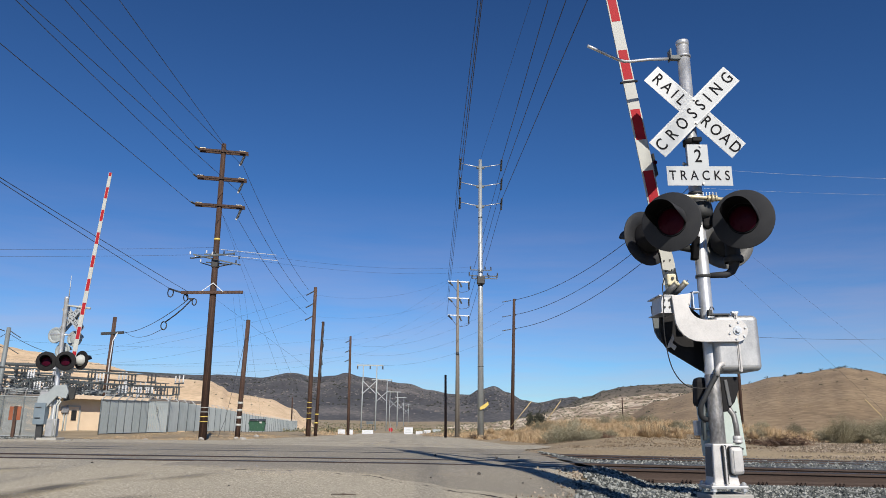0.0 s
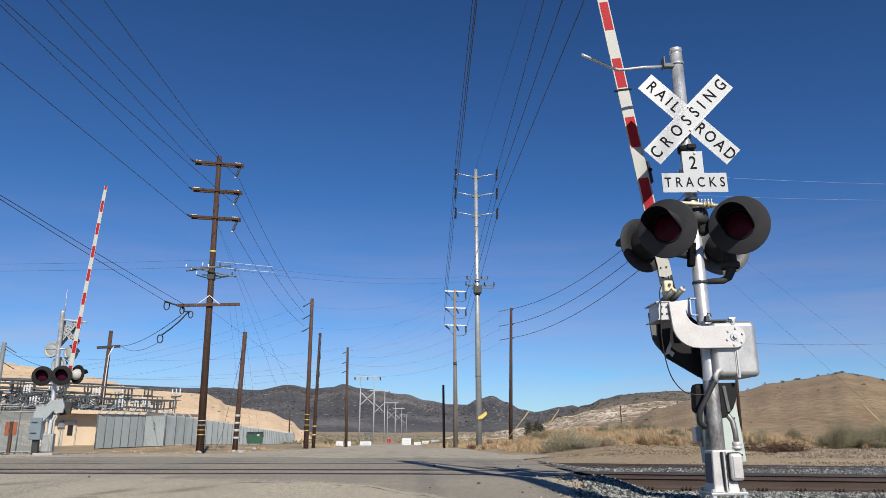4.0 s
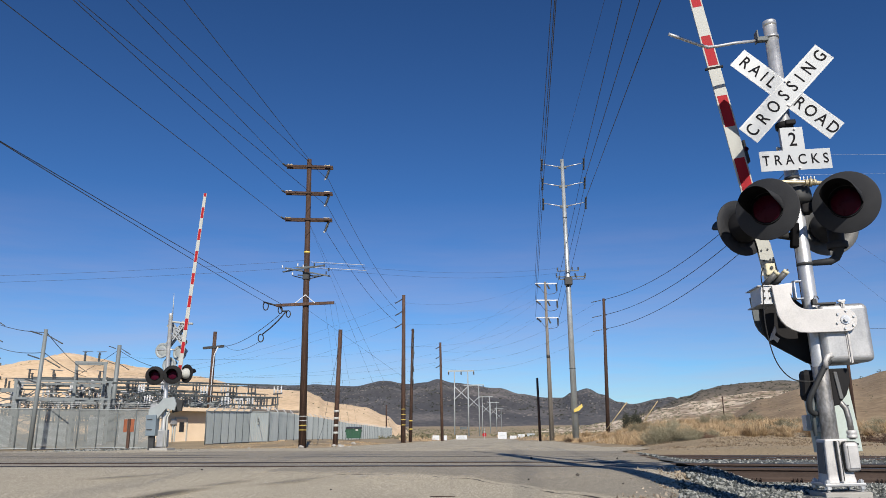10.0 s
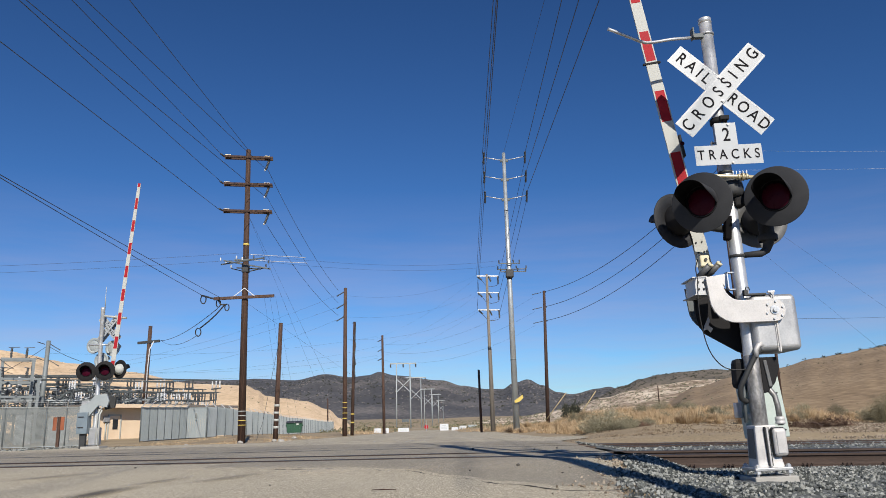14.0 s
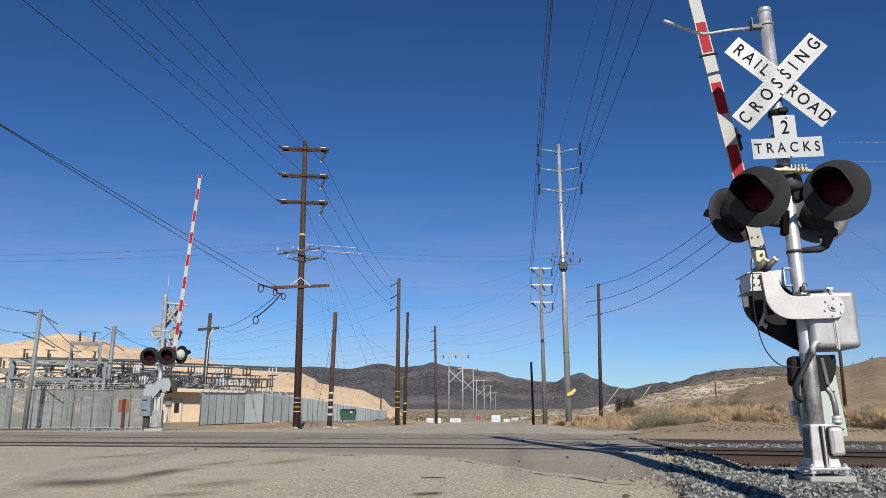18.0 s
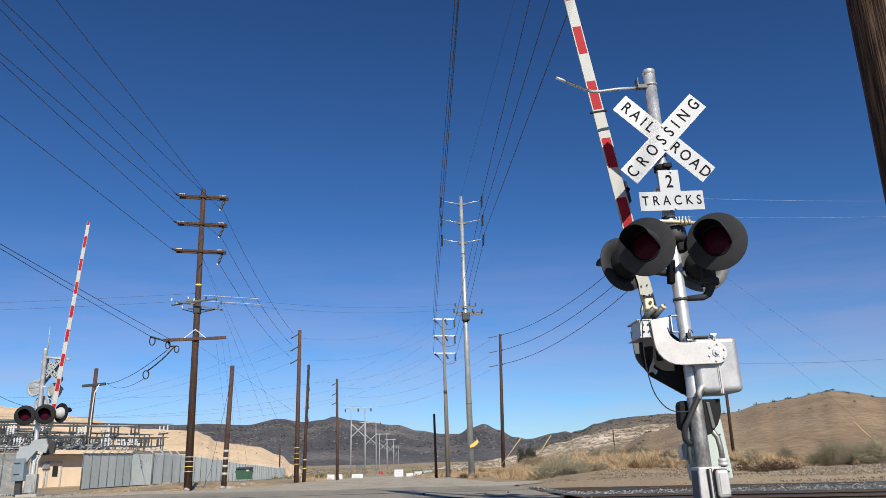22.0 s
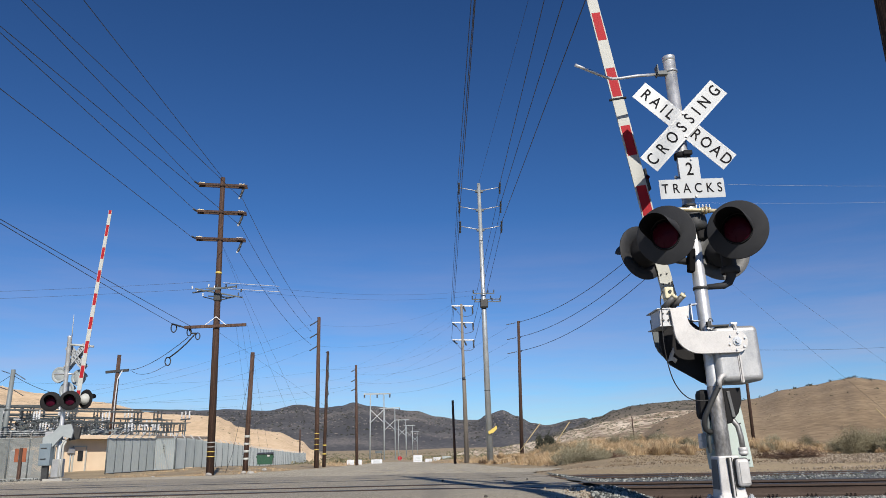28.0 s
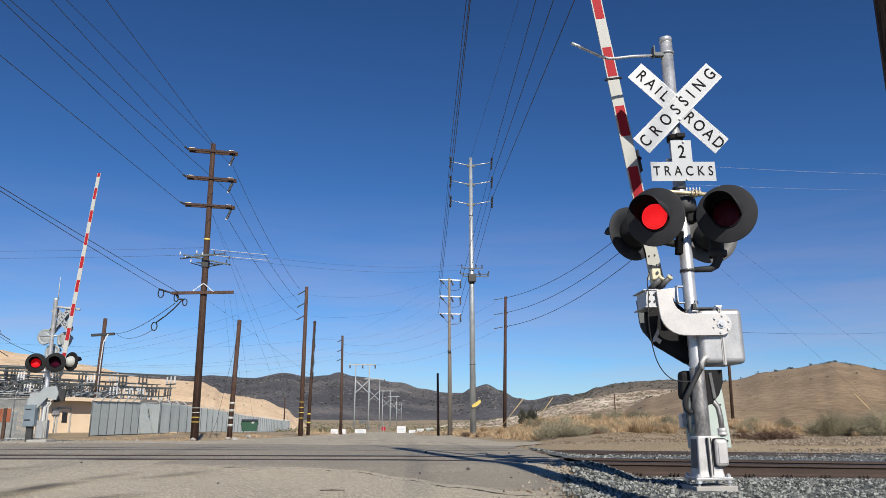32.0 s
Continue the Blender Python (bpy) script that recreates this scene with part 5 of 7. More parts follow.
tube(bm, eased([(0.0, 0, 9.35), (0.18, -0.08, 9.42), (0.28, -0.12, 9.25), (0.22, -0.14, 8.4), (0.26, -0.14, 7.2), (0.18, -0.14, 6.0), (0.2, -0.14, 4.6)]), 0.03, 6)
part("cable_riser", bm, RUBBER, p)
p = pole("utility_pole", (-8.34, 99.66, -0.7), (-8.54, 99.64, 11.98), 0.20, 0.14, WOOD_PALE, "tall brown wooden pole with three side insulators, farther off", "plain wooden poles")
for z in (12.2, 10.9, 9.7):
    bm = B()
    string(bm, (-0.12, 0, z), (-0.85, 0.1, z - 0.35), 0.08, 6)
    part("insulator", bm, INSUL, p)
pole("utility_pole", (2.93, 69.94, -0.3), (2.85, 69.94, 5.18), 0.125, 0.10, WOOD_PALE, "short dark stub pole beside the road", "plain wooden poles")
p = pole("utility_pole", (4.23, 74.88, -0.2), (4.17, 74.89, 15.06), 0.20, 0.12, GREYWOOD, "grey wooden pole with three short crossarms and jumper loops", "", [(7.8, 0.3, DARKSTEEL)])
for z in (15.1, 13.4, 11.65):
    bm = B()
    bar(bm, (-1.05, 0, z), (1.1, 0, z - 0.05), 0.12, 0.12)
    a = part("crossarm", bm, GALV, p)
    for x0, x1, dz in ((-1.0, -0.55, -0.45), (1.05, 1.08, -0.85), (0.1, 0.35, -0.6)):
        bm = B()
        string(bm, (x0, 0, z - 0.05), (x1, 0, z + dz), 0.11, 7)
        part("insulator", bm, INSUL, a)
    bm = B()
    tube(bm, [(-0.55, 0, z - 0.5), (-0.2, 0, z - 0.95), (0.3, 0, z - 1.12), (0.8, 0, z - 1.05), (1.08, 0, z - 0.9)], 0.025, 5)
    part("jumper_wire", bm, WIRE, a)
p = pole("utility_pole", (4.40, 75.3, -0.2), (4.33, 75.3, 7.6), 0.13, 0.10, GREYWOOD, "short wooden pole lashed beside the grey pole", "plain wooden poles")
p = pole("utility_pole", (8.9, 69.43, 0.2), (9.16, 69.4, 12.3), 0.18, 0.12, WOOD, "brown wooden pole with three stand-off insulators", "plain wooden poles")
for z in (11.95, 10.55, 9.25):
    bm = B()
    string(bm, (0.12, 0, z), (0.45, 0, z + 0.05), 0.09, 4)
    string(bm, (0.0, 0, z), (-0.9, 0, z - 0.18), 0.045, 6)
    part("insulator", bm, INSUL, p)
pole("utility_pole", (68.8, 250.7, 3.2), (68.75, 250.74, 10.94), 0.22, 0.16, WOOD, "small far wooden pole on the slope", "plain wooden poles")
pole("utility_pole", (-30.95, 197.6, 0.6), (-31.05, 197.58, 7.32), 0.2, 0.15, WOOD, "small far wooden pole by the bluff", "plain wooden poles")
pole("utility_pole", (23.8, 55.1, 0.6), (23.85, 55.05, 9.0), 0.12, 0.09, WOOD, "brown wooden pole on the far side of the tracks", "plain wooden poles")
pole("utility_pole", (16.75, 42.9, 0.3), (16.45, 42.9, 15.2), 0.115, 0.085, WOOD, "wooden pole in line behind the crossing signal", "plain wooden poles")
p = pole("utility_pole", (-26.6, 66.9, -0.4), (-26.45, 66.9, 9.5), 0.22, 0.16, WOOD_PALE, "brown wooden pole with a short cable arm behind the fence", "plain wooden poles")
bm = B()
bar(bm, (-0.85, -0.1, 8.40), (1.10, -0.1, 8.55), 0.2, 0.22)
part("crossarm", bm, DARKSTEEL, p)
bm = B()
tube(bm, [(0.6, -0.2, 8.5), (0.32, -0.3, 7.8), (0.22, -0.25, 6.0), (0.2, -0.25, 2.0)], 0.05, 6)
part("cable_riser", bm, PORCELAIN, p)
near_pole = thing("utility_pole", pose(2.905, 3.75, -0.6), "thick weathered brown wooden pole split by long cracks", "utility pole", "plain wooden poles")


CRACKED = material("dark_cracked_pole_wood", [(0.008, 0.006, 0.005), (0.030, 0.019, 0.013), (0.125, 0.080, 0.054), (0.20, 0.135, 0.095)], 0.9, 0, 2.2, 16, 0.7, 0.5, (7, 7, 0.28), specular=0.15)


def split_shaft(height, r0, r1, lean):
    """A round trunk whose surface is furrowed by long drying cracks."""
    verts, faces, n, rows = [], [], 72, 90
    for j in range(rows + 1):
        f = j / rows
        r = r0 + (r1 - r0) * f
        for i in range(n):
            a = 2 * math.pi * i / n
            c, s = math.cos(a), math.sin(a)
            rough = 0.35 * noise.noise((c * 7, s * 7, f * 5)) + 0.65 * -abs(noise.noise((c * 4, s * 4, f * 2.2 + 7)))
            crack = max(0.0, noise.noise((c * 11, s * 11, f * 1.3 + 3)) - 0.25)
            k = r * (1 + 0.09 * rough - 0.22 * crack)
            verts.append((k * c + lean[0] * f, k * s + lean[1] * f, -0.3 + (height + 0.3) * f))
    for j in range(rows):
        for i in range(n):
            faces.append((j * n + i, j * n + (i + 1) % n, (j + 1) * n + (i + 1) % n, (j + 1) * n + i))
    faces.append(tuple(rows * n + i for i in range(n)))
    me = bpy.data.meshes.new("shaft")
    me.from_pydata(verts, [], faces)
    me.materials.append(CRACKED)
    return me


part("shaft", split_shaft(10.1, 0.188, 0.142, (-0.034, -0.029)), None, near_pole)


def steel_pole():
    base = (5.22, 59.77, -0.2)
    t = pole("steel_pole", base, (5.10, 59.78, 22.45), 0.255, 0.14, STEELPOLE, "tall tapered galvanised steel pole with davit arms", "", [(17.6, 0.07, GREYSTEEL), (11.9, 0.12, DARKSTEEL), (5.4, 0.06, GREYSTEEL)], 24)
    for k, z in enumerate((22.0, 20.33, 18.6)):
        for s, reach in ((-1, 1.70), (1, 1.75)):
            bm = B()
            tube(bm, [(-0.1 + s * 0.12, 0, z - 0.02), (-0.1 + s * reach, 0, z + 0.30)], [0.05, 0.028], 8)
            arm = part("davit_arm", bm, GALV, t, "thin galvanised davit arm")
            bm = B()
            box(bm, (-0.1 + s * 0.2, 0, z - 0.05), (0.26, 0.2, 0.22), bevel=0.03)
            part("arm_root", bm, GREYSTEEL, arm)
            bm = B()
            string(bm, (-0.1 + s * reach, -0.35, z + 0.62), (-0.1 + s * reach, 0.25, z - 0.25), 0.11, 9)
            part("insulator", bm, INSUL, arm)
    for z, x0, x1, y in ((13.1, -0.95, 0.8, -0.35), (12.75, -1.0, 1.4, 0.3), (12.45, -0.8, 1.3, -0.2)):
        bm = B()
        box(bm, ((x0 + x1) / 2, y, z), (x1 - x0, 0.08, 0.07), bevel=0.006)
        arm = part("crossarm", bm, GREYSTEEL, t)
        for x in (x0 + 0.05, x1 - 0.05, (x0 + x1) / 2 + 0.35):
            bm = B()
            string(bm, (x, y, z + 0.05), (x, y, z + 0.3), 0.07, 3)
            part("insulator", bm, INSUL, arm)
    bm = B()
    box(bm, (-0.05, -0.15, 12.3), (0.62, 0.55, 0.62), bevel=0.05)
    part("switch_gear", bm, DARKSTEEL, t, "dark switch gear round the shaft")
    bm = B()
    slab(bm, [(-0.32, -0.10), (0.05, 0.14), (0.32, 0.34), (0.38, 0.10), (0.08, -0.18), (-0.28, -0.30)], 0.03, Matrix.Translation((0.2, -0.42, 2.35)))
    part("warning_plate", bm, YELLOW, t, "bent yellow warning plate")


steel_pole()


def h_frame(x, y, z, h, w):
    t = thing("transmission_tower", pose(x, y, z), "grey steel H-frame transmission tower with cross bracing", "transmission tower", "H-frame towers along the valley")
    r = 0.28 * h / 20
    for s in (-1, 1):
        bm = B()
        rod(bm, (s * w / 2, 0, -1), (s * w / 2 * 0.96, 0, h), r * 0.8, r * 0.55, 8)
        part("leg", bm, GALV_FAR, t)
    bm = B()
    bar(bm, (-w * 0.95, 0, h * 0.99), (w * 0.95, 0, h * 0.99), r * 1.1, r * 1.4)
    part("crossarm", bm, GALV_FAR, t)
    bm = B()
    for s in (-1, 1):
        bar(bm, (-s * w / 2, 0, h * 0.56), (s * w / 2, 0, h * 0.76), r * 0.8, r * 0.8)
    part("brace", bm, GALV_FAR, t)
    for s in (-0.9, 0, 0.9):
        bm = B()
        string(bm, (s * w, 0, h * 0.98), (s * w, 0, h * 0.93), r, 4)
        part("insulator", bm, INSUL, t)


for az0, d, h in ((-3.33, 235, 20.2), (-2.40, 310, 20.2), (-1.50, 432, 20.2), (-0.95, 560, 20.2), (-0.55, 720, 20.2)):
    x, y, _ = polar(az0, d, 0)
    h_frame(x, y, -1.3 if d < 300 else (-1.2 if d < 350 else (-0.6 if d < 500 else 1.0)), h, 4.3)


# ---------------------------------------------------------------- overhead wires
def wire(a, b, sag, r=0.016, mat=WIRE, label="thin dark overhead wire", n=28):
    a, b = Vector(a), Vector(b)
    bm = B()
    tube(bm, [a.lerp(b, i / n) - Vector((0, 0, 4 * sag * (i / n) * (1 - i / n))) for i in range(n + 1)], r, 5)
    return tagged(part("overhead_wire", bm, mat), label, "wire", "overhead wires")


def reach(a, b, k):
    a, b = Vector(a), Vector(b)
    return a + (b - a) * k


# the line of the tall wooden pole, running back overhead
for a, b in (((-11.98, 37.3, 15.05), (-12.0, 21.2, 14.3)), ((-11.95, 37.3, 13.55), (-12.1, 18.8, 12.75)), ((-11.92, 37.3, 12.0), (-12.3, 16.3, 11.2)), ((-9.55, 38.8, 14.05), (-11.65, 21.3, 14.2)), ((-9.53, 38.8, 12.5), (-12.25, 19.9, 12.95)), ((-10.55, 38.6, 15.15), (-10.65, 22.2, 14.85))):
    far_end = reach(a, b, 3.6)
    start = (-11.83, 37.85, a[2] - 0.33) if a[0] < -11.9 else a
    wire(start, far_end, 0.0, 0.013)
for z0, z1 in ((14.05, 11.0), (12.5, 10.0), (11.0, 9.0)):
    wire((-9.5, 38.8, z0), (-8.6, 59.4, z1), 0.5, 0.012)
for a, b in (((-11.63, 38.35, 7.02), (-11.757, 19.9, 7.43)), ((-12.60, 38.35, 7.18), (-11.80, 19.9, 7.36))):
    wire(a, reach(a, b, 3.4), 0.35, 0.012)
wire((-11.77, 38.35, 6.48), (-25.4, 66.8, 8.15), 0.35, 0.020)
wire((-12.74, 38.35, 5.12), (-25.4, 66.8, 8.2), 0.45, 0.014)
# the steel pole's two circuits
for (xa, za), (xb, yb, zb), (xc, zc) in (((3.32, 22.3), (2.8, 33.8, 22.1), (3.15, 15.0)), ((3.32, 20.6), (2.7, 31.0, 20.2), (3.15, 13.3)), ((3.32, 18.9), (2.5, 28.0, 18.4), (3.1, 11.5)), ((6.87, 22.3), (6.4, 33.7, 22.0), (5.25, 14.3)), ((6.87, 20.6), (6.72, 31.1, 20.2), (5.25, 12.6)), ((6.87, 18.9), (7.06, 28.5, 18.5), (5.25, 10.8))):
    wire((xa, 59.5, za), reach((xa, 59.5, za), (xb, yb, zb), 2.8), 0.0, 0.022)
    wire((xa, 59.7, za - 0.5), (xc, 74.8, zc), 0.1, 0.016)
wire((5.1, 59.7, 22.4), reach((5.1, 59.7, 22.4), (5.6, 34.5, 22.2), 2.8), 0.0, 0.010)
# along the tracks
for z, y in ((9.35, 38.2), (9.15, 38.9)):
    wire((-10.5, y, z), (-62, y - 6, z - 0.3), 0.9, 0.006)
for z0, z1, y in ((9.3, 13.2, 38.4), (9.1, 12.8, 38.9)):
    wire((-10.2, y, z0), (4.6, 59.6, z1), 0.5, 0.005)
    wire((-10.2, y, z0), (-7.6, y + 1.6, z0 + 0.12), 0.0, 0.016, WIRE_LIGHT, "short bright jumper wire")
# from the brown pole to the pole behind the signal
for z0, z1 in ((11.97, 12.9), (10.57, 11.9), (9.27, 10.8)):
    wire((9.25, 69.4, z0 + 0.25), (16.5, 42.9, z1 + 2.1), 1.25, 0.022)
    wire((8.2, 69.4, z0 - 0.2), (-8.8, 99.6, z1 - 2.0), 1.6, 0.006)
wire((15.76, 40.01, 15.03), (38.57, 45.96, 16.89), 0.15, 0.0045, WIRE_LIGHT, "thin bright aluminium wire")
wire((15.76, 40.01, 13.87), (38.57, 45.96, 15.89), 0.15, 0.0035, WIRE_LIGHT, "thin bright aluminium wire")
wire((16.5, 42.9, 11.6), (27.0, 42.0, 1.0), 0.0, 0.005)
wire((16.5, 42.9, 13.4), (31.0, 42.0, 1.0), 0.0, 0.005)
wire((23.85, 55.05, 7.4), (70, 100, 13.5), 0.3, 0.012)
# fans of thin lines from the poles to the substation
for z0, (x1, y1, z1) in ((10.7, (-30, 60, 5.2)), (9.7, (-31, 58, 4.6)), (8.7, (-27, 62, 4.9))):
    wire((-8.6, 59.5, z0), (x1, y1, z1), 0.8, 0.005)
for z0, (x1, y1, z1) in ((11.85, (-33, 62, 6.8)), (10.55, (-30, 64, 5.2)), (9.35, (-33, 62, 5.3)), (9.0, (-26, 63, 4.6))):
    wire((-9.2, 99.6, z0), (x1, y1, z1), 0.9, 0.006)
for z0, z1 in ((11.7, 14.8), (10.4, 13.0), (9.2, 11.3)):
    wire((-9.2, 99.6, z0), (3.2, 75.0, z1), 0.7, 0.004)
for z0 in (15.0, 13.3, 11.5):
    wire((3.2, 74.9, z0), (-8.1, 59.5, z0 - 4.4), 0.9, 0.004)
# guy and service lines down from the tall wooden pole
for x1, y1 in ((-7.2, 50.0), (-6.2, 50.5)):
    wire((-10.45, 38.7, 11.5), (x1, y1, -0.1), 0.0, 0.005)
for x in (-9.6, -9.3, -9.0):
    wire((x, 39.2, 7.2), (x + 0.2, 44.0 + 3 * (x + 9.6), 0.0), 0.0, 0.004)
wire((-10.4, 38.7, 6.8), (-2.0, 66.0, 0.3), 0.0, 0.005)


# ---------------------------------------------------------------- the substation's fence
BARB = material("barbed_wire_steel", [(0.52, 0.53, 0.54), (0.66, 0.67, 0.68)], 0.5, 0.1, 3, 30, 0)


FENCE_DARK = material("dark_grey_green_mesh", [(0.16, 0.18, 0.18), (0.235, 0.255, 0.255)], 0.7, 0.1, 0.8, 14, 0.05, 0.4, (1, 1, 0.3), per_object=0.25)
YARDSTEEL = material("blue_grey_yard_steel", [(0.165, 0.19, 0.20), (0.235, 0.265, 0.275)], 0.6, 0.1, 1, 10, 0.05)


def ground_under(x, y):
    return under_road(x, y)


def fence(name, a, b, label, height=2.15, gaps=0.02, panel=2.9, slat=0.16, mat=FENCE_GREY, mesh_only=False, twist=0.0, rail_side=-0.03, lean=-0.34, post_side=0.0):
    """Posts, slatted panels and slanting wire holders from a to b."""
    a, b = Vector((*a, 0)), Vector((*b, 0))
    L = (b - a).length
    n = max(1, round(L / panel))
    d = (b - a) / n
    u = d.normalized()
    za = ground_under(a.x, a.y)
    t = thing(name, Matrix.Translation((a.x, a.y, za)), label, "fence", "substation fences", kind="")
    o = Vector((a.x, a.y, za))
    turn = Matrix.Rotation(math.atan2(u.y, u.x), 4, "Z")
    step = d.length
    bm = B()
    k = int(step / slat)
    for i in range(k):
        w = step / k - gaps
        box(bm, ((i + 0.5) * step / k, 0.0, height / 2 + 0.04), (w, 0.018 + 0.002 * (i % 2), height - 0.06), Matrix.Rotation(radians(twist), 3, "Z"))
    panel_mesh = mesh_of("slat_panel", bm, mat)
    bm = B()
    rod(bm, (0, 0, -0.3), (0, 0, height + 0.04), 0.04, seg=8)
    post_mesh = mesh_of("post", bm, GREYSTEEL)
    bm = B()
    bar(bm, (0, 0, height), (0, lean, height + 0.33), 0.055, 0.055)
    arm_mesh = mesh_of("wire_holder", bm, BARB)
    bm = B()
    rod(bm, (0, rail_side, 0.0), (step, rail_side, 0.0), 0.022, seg=6)
    rail_m = mesh_of("top_rail", bm, GALV_FAR)
    for i in range(n + 1):
        p = a + d * i
        z = ground_under(p.x, p.y) - za
        m = Matrix.Translation((p.x - o.x, p.y - o.y, z)) @ turn
        part("post", post_mesh, None, t, m=m @ Matrix.Translation((0, post_side, 0)))
        part("wire_holder", arm_mesh, None, t, m=m)
        if i < n:
            if not mesh_only:
                part("slat_panel", panel_mesh, None, t, m=m)
            part("top_rail", rail_m, None, t, m=m @ Matrix.Translation((0, 0, height - 0.02)))
            part("top_rail", rail_m, None, t, m=m @ Matrix.Translation((0, 0, 0.08)))
    bm = B()
    for f in (0.35, 0.7, 1.0):
        pts = [a + d * i for i in range(n + 1)]
        tube(bm, [Vector((p.x - o.x, p.y - o.y, ground_under(p.x, p.y) - za + height + 0.33 * f)) + turn.to_3x3() @ Vector((0, lean * f, 0)) for p in pts], 0.008, 4)
    part("barbed_strand", bm, BARB, t)
    return t


# see-through mesh along the yard, then grey slats
fence("fence", (-35.5, 35.0), (-20.9, 44.3), "grey slatted chain-link fence, partly see-through, with barbed wire holders", gaps=0.009, slat=0.05, height=2.25, panel=1.04, mat=FENCE_DARK)
fence("fence", (-20.4, 51.0), (-19.0, 55.8), "grey slatted fence return beside the tan building", height=2.25, panel=0.82, gaps=0.012, post_side=0.0)
fence("fence", (-19.0, 55.8), (-18.0, 57.2), "grey slatted gate panel with a small notice", height=2.25)
fence("fence", (-18.0, 57.2), (-28.7, 192.0), "long grey slatted fence running along the road", height=2.25, panel=3.2, slat=0.2, twist=-32, rail_side=0.09, lean=0.34, post_side=-0.05)
fence("fence", (-20.9, 44.3), (-24.2, 53.2), "open chain-link mesh fence by the tan building", mesh_only=True)
# gate posts and bright stays by the building
bm = B()
bar(bm, (-20.9, 44.3, -0.3), (-20.5, 45.5, 2.0), 0.05, 0.05)
tagged(part("fence_stay", bm, WHITE), "white slanting fence stay", "fence stay")


def notice(name, at, w, h, turn, mat, label, bars=()):
    t = thing(name, Matrix.Translation(at) @ Matrix.Rotation(radians(turn), 4, "Z"), label, "sign")
    bm = B()
    box(bm, (0, 0, 0), (w, 0.02, h))
    part("plate", bm, mat, t)
    for z, ww in bars:
        bm = B()
        box(bm, (0, -0.012, z), (ww, 0.004, h * 0.10))
        part("text_bar", bm, DARKSTEEL, t)
    return t


notice("notice_sign", (-18.52, 56.35, 1.35), 0.35, 0.5, -50, WHITE, "small white notice on the fence", ((0.1, 0.24), (-0.05, 0.2)))
notice("notice_sign", (-33.0, 36.4, 1.3), 0.42, 0.55, 32, WHITE, "white and orange warning notice on the fence", ((0.16, 0.34), (-0.02, 0.25), (-0.14, 0.25)))

# ---------------------------------------------------------------- tan building
shed = thing("substation_building", pose(-26.2, 58.4, -0.5, 0, 0, 58), "low tan stucco building with a flat overhanging roof", "building")
bm = B()
box(bm, (6.0, 4.0, 1.35), (13.0, 7.0, 2.7))
part("wall", bm, STUCCO, shed)
bm = B()
box(bm, (6.0, 3.8, 2.82), (14.0, 8.4, 0.24), bevel=0.02)
roof = part("roof", bm, ROOFING, shed)
bm = B()
box(bm, (3.2, -0.42, 2.82), (8.4, 0.06, 0.28))
part("fascia", bm, STUCCO, roof, "tan roof edge")
for x, w, c in ((1.25, 0.95, STUCCO),):
    bm = B()
    box(bm, (x, 0.46, 1.05), (w, 0.06, 2.05), bevel=0.006)
    door = part("door", bm, c, shed)
    bm = B()
    for s in (-1, 1):
        box(bm, (x + s * (w / 2 + 0.05), 0.45, 1.08), (0.09, 0.1, 2.2))
    box(bm, (x, 0.45, 2.15), (w + 0.19, 0.1, 0.09))
    part("door_frame", bm, WHITE, door)
bm = B()
box(bm, (1.3, 0.42, 1.45), (0.42, 0.05, 0.75))
part("window_pane", bm, material("dark_window_glass", [(0.02, 0.022, 0.025), (0.04, 0.042, 0.046)], 0.12, 0, 3, 30, 0), shed)
bm = B()
box(bm, (0.5, 0.40, 1.85), (0.5, 0.22, 0.42), bevel=0.02)
part("wall_unit", bm, ALU_DULL, shed, "small grey wall unit")
bm = B()
tube(bm, [(0.5, 0.42, 1.7), (0.5, 0.42, 0.0)], 0.05, 6)
part("downpipe", bm, GALV_FAR, shed)

# ---------------------------------------------------------------- green bin, marker post, signs by the road
bin_ = thing("dumpster", pose(-13.75, 68.6, -0.18, 0, 0, 8), "dark green steel dumpster beside the fence", "dumpster")
bm = B()
slab(bm, [(-0.62, 0.12), (0.62, 0.12), (0.70, 1.0), (-0.70, 1.0)], 1.1, bevel=0.015)
part("body", bm, GREENBIN, bin_)
bm = B()
for x in (-0.36, 0.36):
    box(bm, (x, 0.5, 1.05), (0.68, 1.2, 0.05), Matrix.Rotation(radians(6), 3, "X"), bevel=0.01)
part("lid", bm, DARKSTEEL, bin_)
for x in (-0.45, 0.0, 0.45):
    bm = B()
    box(bm, (x, -0.02, 0.55), (0.06, 0.06, 0.85))
    part("rib", bm, GREENBIN, bin_)
for x in (-0.70, 0.70):
    bm = B()
    box(bm, (x, 0.5, 0.75), (0.12, 0.7, 0.14), bevel=0.01)
    part("lift_pocket", bm, GREENBIN, bin_)
for x in (-0.5, 0.5):
    bm = B()
    rod(bm, (x, 0.2, 0.06), (x + 0.05, 0.2, 0.06), 0.07, seg=10)
    part("caster", bm, DARKSTEEL, bin_)
bm = B()
box(bm, (0.3, -0.03, 0.85), (0.22, 0.02, 0.14))
part("label_plate", bm, WHITE, bin_)

mk = thing("marker_post", pose(-13.56, 26.78, -0.25), "rust-brown marker post with two orange paddles", "marker post")
bm = B()
box(bm, (0, 0, 0.62), (0.10, 0.09, 1.24), bevel=0.01)
part("post", bm, WOOD_PALE, mk)
for x in (-0.13, 0.13):
    bm = B()
    box(bm, (x, -0.03, 1.0 + 0.02 * x), (0.13, 0.03, 0.45), bevel=0.008)
    part("paddle", bm, ORANGEPOST, mk)


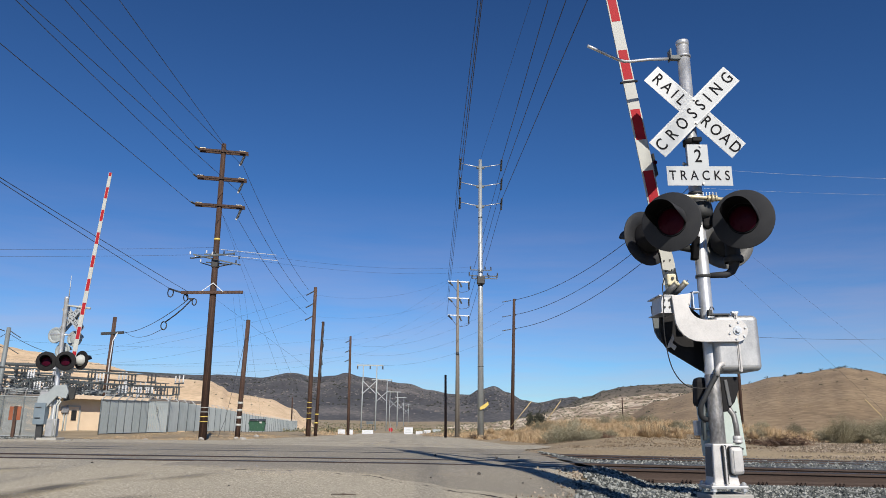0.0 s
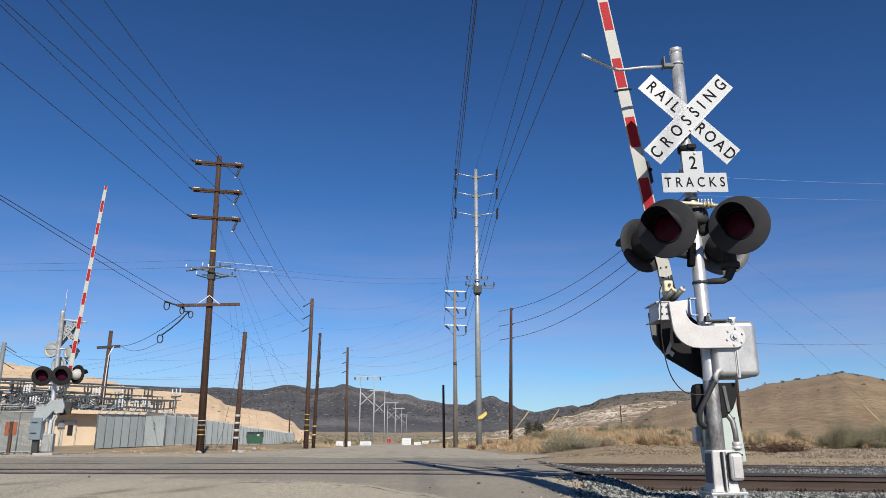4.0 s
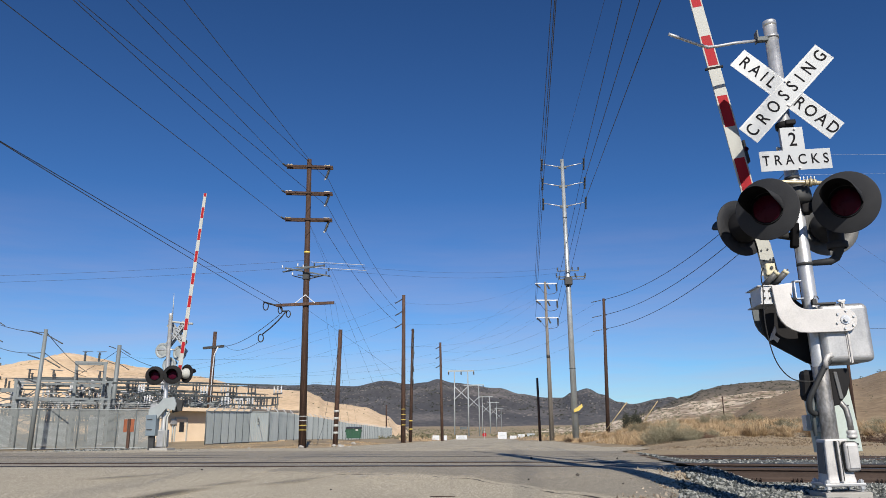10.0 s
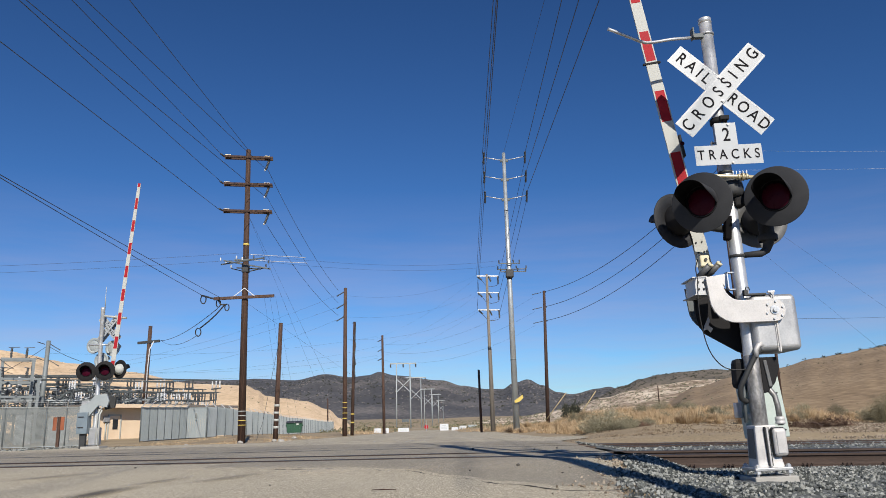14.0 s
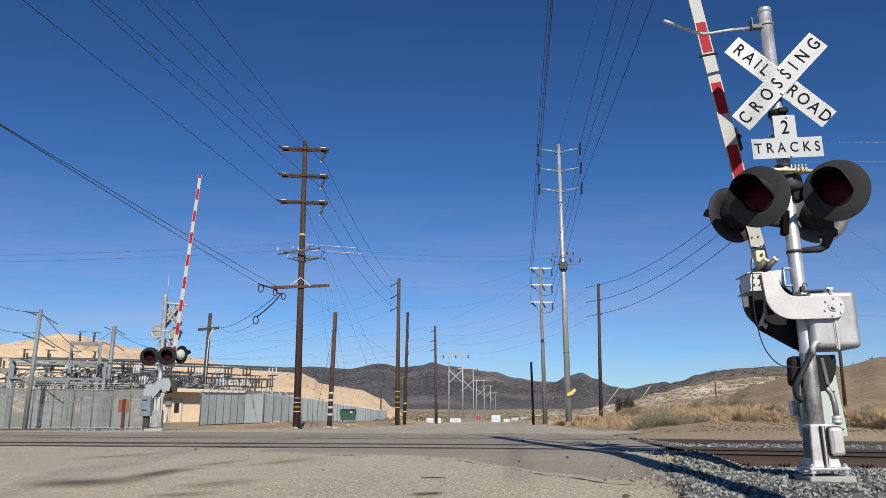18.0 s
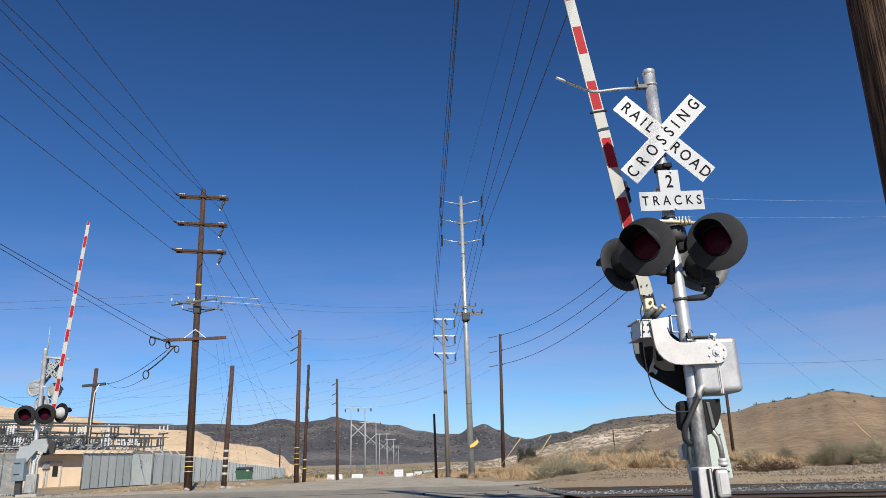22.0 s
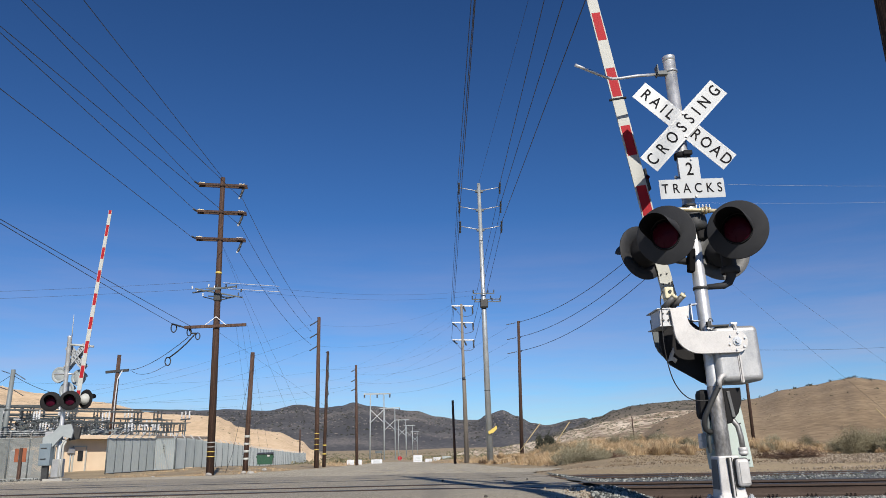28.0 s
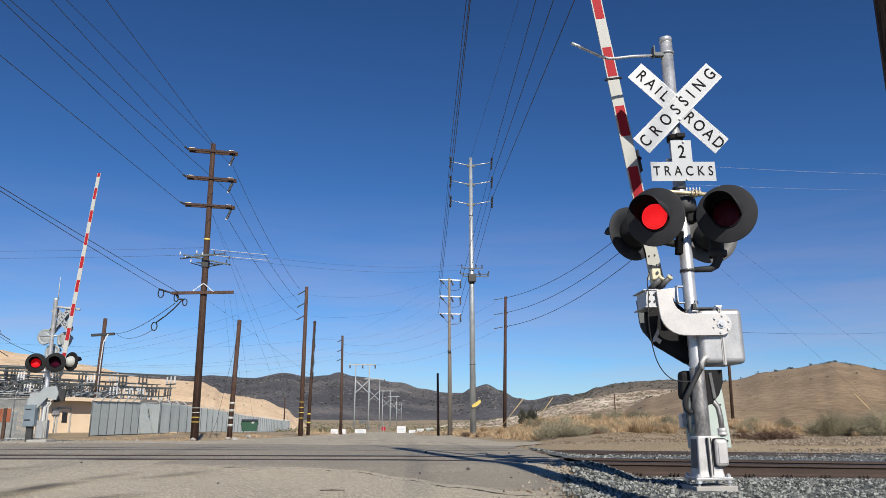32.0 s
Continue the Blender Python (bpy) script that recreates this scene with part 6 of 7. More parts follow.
def board(x, y, base, bottom, w, h, label, mat=WHITE):
    t = thing("road_sign", pose(x, y, base), label, "road sign", "signs down the road")
    for s in (-1, 1):
        bm = B()
        rod(bm, (s * w * 0.36, 0.03, -0.2), (s * w * 0.36, 0.03, bottom + h), 0.04, seg=6)
        part("post", bm, DARKSTEEL, t)
    bm = B()
    box(bm, (0, 0, bottom + h / 2), (w, 0.04, h), bevel=0.006)
    part("board", bm, PORCELAIN if mat is WHITE else mat, t)
    if w > 1.45:
        bm = B()
        for k in range(3):
            box(bm, (0, -0.024, bottom + h * (0.28 + 0.22 * k)), (w * (0.75 - 0.15 * k), 0.006, h * 0.06))
        part("text_bar", bm, GALV_FAR, t)


for az, d, el0, el1, w, lab, mt in ((-5.25, 118, -0.42, 0.02, 1.05, "white sign board beside the far road", WHITE), (-4.6, 118, -0.42, 0.02, 0.7, "small white sign board beside the far road", WHITE), (-3.35, 135, -0.38, 0.0, 1.9, "long white sign board beside the far road", WHITE), (-3.2, 150, 0.35, 0.60, 1.4, "blue-grey sign board beside the far road", GREYSTEEL), (-0.35, 150, -0.35, 0.28, 1.7, "large white sign board beside the far road", WHITE), (0.45, 150, -0.38, -0.05, 1.3, "white sign board beside the far road", WHITE), (1.05, 160, -0.3, 0.05, 1.5, "white sign board beside the far road", WHITE), (1.75, 165, -0.3, 0.12, 1.8, "grey and white equipment board by the road", GALV_FAR)):
    x, y, _ = polar(az, d, 0)
    z0, z1 = 0.48 + d * math.tan(radians(el0 - 0.20)), 0.48 + d * math.tan(radians(el0 - 0.20 + 0.8 * (el1 - el0)))
    base = ground_under(x, y)
    board(x, y, base, z0 - base, w, z1 - z0, lab, mt)

st = thing("stop_sign", pose(-4.35, 150, ground_under(-4.35, 150)), "small faded red stop sign down the road", "road sign", "signs down the road")
bm = B()
rod(bm, (0, 0.04, -0.2), (0, 0.04, 2.2), 0.05, seg=6)
part("post", bm, GALV_FAR, st)
bm = B()
slab(bm, [(0.42 * math.cos(radians(22.5 + 45 * k)), 0.95 + 0.42 * math.sin(radians(22.5 + 45 * k))) for k in range(8)], 0.03)
part("plate", bm, RED, st)


# ---------------------------------------------------------------- the substation yard
POST_DARK = mesh_of("insulator", string(B(), (0, 0, 0), (0, 0, 0.7), 0.095, 6), INSUL)
POST_PALE = mesh_of("insulator", string(B(), (0, 0, 0), (0, 0, 0.7), 0.09, 5), PORCELAIN)


def bus_frame(x, y, w, h, depth, label, turn=30):
    """A welded portal with two levels of beams, insulators and switches on top."""
    z = ground_under(x, y)
    t = thing("bus_structure", Matrix.Translation((x, y, z)) @ Matrix.Rotation(radians(turn), 4, "Z"), label, "substation frame", "substation frames")
    for sx in (-1, 1):
        for sy in (0, 1):
            bm = B()
            box(bm, (sx * w / 2, sy * depth, h / 2), (0.20, 0.20, h))
            part("column", bm, YARDSTEEL, t)
    for zz in (h, h * 0.72, h * 0.5):
        bm = B()
        for sy in (0, 1):
            box(bm, (0, sy * depth, zz), (w + 0.3, 0.13, 0.15))
        for sx in (-1, 1):
            box(bm, (sx * w / 2, depth / 2, zz), (0.12, depth, 0.13))
        part("beam", bm, YARDSTEEL, t)
    k = max(2, int(w / 1.3))
    for i in range(k):
        xx = -w / 2 + w * (i + 0.5) / k
        for zz in (h, h * 0.5):
            for yy in (0, depth):
                part("insulator", POST_DARK, None, t, m=pose(xx, yy, zz + 0.1))
        for a, b in (((xx - 0.2, 0, h + 0.82), (xx + 0.5, depth, h + 1.0)), ((xx, 0, h * 0.5 + 0.85), (xx, depth, h * 0.5 + 0.85))):
            part("switch_blade", rod(B(), a, b, 0.028, seg=5), GALV_FAR, t)
    return t


bus_frame(-32.3, 53.5, 6.2, 4.5, 3.5, "grey welded steel bus frame with insulators")
bus_frame(-31.5, 55.5, 2.0, 6.0, 1.5, "tall narrow grey steel frame with insulators")
bus_frame(-38.5, 53.0, 5.0, 4.0, 3.0, "grey welded steel bus frame with insulators")
for k, (x, y) in enumerate(((-34, 62), (-38, 66), (-29, 65), (-33, 70))):
    bus_frame(x, y, 6.5, 3.2 + 0.2 * (k % 2), 3.2, "low grey bus frame crowded with insulators", 20)


def bus_rack(x, y, length, h, turn):
    """Long tubular buses on rows of post insulators."""
    z = ground_under(x, y)
    t = thing("bus_rack", Matrix.Translation((x, y, z)) @ Matrix.Rotation(radians(turn), 4, "Z"), "row of tubular buses on post insulators", "bus rack", "substation bus racks")
    n = int(length / 2.6)
    for i in range(n + 1):
        xx = i * length / n
        bm = B()
        rod(bm, (xx, 0, 0), (xx, 0, h), 0.06, seg=6)
        box(bm, (xx, 0, h), (0.14, 1.8, 0.12))
        part("stand", bm, GREYSTEEL, t)
        for yy in (-0.8, 0, 0.8):
            part("insulator", POST_PALE if i % 2 == 0 else POST_DARK, None, t, m=pose(xx, yy, h + 0.05))
    for yy in (-0.8, 0, 0.8):
        bm = B()
        rod(bm, (-0.5, yy, h + 0.78), (length + 0.5, yy, h + 0.78), 0.035, seg=6)
        part("bus_tube", bm, GREYSTEEL, t)


for k, (x, y, l, h, tn) in enumerate(((-40, 60, 11, 4.3, 22), (-41, 64, 9, 4.7, 24), (-34, 57.5, 13, 3.9, 40), (-34, 62, 16, 4.3, 42), (-36, 66, 20, 3.6, 62), (-30, 62, 10, 3.0, 40), (-36, 72, 14, 3.6, 35), (-35.5, 72, 26, 3.3, 81), (-33.5, 73, 22, 2.7, 81), (-38, 70, 26, 4.0, 76), (-40, 64, 24, 3.7, 62), (-41, 66, 24, 4.2, 58), (-42, 62, 18, 3.6, 30), (-44, 66, 13, 4.2, 28))):
    bus_rack(x, y, l, h, tn)


def yard_pole(x, y, zt, r, label):
    t = pole("yard_pole", (x, y, ground_under(x, y)), (x + 0.15, y, zt), r, r * 0.75, YARDSTEEL, label, "substation poles")
    for z in (zt - 0.3, zt - 1.6, zt - 2.9):
        for s in (-1, 1):
            bm = B()
            string(bm, (0.1 + s * r, 0, z - ground_under(x, y)), (0.1 + s * 1.0, 0.2, z - ground_under(x, y) + (-0.5 if s > 0 else 0.25)), 0.045, 6)
            part("insulator", bm, INSUL, t)


yard_pole(-41.0, 56.8, 9.7, 0.26, "thick grey steel yard pole with strain insulators")
yard_pole(-25.3, 39.35, 6.07, 0.13, "grey steel pole at the yard fence with strain insulators")
yard_pole(-32.9, 61.8, 7.8, 0.22, "grey steel yard pole with strain insulators")
for a, b, s in (((-41.0, 56.8, 9.3), (-25.2, 39.35, 5.9), 0.2), ((-41.0, 56.8, 7.6), (-25.2, 39.35, 4.8), 0.3), ((-25.1, 39.35, 5.9), (-31.5, 55.0, 5.0), 0.2), ((-25.1, 39.35, 4.8), (-31, 54, 4.6), 0.2), ((-32.8, 61.8, 7.4), (-40, 64, 4.5), 0.3), ((-32.8, 61.8, 7.4), (-28, 60, 5.6), 0.2), ((-41, 56.8, 8.8), (-44, 55, 5), 0.1), ((-50, 62, 9.8), (-41.0, 56.8, 9.5), 0.3)):
    wire(a, b, s, 0.02)
# yard cabinets behind the see-through fence
for x, y, w, h in ((-36.5, 47.5, 1.6, 1.7), (-33.6, 49.0, 1.2, 2.0), (-31.0, 50.5, 1.9, 1.5), (-28.4, 51.5, 1.0, 1.9), (-40, 46, 1.4, 2.1), (-26.6, 52.6, 1.3, 1.6)):
    c = thing("switch_cabinet", Matrix.Translation((x, y, ground_under(x, y))) @ Matrix.Rotation(radians(25), 4, "Z"), "pale grey steel switch cabinet in the yard", "cabinet", "yard cabinets")
    bm = B()
    box(bm, (0, 0, h / 2), (w, 1.0, h), bevel=0.02)
    part("body", bm, ALU_DULL, c)
    bm = B()
    for s in (-0.24, 0.24):
        box(bm, (s * w, -0.51, h * 0.52), (w * 0.42, 0.03, h * 0.85), bevel=0.006)
    part("door", bm, GALV_FAR, c)


def bus_tangle(name, count, mat, label, seed, length, r):
    """Pipes, blades and jumpers crossing one another over the racks, mostly level."""
    rnd_ = random.Random(seed)
    bm = B()
    for _ in range(count):
        y = rnd_.uniform(58, 80)
        x = rnd_.uniform(-43, -29.5) + 0.12 * (y - 58)
        z = rnd_.uniform(2.3, 4.3) - 0.02 * (y - 58) - 0.4
        a = radians(rnd_.choice((25, 65, 65, 115)) + rnd_.gauss(0, 6))
        L = length * rnd_.uniform(0.4, 1.3)
        up = rnd_.choice((0, 0, 0, 0.3, -0.3, 0.8)) * L
        d = Vector((math.cos(a) * L / 2, math.sin(a) * L / 2, up / 2))
        c = Vector((x, y, z))
        rod(bm, c - d, c + d, r, seg=5)
    return tagged(part(name, bm, mat), label, "substation pipes", kind="stuff")


bus_tangle("bus_tangle", 330, GREYSTEEL, "dense dark tangle of bus pipes and switches over the yard", 51, 3.2, 0.035)
bus_tangle("bus_tangle", 150, GALV_FAR, "pale jumpers and blades among the bus pipes", 52, 1.3, 0.03)
bus_tangle("bus_tangle", 130, PORCELAIN, "short white insulators among the bus pipes", 53, 0.5, 0.05)


# the dark breaker stack at the yard's near end
oil = thing("circuit_breaker", Matrix.Translation((-38.2, 52.6, ground_under(-38.2, 52.6))) @ Matrix.Rotation(radians(36), 4, "Z"), "tall dark circuit breaker stack with ribbed bushings", "circuit breaker")
for sx in (-0.9, 0.9):
    bm = B()
    box(bm, (sx, 0, 2.9), (0.22, 0.22, 5.8))
    part("column", bm, GREYSTEEL, oil)
for z in (2.0, 2.7, 3.4, 4.1, 4.8):
    bm = B()
    box(bm, (0, 0, z), (2.6, 0.9, 0.20), bevel=0.03)
    part("tray", bm, DARKSTEEL, oil)
    for x in (-0.6, 0.0, 0.6):
        part("bushing", POST_DARK, None, oil, m=pose(x, -0.3, z + 0.08))
bm = B()
box(bm, (0, 0, 0.9), (2.2, 1.4, 1.8), bevel=0.04)
part("tank", bm, GREYSTEEL, oil)
bm = B()
box(bm, (0, 0, 5.8), (2.4, 0.3, 0.2))
part("beam", bm, GREYSTEEL, oil)


# ---------------------------------------------------------------- plants and loose things beyond the tracks
SAGE = material("grey_green_sagebrush", [(0.12, 0.108, 0.07), (0.25, 0.232, 0.16), (0.37, 0.345, 0.255)], 0.9, 0, 3, 20, 0, 0.4, island=0.35, specular=0.08)
SAGE_DARK = material("olive_dark_brush", [(0.09, 0.09, 0.055), (0.17, 0.165, 0.105), (0.26, 0.245, 0.165)], 0.9, 0, 3, 20, 0, 0.4, island=0.5, specular=0.08)
STRAW = material("dry_straw_grass", [(0.29, 0.192, 0.102), (0.465, 0.335, 0.192), (0.62, 0.475, 0.30)], 0.9, 0, 1, 9, 0, 0.4, island=0.6)
OLIVE = material("olive_tan_brush", [(0.13, 0.118, 0.075), (0.27, 0.245, 0.165), (0.42, 0.385, 0.275)], 0.9, 0, 3, 20, 0, 0.4, island=0.35, specular=0.08)
CLOD = material("brown_dirt_clod", [(0.13, 0.095, 0.06), (0.23, 0.175, 0.115), (0.33, 0.265, 0.185)], 0.95, 0, 4, 30, 0, 0.4, island=0.5)
RUSTWEED = material("dead_rust_brown_weed", [(0.07, 0.04, 0.028), (0.13, 0.075, 0.05), (0.19, 0.12, 0.08)], 0.95, 0, 3, 20, 0, 0.4, island=0.5)
ROCKGREY = material("grey_tan_rock", [(0.22, 0.195, 0.175), (0.40, 0.36, 0.325)], 0.95, 0, 0.1, 1, 0, 0.4, island=0.4)
SHRUBDARK = material("dark_hillside_juniper", [(0.022, 0.026, 0.016), (0.05, 0.055, 0.035)], 0.95, 0, 3, 20, 0, 0.4, island=0.4)


def bush_mesh(name, seed, r, h, stems, leaves, mat, leaf=0.03, flop=0.5):
    """Woody stems fanning from the root, with small narrow leaves crowding their upper halves."""
    rnd = random.Random(seed)
    verts, faces = [], []

    def tri(a, b, c):
        o = len(verts)
        verts.extend((tuple(a), tuple(b), tuple(c)))
        faces.append((o, o + 1, o + 2))

    for s in range(stems):
        a = rnd.uniform(0, 2 * math.pi)
        out = rnd.random() ** 0.6
        tall = h * (1 - 0.5 * out ** 2) * rnd.uniform(0.6, 1.08)
        tip = Vector((r * out * math.cos(a), r * out * math.sin(a), tall))
        root = Vector((0.12 * r * math.cos(a), 0.12 * r * math.sin(a), 0))
        mid = root.lerp(tip, 0.5) + Vector((0, 0, -0.12 * h * out)) + Vector((rnd.gauss(0, 0.05), rnd.gauss(0, 0.05), 0)) * r
        side = Vector((-math.sin(a), math.cos(a), 0)) * 0.012
        tri(root - side, root + side, mid)
        tri(mid - side * 0.7, mid + side * 0.7, tip)
        for _ in range(leaves):
            f = rnd.uniform(0.25, 1.0)
            p = root.lerp(mid, f * 2) if f < 0.5 else mid.lerp(tip, f * 2 - 1)
            p = p + Vector((rnd.gauss(0, 1), rnd.gauss(0, 1), rnd.gauss(0, 1))) * 0.07 * r
            d = Vector((rnd.gauss(0, 1), rnd.gauss(0, 1), rnd.gauss(0.7, 1))).normalized() * leaf * rnd.uniform(0.8, 2.2)
            w = d.orthogonal().normalized() * leaf * 0.55
            tri(p - w, p + w, p + d)
    me = bpy.data.meshes.new(name)
    me.from_pydata(verts, [], faces)
    me.materials.append(mat)
    return me


SAGES = [bush_mesh("sagebrush", 100 + i, 0.75 + 0.12 * i, 0.78 + 0.10 * i, 110, 46, SAGE, 0.028) for i in range(4)]
DARKS = [bush_mesh("olive_shrub", 200 + i, 1.0 + 0.15 * i, 1.25 + 0.15 * i, 150, 70, OLIVE, 0.030) for i in range(3)]
WEEDS = [bush_mesh("dead_weed", 300 + i, 0.8, 0.45, 50, 18, RUSTWEED, 0.035) for i in range(2)]
STRAWS = [bush_mesh("dry_bunchgrass", 400 + i, 0.55, 0.50 + 0.08 * i, 340, 0, STRAW, 0.035) for i in range(3)]


def plant(meshes, az, d, scale, label, category, group, rnd):
    x, y, _ = polar(az, d, 0)
    ob = new(meshes[0].name, rnd.choice(meshes))
    ob.matrix_basis = Matrix.Translation((x, y, ground_under(x, y) - 0.03)) @ Matrix.Rotation(rnd.uniform(0, 6.28), 4, "Z") @ Matrix.Diagonal((scale * rnd.uniform(0.85, 1.2), scale * rnd.uniform(0.85, 1.2), scale * rnd.uniform(0.85, 1.1), 1))
    return tagged(ob, label, category, group)


rnd = random.Random(77)
# pale sage along the far side of the tracks
for az, d, s in ((10.6, 29.5, 1.0), (11.4, 29.8, 1.15), (12.9, 29.2, 0.95), (12.2, 29.4, 0.7), (13.6, 30.2, 0.7), (17.6, 44, 1.0), (18.4, 47, 1.0),  (10.4, 36, 0.7), (14.4, 33, 0.7), (9.2, 44, 0.8), (15.6, 40, 0.7), (16.8, 38, 0.65), (18.0, 36, 0.7), (8.1, 52, 0.8), (19.0, 42, 0.8), (7.0, 56, 0.7), (17.3, 46, 0.9), (24.2, 33, 0.7), (22.5, 44, 0.8), (20.6, 50, 0.9)):
    plant(SAGES, az, d, s * (0.60 if d > 37 else 0.72), "pale grey-green sagebrush in dry grass", "shrub", "sagebrush by the tracks", rnd)
for i in range(34):
    az = rnd.uniform(9, 24)
    d = curve_through(az, [(8, 34), (12, 31), (16, 36), (21, 38), (25, 34)]) + 22 * rnd.random() ** 1.4
    if polar(az, d, 0)[0] > road_side(polar(az, d, 0)[1]) + 1.5:
        plant(SAGES, az, d, rnd.uniform(0.38, 0.68), "small pale sagebrush among dry grass", "shrub", "sagebrush by the tracks", rnd)
for az, d, s in ((28.6, 33, 0.50), (29.4, 31, 0.62), (30.2, 33, 0.66), (31.0, 32, 0.72), (32.2, 31, 0.75), (33.6, 32, 0.75), (29.9, 35, 0.70), (36, 33, 0.8), (31.6, 36, 0.7), (26.6, 45, 0.5), (24.6, 47, 0.5)):
    plant(DARKS, az, d, s, "dense olive-green shrub on the gravel bank", "shrub", "olive shrubs on the bank", rnd)
for az, d, s in ((25.9, 26, 0.9), (26.7, 26.5, 1.0), (25.0, 27, 0.7), (24.0, 28, 0.6), (12.9, 31.5, 0.9), (5.5, 52, 0.8), (10.9, 31, 0.6), (4.6, 58, 0.8), (13.9, 30, 0.6)):
    plant(WEEDS, az, d, s, "dead rust-brown weed mat", "weed", "dead weeds by the tracks", rnd)
for i in range(210):
    az = rnd.uniform(3.8, 24) if i < 170 else rnd.uniform(24, 38)
    d = rnd.uniform(30, 75)
    if polar(az, d, 0)[0] > road_side(polar(az, d, 0)[1]) + 0.9:
        plant(STRAWS, az, d, rnd.uniform(0.5, 1.1) * (1.0 if az < 21 else 0.8), "tuft of dry straw-coloured bunchgrass", "grass tuft", "bunchgrass tufts", rnd)


def grass_field(count, pick, h, mat, seed, label):
    r = random.Random(seed)
    verts, faces = [], []
    for _ in range(count):
        x, y = pick(r)
        z = ground_under(x, y)
        a = r.uniform(0, 6.28)
        hh = h * r.uniform(0.4, 1.2)
        w = 0.007 + 0.00024 * y
        dx, dy = math.cos(a) * w, math.sin(a) * w
        o = len(verts)
        hh *= max(0.25, 0.75 + 1.3 * noise.noise((x * 0.55, y * 0.55, 5)))
        verts += [(x - dx, y - dy, z - 0.02), (x + dx, y + dy, z - 0.02), (x + r.gauss(0, 0.55) * hh, y + r.gauss(0, 0.55) * hh, z + hh * 0.9)]
        faces.append((o, o + 1, o + 2))
    me = bpy.data.meshes.new("dry_grass")
    me.from_pydata(verts, [], faces)
    me.materials.append(mat)
    return tagged(new("dry_grass", me), label, "grass", kind="stuff")


def pick_verge(r):
    while True:
        az = r.uniform(3.5, 40)
        d = curve_through(az, [(3, 46), (8, 33), (12, 30), (16, 35), (21, 37), (25, 33), (32, 30)]) + 42 * r.random() ** 1.3
        x, y, _ = polar(az, d, 0)
        if x > road_side(y) + 0.8 and noise.noise((x * 0.25, y * 0.25, 3)) + 0.4 * noise.noise((x * 1.1, y * 1.1, 9)) > (-0.30 if az < 22 else 0.0):
            return x, y


def pick_far(r):
    while True:
        az, d = r.uniform(-8, 40), 75 + 200 * r.random() ** 1.5
        x, y, _ = polar(az, d, 0)
        if not on_road(x, y) and noise.noise((x * 0.08, y * 0.08, 3)) > -0.2:
            return x, y


def pick_left(r):
    while True:
        x, y = r.uniform(-19, -8.5), r.uniform(28, 60)
        if not on_road(x, y) and noise.noise((x * 0.5, y * 0.5, 8)) > 0.0:
            return x, y


grass_field(105000, pick_verge, 0.36, STRAW, 8, "dry straw-coloured grass beyond the tracks")
grass_field(14000, pick_far, 0.6, STRAW, 9, "thin dry grass on the valley floor")
grass_field(5000, pick_left, 0.10, STRAW, 10, "low dry weeds on the dirt strip by the fence")


def scrub(name, count, pick, size, mat, seed, label):
    """Far shrubs as ragged tufts of small leaves, scattered on the slopes."""
    r = random.Random(seed)
    verts, faces = [], []
    for _ in range(count):
        x, y, z = pick(r)
        s = size * r.uniform(0.5, 1.3)
        for _ in range(14):
            a, b = r.uniform(0, 6.28), r.random() ** 0.5
            p = Vector((x + s * b * math.cos(a), y + s * b * math.sin(a), z + s * r.uniform(0.1, 1.0) * (1.1 - 0.6 * b)))
            d = Vector((r.gauss(0, 1), r.gauss(0, 1), r.gauss(0, 1))).normalized() * s * 0.5
            w = d.orthogonal().normalized() * s * 0.33
            o = len(verts)
            verts += [tuple(p - w), tuple(p + w), tuple(p + d)]
            faces.append((o, o + 1, o + 2))
    me = bpy.data.meshes.new(name)
    me.from_pydata(verts, [], faces)
    me.materials.append(mat)
    return tagged(new(name, me), label, "scrub", kind="stuff")


def on_face(hill_name, lo, hi):
    vs = [v.co for v in bpy.data.objects[hill_name].data.vertices]
    m = 30

    def pick(r):
        i = r.randrange(len(vs) // m - 1)
        j = int(lo + (hi - lo) * r.random() ** 0.7)
        g = r.random()
        v = vs[i * m + j].lerp(vs[(i + 1) * m + j], g)
        q = vs[i * m + j + 1].lerp(vs[(i + 1) * m + j + 1], g)
        p = v.lerp(q, r.random())
        return p.x, p.y, p.z - 0.2

    return pick


scrub("hill_scrub", 360, on_face("brown_hill", 24, 26), 1.1, SHRUBDARK, 21, "dark junipers dotted along the brown hill's crest")
scrub("hill_scrub", 6000, on_face("brown_hill", 2, 25), 0.24, STRAW, 22, "dry tufts over the brown hillside")
scrub("hill_scrub", 2600, on_face("brown_hill", 2, 25), 0.36, SAGE_DARK, 29, "sparse small scrub on the brown hillside")
scrub("hill_scrub", 90, on_face("brown_hill", 6, 24), 0.9, SHRUBDARK, 30, "scattered dark junipers on the brown hillside")
scrub("hill_scrub", 1900, on_face("pale_ridge", 3, 26), 0.75, SAGE_DARK, 23, "dark scrub among the pale eroded rock")
scrub("hill_scrub", 1800, on_face("scrub_ridge", 6, 25), 1.6, SHRUBDARK, 24, "dense dark scrub on the ridge")
scrub("hill_scrub", 5200, on_face("mountain_range", 4, 22), 3.0, SHRUBDARK, 25, "dark brush covering the far mountains")
scrub("rock_outcrops", 4800, on_face("mountain_range", 3, 23), 2.3, ROCKGREY, 28, "pale rock outcrops speckling the far mountains")
scrub("hill_scrub", 240, on_face("left_bluff", 4, 25), 0.5, SAGE_DARK, 26, "sparse scrub on the tan bluff")
scrub("rock_outcrops", 900, on_face("left_bluff", 10, 25), 0.45, BLUFFROCK, 34, "broken pale ledges on the tan bluff")


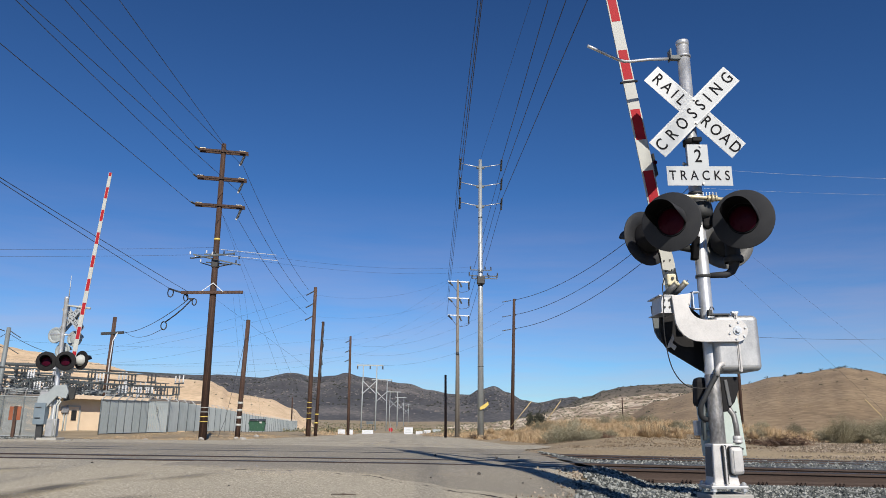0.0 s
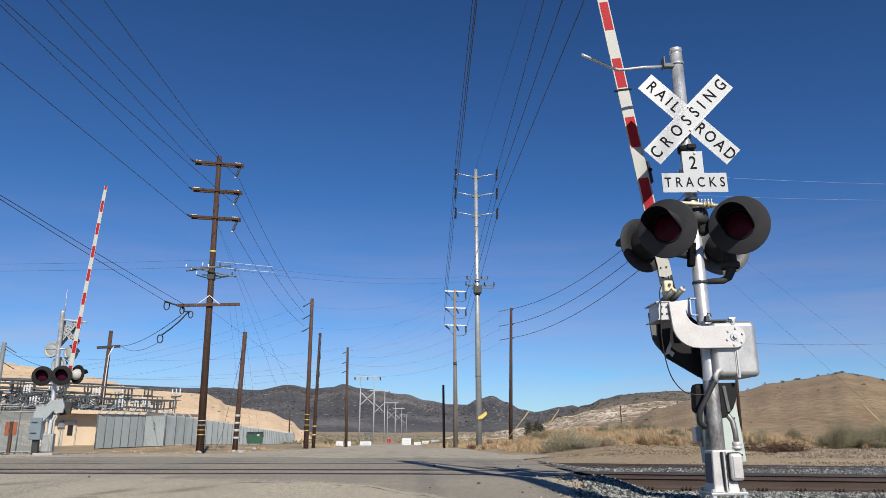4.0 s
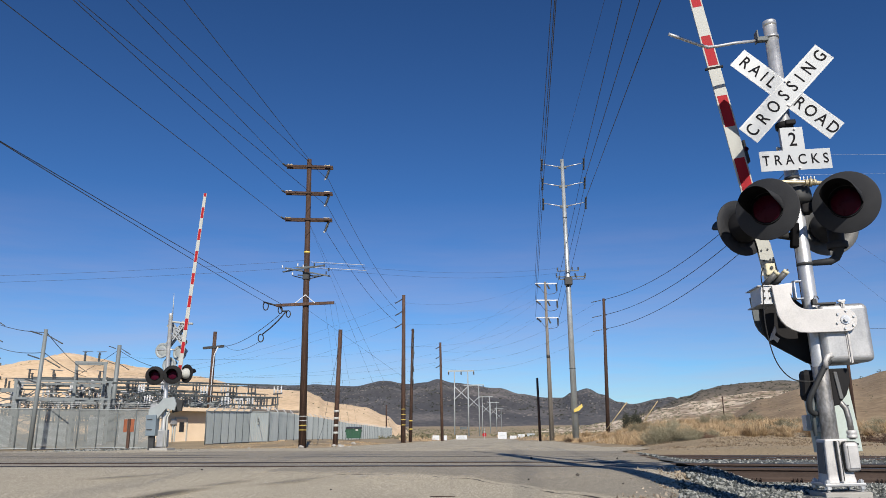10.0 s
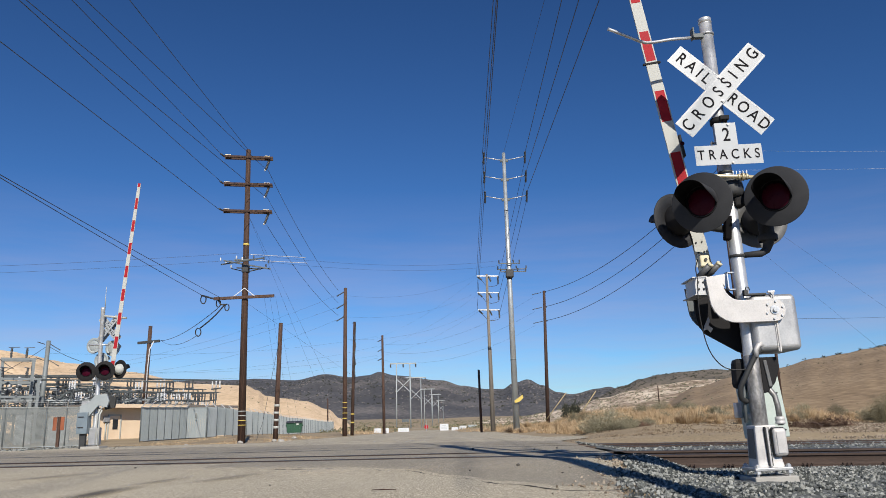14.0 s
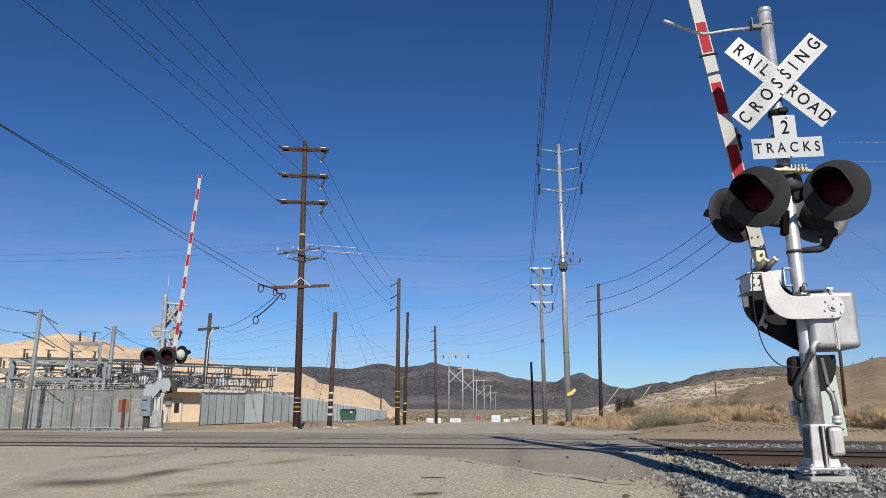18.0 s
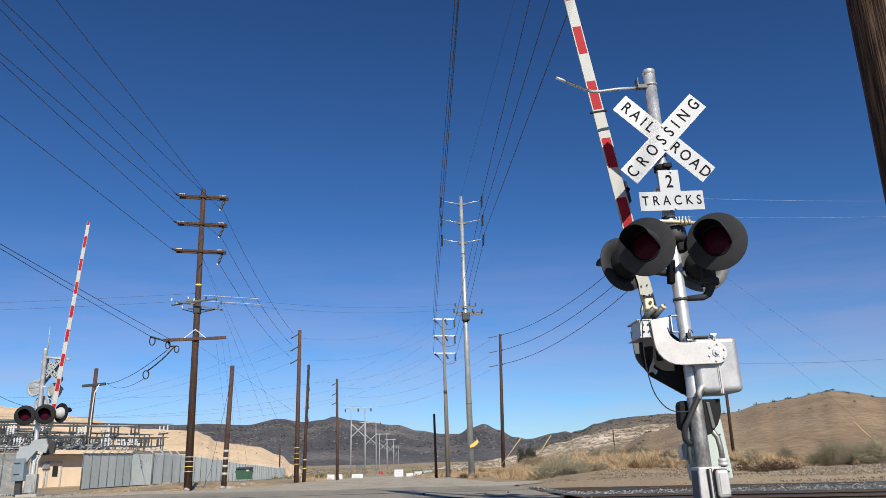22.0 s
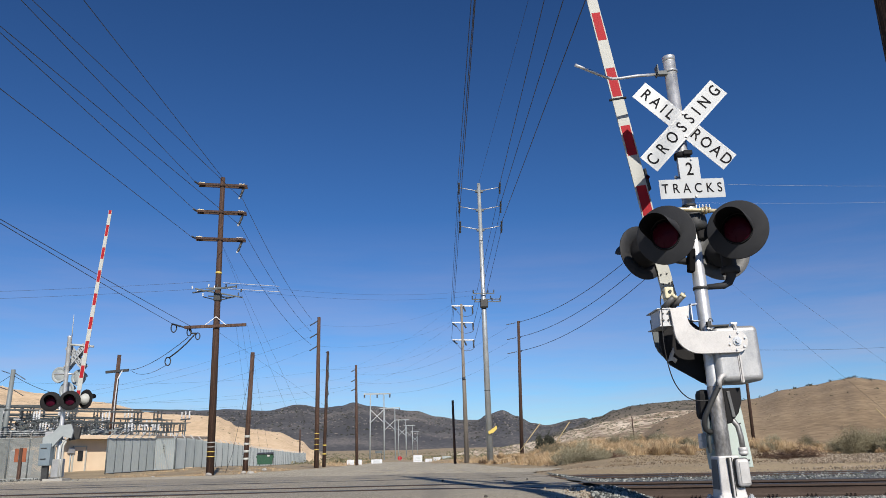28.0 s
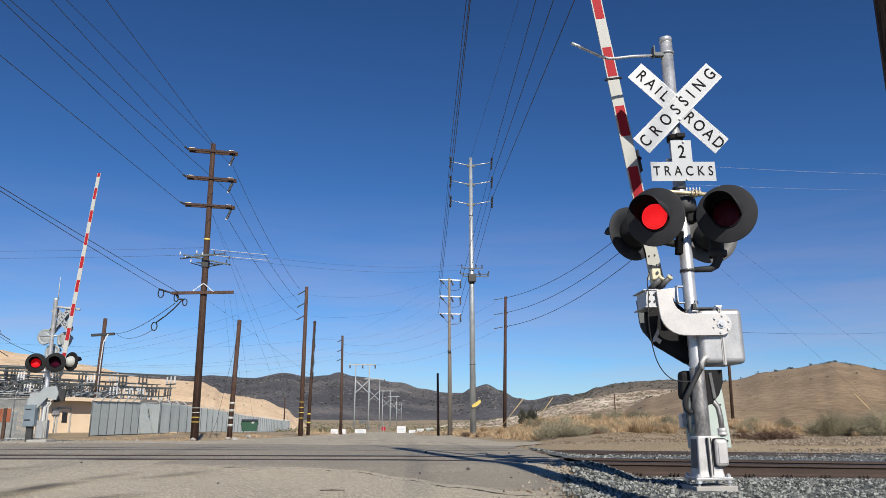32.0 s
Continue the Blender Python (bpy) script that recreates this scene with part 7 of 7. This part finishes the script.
def pick_plain(r):
    while True:
        az, d = r.uniform(-20, 30), 150 + 900 * r.random() ** 1.3
        x, y, _ = polar(az, d, 0)
        if not on_road(x, y):
            return x, y, ground_height(x, y) - 0.2


scrub("valley_scrub", 4500, pick_plain, 0.75, SAGE_DARK, 27, "grey-green scrub over the valley floor")

# slanting yellow guy guards and their wires
for (az0, el0), (az1, el1), d in (((7.2, 0.1), (8.75, 2.0), 58), ((9.6, 0.3), (10.9, 2.05), 58), ((9.0, 0.35), (8.35, 0.95), 57), ((32.2, 0.7), (31.0, 2.2), 40)):
    a = Vector(polar(az0, d, 0.48 + d * math.tan(radians(el0))))
    b = Vector(polar(az1, d, 0.48 + d * math.tan(radians(el1))))
    bm = B()
    tube(bm, [a, b], 0.0005 * d, 6)
    tagged(part("guy_guard", bm, material("faded_yellow_plastic", [(0.55, 0.42, 0.2), (0.65, 0.52, 0.28)], 0.6, 0, 3, 20, 0)), "slanting faded yellow guy-wire guard", "guy guard", "guy guards in the brush")
x, y, _ = polar(8.7, 57, 0)
for s, (px_, py_) in ((0.62, (0, 0)), (0.56, (0.5, 0.2)), (0.66, (0.75, 0.1))):
    ob = new("dead_shrub", bush_mesh("dead_shrub", 500 + int(s * 100), 0.7, 2.0, 46, 44, SHRUBDARK, 0.10))
    ob.matrix_basis = Matrix.Translation((x + px_, y + py_, ground_under(x, y) - 0.05)) @ Matrix.Diagonal((s * 1.3, s * 1.3, s * 1.5, 1))
    tagged(ob, "dark leaning dead shrub beside the brown pole", "shrub", "dead shrubs by the pole")


# a bank of grey rubble under the olive shrubs
def rubble(r):
    az, d = r.uniform(25.5, 40), r.uniform(20.5, 29)
    x, y, _ = polar(az, d, 0)
    return x, y, ground_under(x, y) + 0.02


def far_gravel(r):
    x = -15.5 + 5.2 * r.random()
    y = r.uniform(22.8, 27.0)
    return x, y, ground_under(x, y) + 0.09


def verge(r):
    while True:
        x, s = 2.5 + 26 * r.random() ** 1.3, 7.2 + 16 * r.random() ** 1.6
        y = RAIL_Y[0] + s + math.tan(TRACK_TURN) * x
        if x > road_side(y) - 0.3:
            return x, y, under_road(x, y) + 0.005


def clods(r):
    while True:
        az, d = r.uniform(9, 30), r.uniform(22, 34)
        x, y, _ = polar(az, d, 0)
        if x > road_side(y) + 0.5 and y > RAIL_Y[0] + 7.4 + math.tan(TRACK_TURN) * x and noise.noise((x * 0.6, y * 0.6, 4)) > -0.05:
            return x, y, under_road(x, y) + 0.01


scatter_stones("verge_gravel", "tan gravel strewn on the dirt beyond the tracks", 6500, verge, 0.015, STONE_TAN, 33)
scatter_stones("dirt_clods", "brown dirt clods and stones along the verge", 3200, clods, 0.032, CLOD, 35)
scatter_stones("rubble", "grey broken rubble on the bank beyond the tracks", 4200, rubble, 0.030, STONE_TAN, 31)
scatter_stones("far_gravel", "grey gravel strip at the farther signal's foot", 1500, far_gravel, 0.05, STONE, 32)


# ---------------------------------------------------------------- marks on the asphalt
def marks(name, mat_name, colour, thresh, scale, stretch, spots, label):
    m = bpy.data.materials.new(mat_name)
    m.use_nodes = True
    n, k = m.node_tree.nodes, m.node_tree.links
    b = n["Principled BSDF"]
    b.inputs["Base Color"].default_value = (*colour, 1)
    b.inputs["Roughness"].default_value = 0.9
    co = n.new("ShaderNodeTexCoord")
    mp = n.new("ShaderNodeMapping")
    mp.inputs["Scale"].default_value = stretch
    nz = n.new("ShaderNodeTexNoise")
    nz.inputs["Scale"].default_value, nz.inputs["Detail"].default_value = scale, 5
    k.new(co.outputs["Object"], mp.inputs["Vector"])
    k.new(mp.outputs["Vector"], nz.inputs["Vector"])
    # fade towards the rim of each mark
    ln = n.new("ShaderNodeVectorMath")
    ln.operation = "LENGTH"
    gm = n.new("ShaderNodeMapping")
    gm.inputs["Location"].default_value = (-1, -1, 0)
    gm.inputs["Scale"].default_value = (2, 2, 0)
    k.new(co.outputs["Generated"], gm.inputs["Vector"])
    k.new(gm.outputs["Vector"], ln.inputs[0])
    rim = n.new("ShaderNodeMapRange")
    rim.inputs["From Min"].default_value, rim.inputs["From Max"].default_value = 0.15, 1.0
    rim.inputs["To Min"].default_value, rim.inputs["To Max"].default_value = 1.0, 0.0
    k.new(ln.outputs["Value"], rim.inputs["Value"])
    mr = n.new("ShaderNodeMapRange")
    mr.inputs["From Min"].default_value, mr.inputs["From Max"].default_value = thresh, thresh + 0.45
    mr.inputs["To Max"].default_value = 0.9
    k.new(nz.outputs["Fac"], mr.inputs["Value"])
    mu = n.new("ShaderNodeMath")
    mu.operation = "MULTIPLY"
    k.new(rim.outputs["Result"], mu.inputs[0])
    k.new(mr.outputs["Result"], mu.inputs[1])
    k.new(mu.outputs[0], b.inputs["Alpha"])
    for x, y, L, W, turn in spots:
        c, s = math.cos(radians(turn)), math.sin(radians(turn))
        nx, ny = max(2, int(L / 0.3)), max(2, int(W / 0.2))
        verts = []
        for j in range(ny + 1):
            for i in range(nx + 1):
                u, v = L * (i / nx - 0.5), W * (j / ny - 0.5)
                verts.append((u, v, road_height(x + c * u - s * v, y + s * u + c * v) + 0.029))
        faces = [(j * (nx + 1) + i, j * (nx + 1) + i + 1, (j + 1) * (nx + 1) + i + 1, (j + 1) * (nx + 1) + i) for j in range(ny) for i in range(nx)]
        me = bpy.data.meshes.new(name)
        me.from_pydata(verts, [], faces)
        me.materials.append(m)
        ob = new(name, me)
        ob.matrix_basis = Matrix.Translation((x, y, 0)) @ Matrix.Rotation(radians(turn), 4, "Z")
        ob.visible_shadow = False
        tagged(ob, label, "road mark", kind="structure")


# soft shadows from overhead, painted on as dark and faint smears
marks("tyre_mark", "dark_tyre_rubber", (0.04, 0.037, 0.034), 0.16, 1.2, (0.5, 1.3, 1), [(-4.05, 7.33, 1.4, 0.75, 8), (-3.55, 7.90, 1.5, 0.55, 70)], "soft shadow painted as a dark smear on the asphalt")
marks("tyre_mark", "faint_tyre_rubber", (0.06, 0.055, 0.050), 0.34, 1.2, (0.5, 1.3, 1), [(-2.68, 7.26, 1.0, 0.55, 28), (-2.55, 9.05, 1.3, 0.45, 50), (-4.9, 9.63, 1.3, 0.45, 32), (-2.8, 6.68, 0.7, 0.4, 15), (-3.3, 8.9, 1.2, 0.4, 60)], "soft shadow painted as a faint smear on the asphalt")
marks("oil_stain", "dark_oil_drip", (0.03, 0.028, 0.026), 0.1, 5, (1, 1, 1), [(-0.665, 6.72, 0.34, 0.26, 10), (-0.58, 6.76, 0.22, 0.16, 40)], "dark ragged oil stain on the asphalt")
marks("pale_scuff", "pale_road_dust", (0.42, 0.38, 0.33), 0.45, 0.7, (1, 1, 1), [(-5.0, 14.2, 9, 1.6, -4), (-1.5, 9.6, 6, 1.2, -6), (-9.0, 20.5, 10, 3, 0), (0.2, 24, 8, 5, 10), (-2, 36, 10, 8, 90)], "pale dusty patch on the asphalt")


# the newer, darker asphalt between the old chip seal and the near rail, with the crack along its edge
def patch_edge(x):
    return curve_through(x, PATCH_EDGE)


PATCH_EDGE = [(-3.2, 9.95), (-1.43, 9.62), (-0.57, 9.2), (0.09, 8.46), (0.49, 7.82), (1.03, 7.28), (1.6, 7.15)]


def build_patch():
    nx, ny = 50, 8
    verts, faces = [], []
    for i in range(nx + 1):
        x0 = -3.2 + 4.75 * i / nx
        far_y = RAIL_Y[0] - 0.12 + math.tan(TRACK_TURN) * x0
        near_y = min(far_y - 0.02, patch_edge(x0) + 0.04 * noise.noise((x0 * 3, 0, 6)))
        for j in range(ny + 1):
            y = near_y + (far_y - near_y) * j / ny
            verts.append((x0, y, road_height(x0, y) + (-0.02 if j == 0 else 0) + 0.012 + 0.012 * noise.noise((x0 * 0.7, y * 0.7, 9)) + 0.007))
    for i in range(nx):
        for j in range(ny):
            a = i * (ny + 1) + j
            faces.append((a, a + ny + 1, a + ny + 2, a + 1))
    me = bpy.data.meshes.new("asphalt_patch")
    me.from_pydata(verts, [], faces)
    me.materials.append(PATCH)
    tagged(new("asphalt_patch", me), "smoother darker asphalt patch before the near rail", "asphalt patch", kind="structure")
    bm = B()
    pts = []
    for i in range(60):
        x0 = -2.2 + 3.7 * i / 59
        y = patch_edge(x0) + 0.05 * noise.noise((x0 * 3, 0, 6)) + 0.03 * noise.noise((x0 * 11, 2, 6))
        pts.append((x0, y, road_height(x0, y) + 0.012))
    tube(bm, pts, [max(0.001, 0.003 + 0.014 * noise.noise((i * 0.5, 3, 1))) for i in range(60)], 5)
    tagged(part("road_crack", bm, TAR), "ragged dark crack along the asphalt joint", "road crack", kind="structure")


build_patch()


# loose stones, a twig and pale rocks lying about
def lone_stone(x, y, s, mat, label, seed, z=None):
    r = random.Random(seed)
    bm = B()
    bmesh.ops.create_icosphere(bm, subdivisions=2, radius=1.0)
    for v in bm.verts:
        v.co *= 1 + 0.35 * noise.noise(v.co * 1.4 + Vector((seed, 0, 0)))
        v.co = Vector((v.co.x * s, v.co.y * s * 0.8, v.co.z * s * 0.6))
    ob = part("stone", bm, mat)
    ob.matrix_basis = Matrix.Translation((x, y, (road_height(x, y) + 0.02 if z is None else z) + 0.35 * s)) @ Matrix.Rotation(r.uniform(0, 6.28), 4, "Z")
    tagged(ob, label, "stone", "loose stones on the ground")


for k, (x, y, s) in enumerate(((1.03, 6.64, 0.035), (0.73, 6.16, 0.028), (0.78, 9.3, 0.035), (0.2, 9.0, 0.018), (-1.9, 8.2, 0.015), (1.2, 8.6, 0.02), (1.45, 13.6, 0.03), (0.4, 14.2, 0.04), (1.9, 14.0, 0.03), (-4.2, 10.4, 0.02))):
    lone_stone(x, y, s * 0.75, DARKSTONE, "small loose dark stone on the asphalt", 40 + k)
for k, (x, y, s) in enumerate(((-8.6, 39.6, 0.22), (-8.2, 39.9, 0.16), (-9.1, 40.2, 0.14), (-9.9, 49.5, 0.18), (-12.3, 36.2, 0.12), (-10.2, 37.8, 0.16))):
    lone_stone(x, y, s, CONCRETE, "pale broken rock by the pole's foot", 60 + k, ground_under(x, y))
bm = B()
tube(bm, [(-0.78, 7.52, road_height(-0.7, 7.5) + 0.030), (-0.66, 7.50, road_height(-0.7, 7.5) + 0.034), (-0.54, 7.51, road_height(-0.6, 7.5) + 0.031)], [0.004, 0.006, 0.003], 6)
tagged(part("twig", bm, WOOD), "short dark twig lying on the asphalt", "twig")


# ---------------------------------------------------------------- what moves
near_led = led_array(near_left)


def flashes(plate, lit, home=-0.035, shown=0.024):
    """The diode plate's travel: at the lens while lit, behind it while dark."""
    rows = [(0.0, pose(0, 0, home))]
    for a, b in lit:
        rows += [(a - 0.034, pose(0, 0, home)), (a, pose(0, 0, shown))]
        if b < 32.0:
            rows += [(b, pose(0, 0, shown)), (b + 0.034, pose(0, 0, home))]
    if rows[-1][0] < 32.0:
        rows.append((32.0, rows[-1][1]))
    walk(plate, rows)


def motions():
    flashes(near_led, [(29.1, 29.65), (31.5, 32.0)])
    flashes(far_led_a, [(28.25, 28.42), (29.06, 29.63), (30.27, 30.83), (31.47, 32.0)])
    flashes(far_led_b, [(28.48, 29.02), (29.67, 30.23), (30.87, 31.43)])


motions()
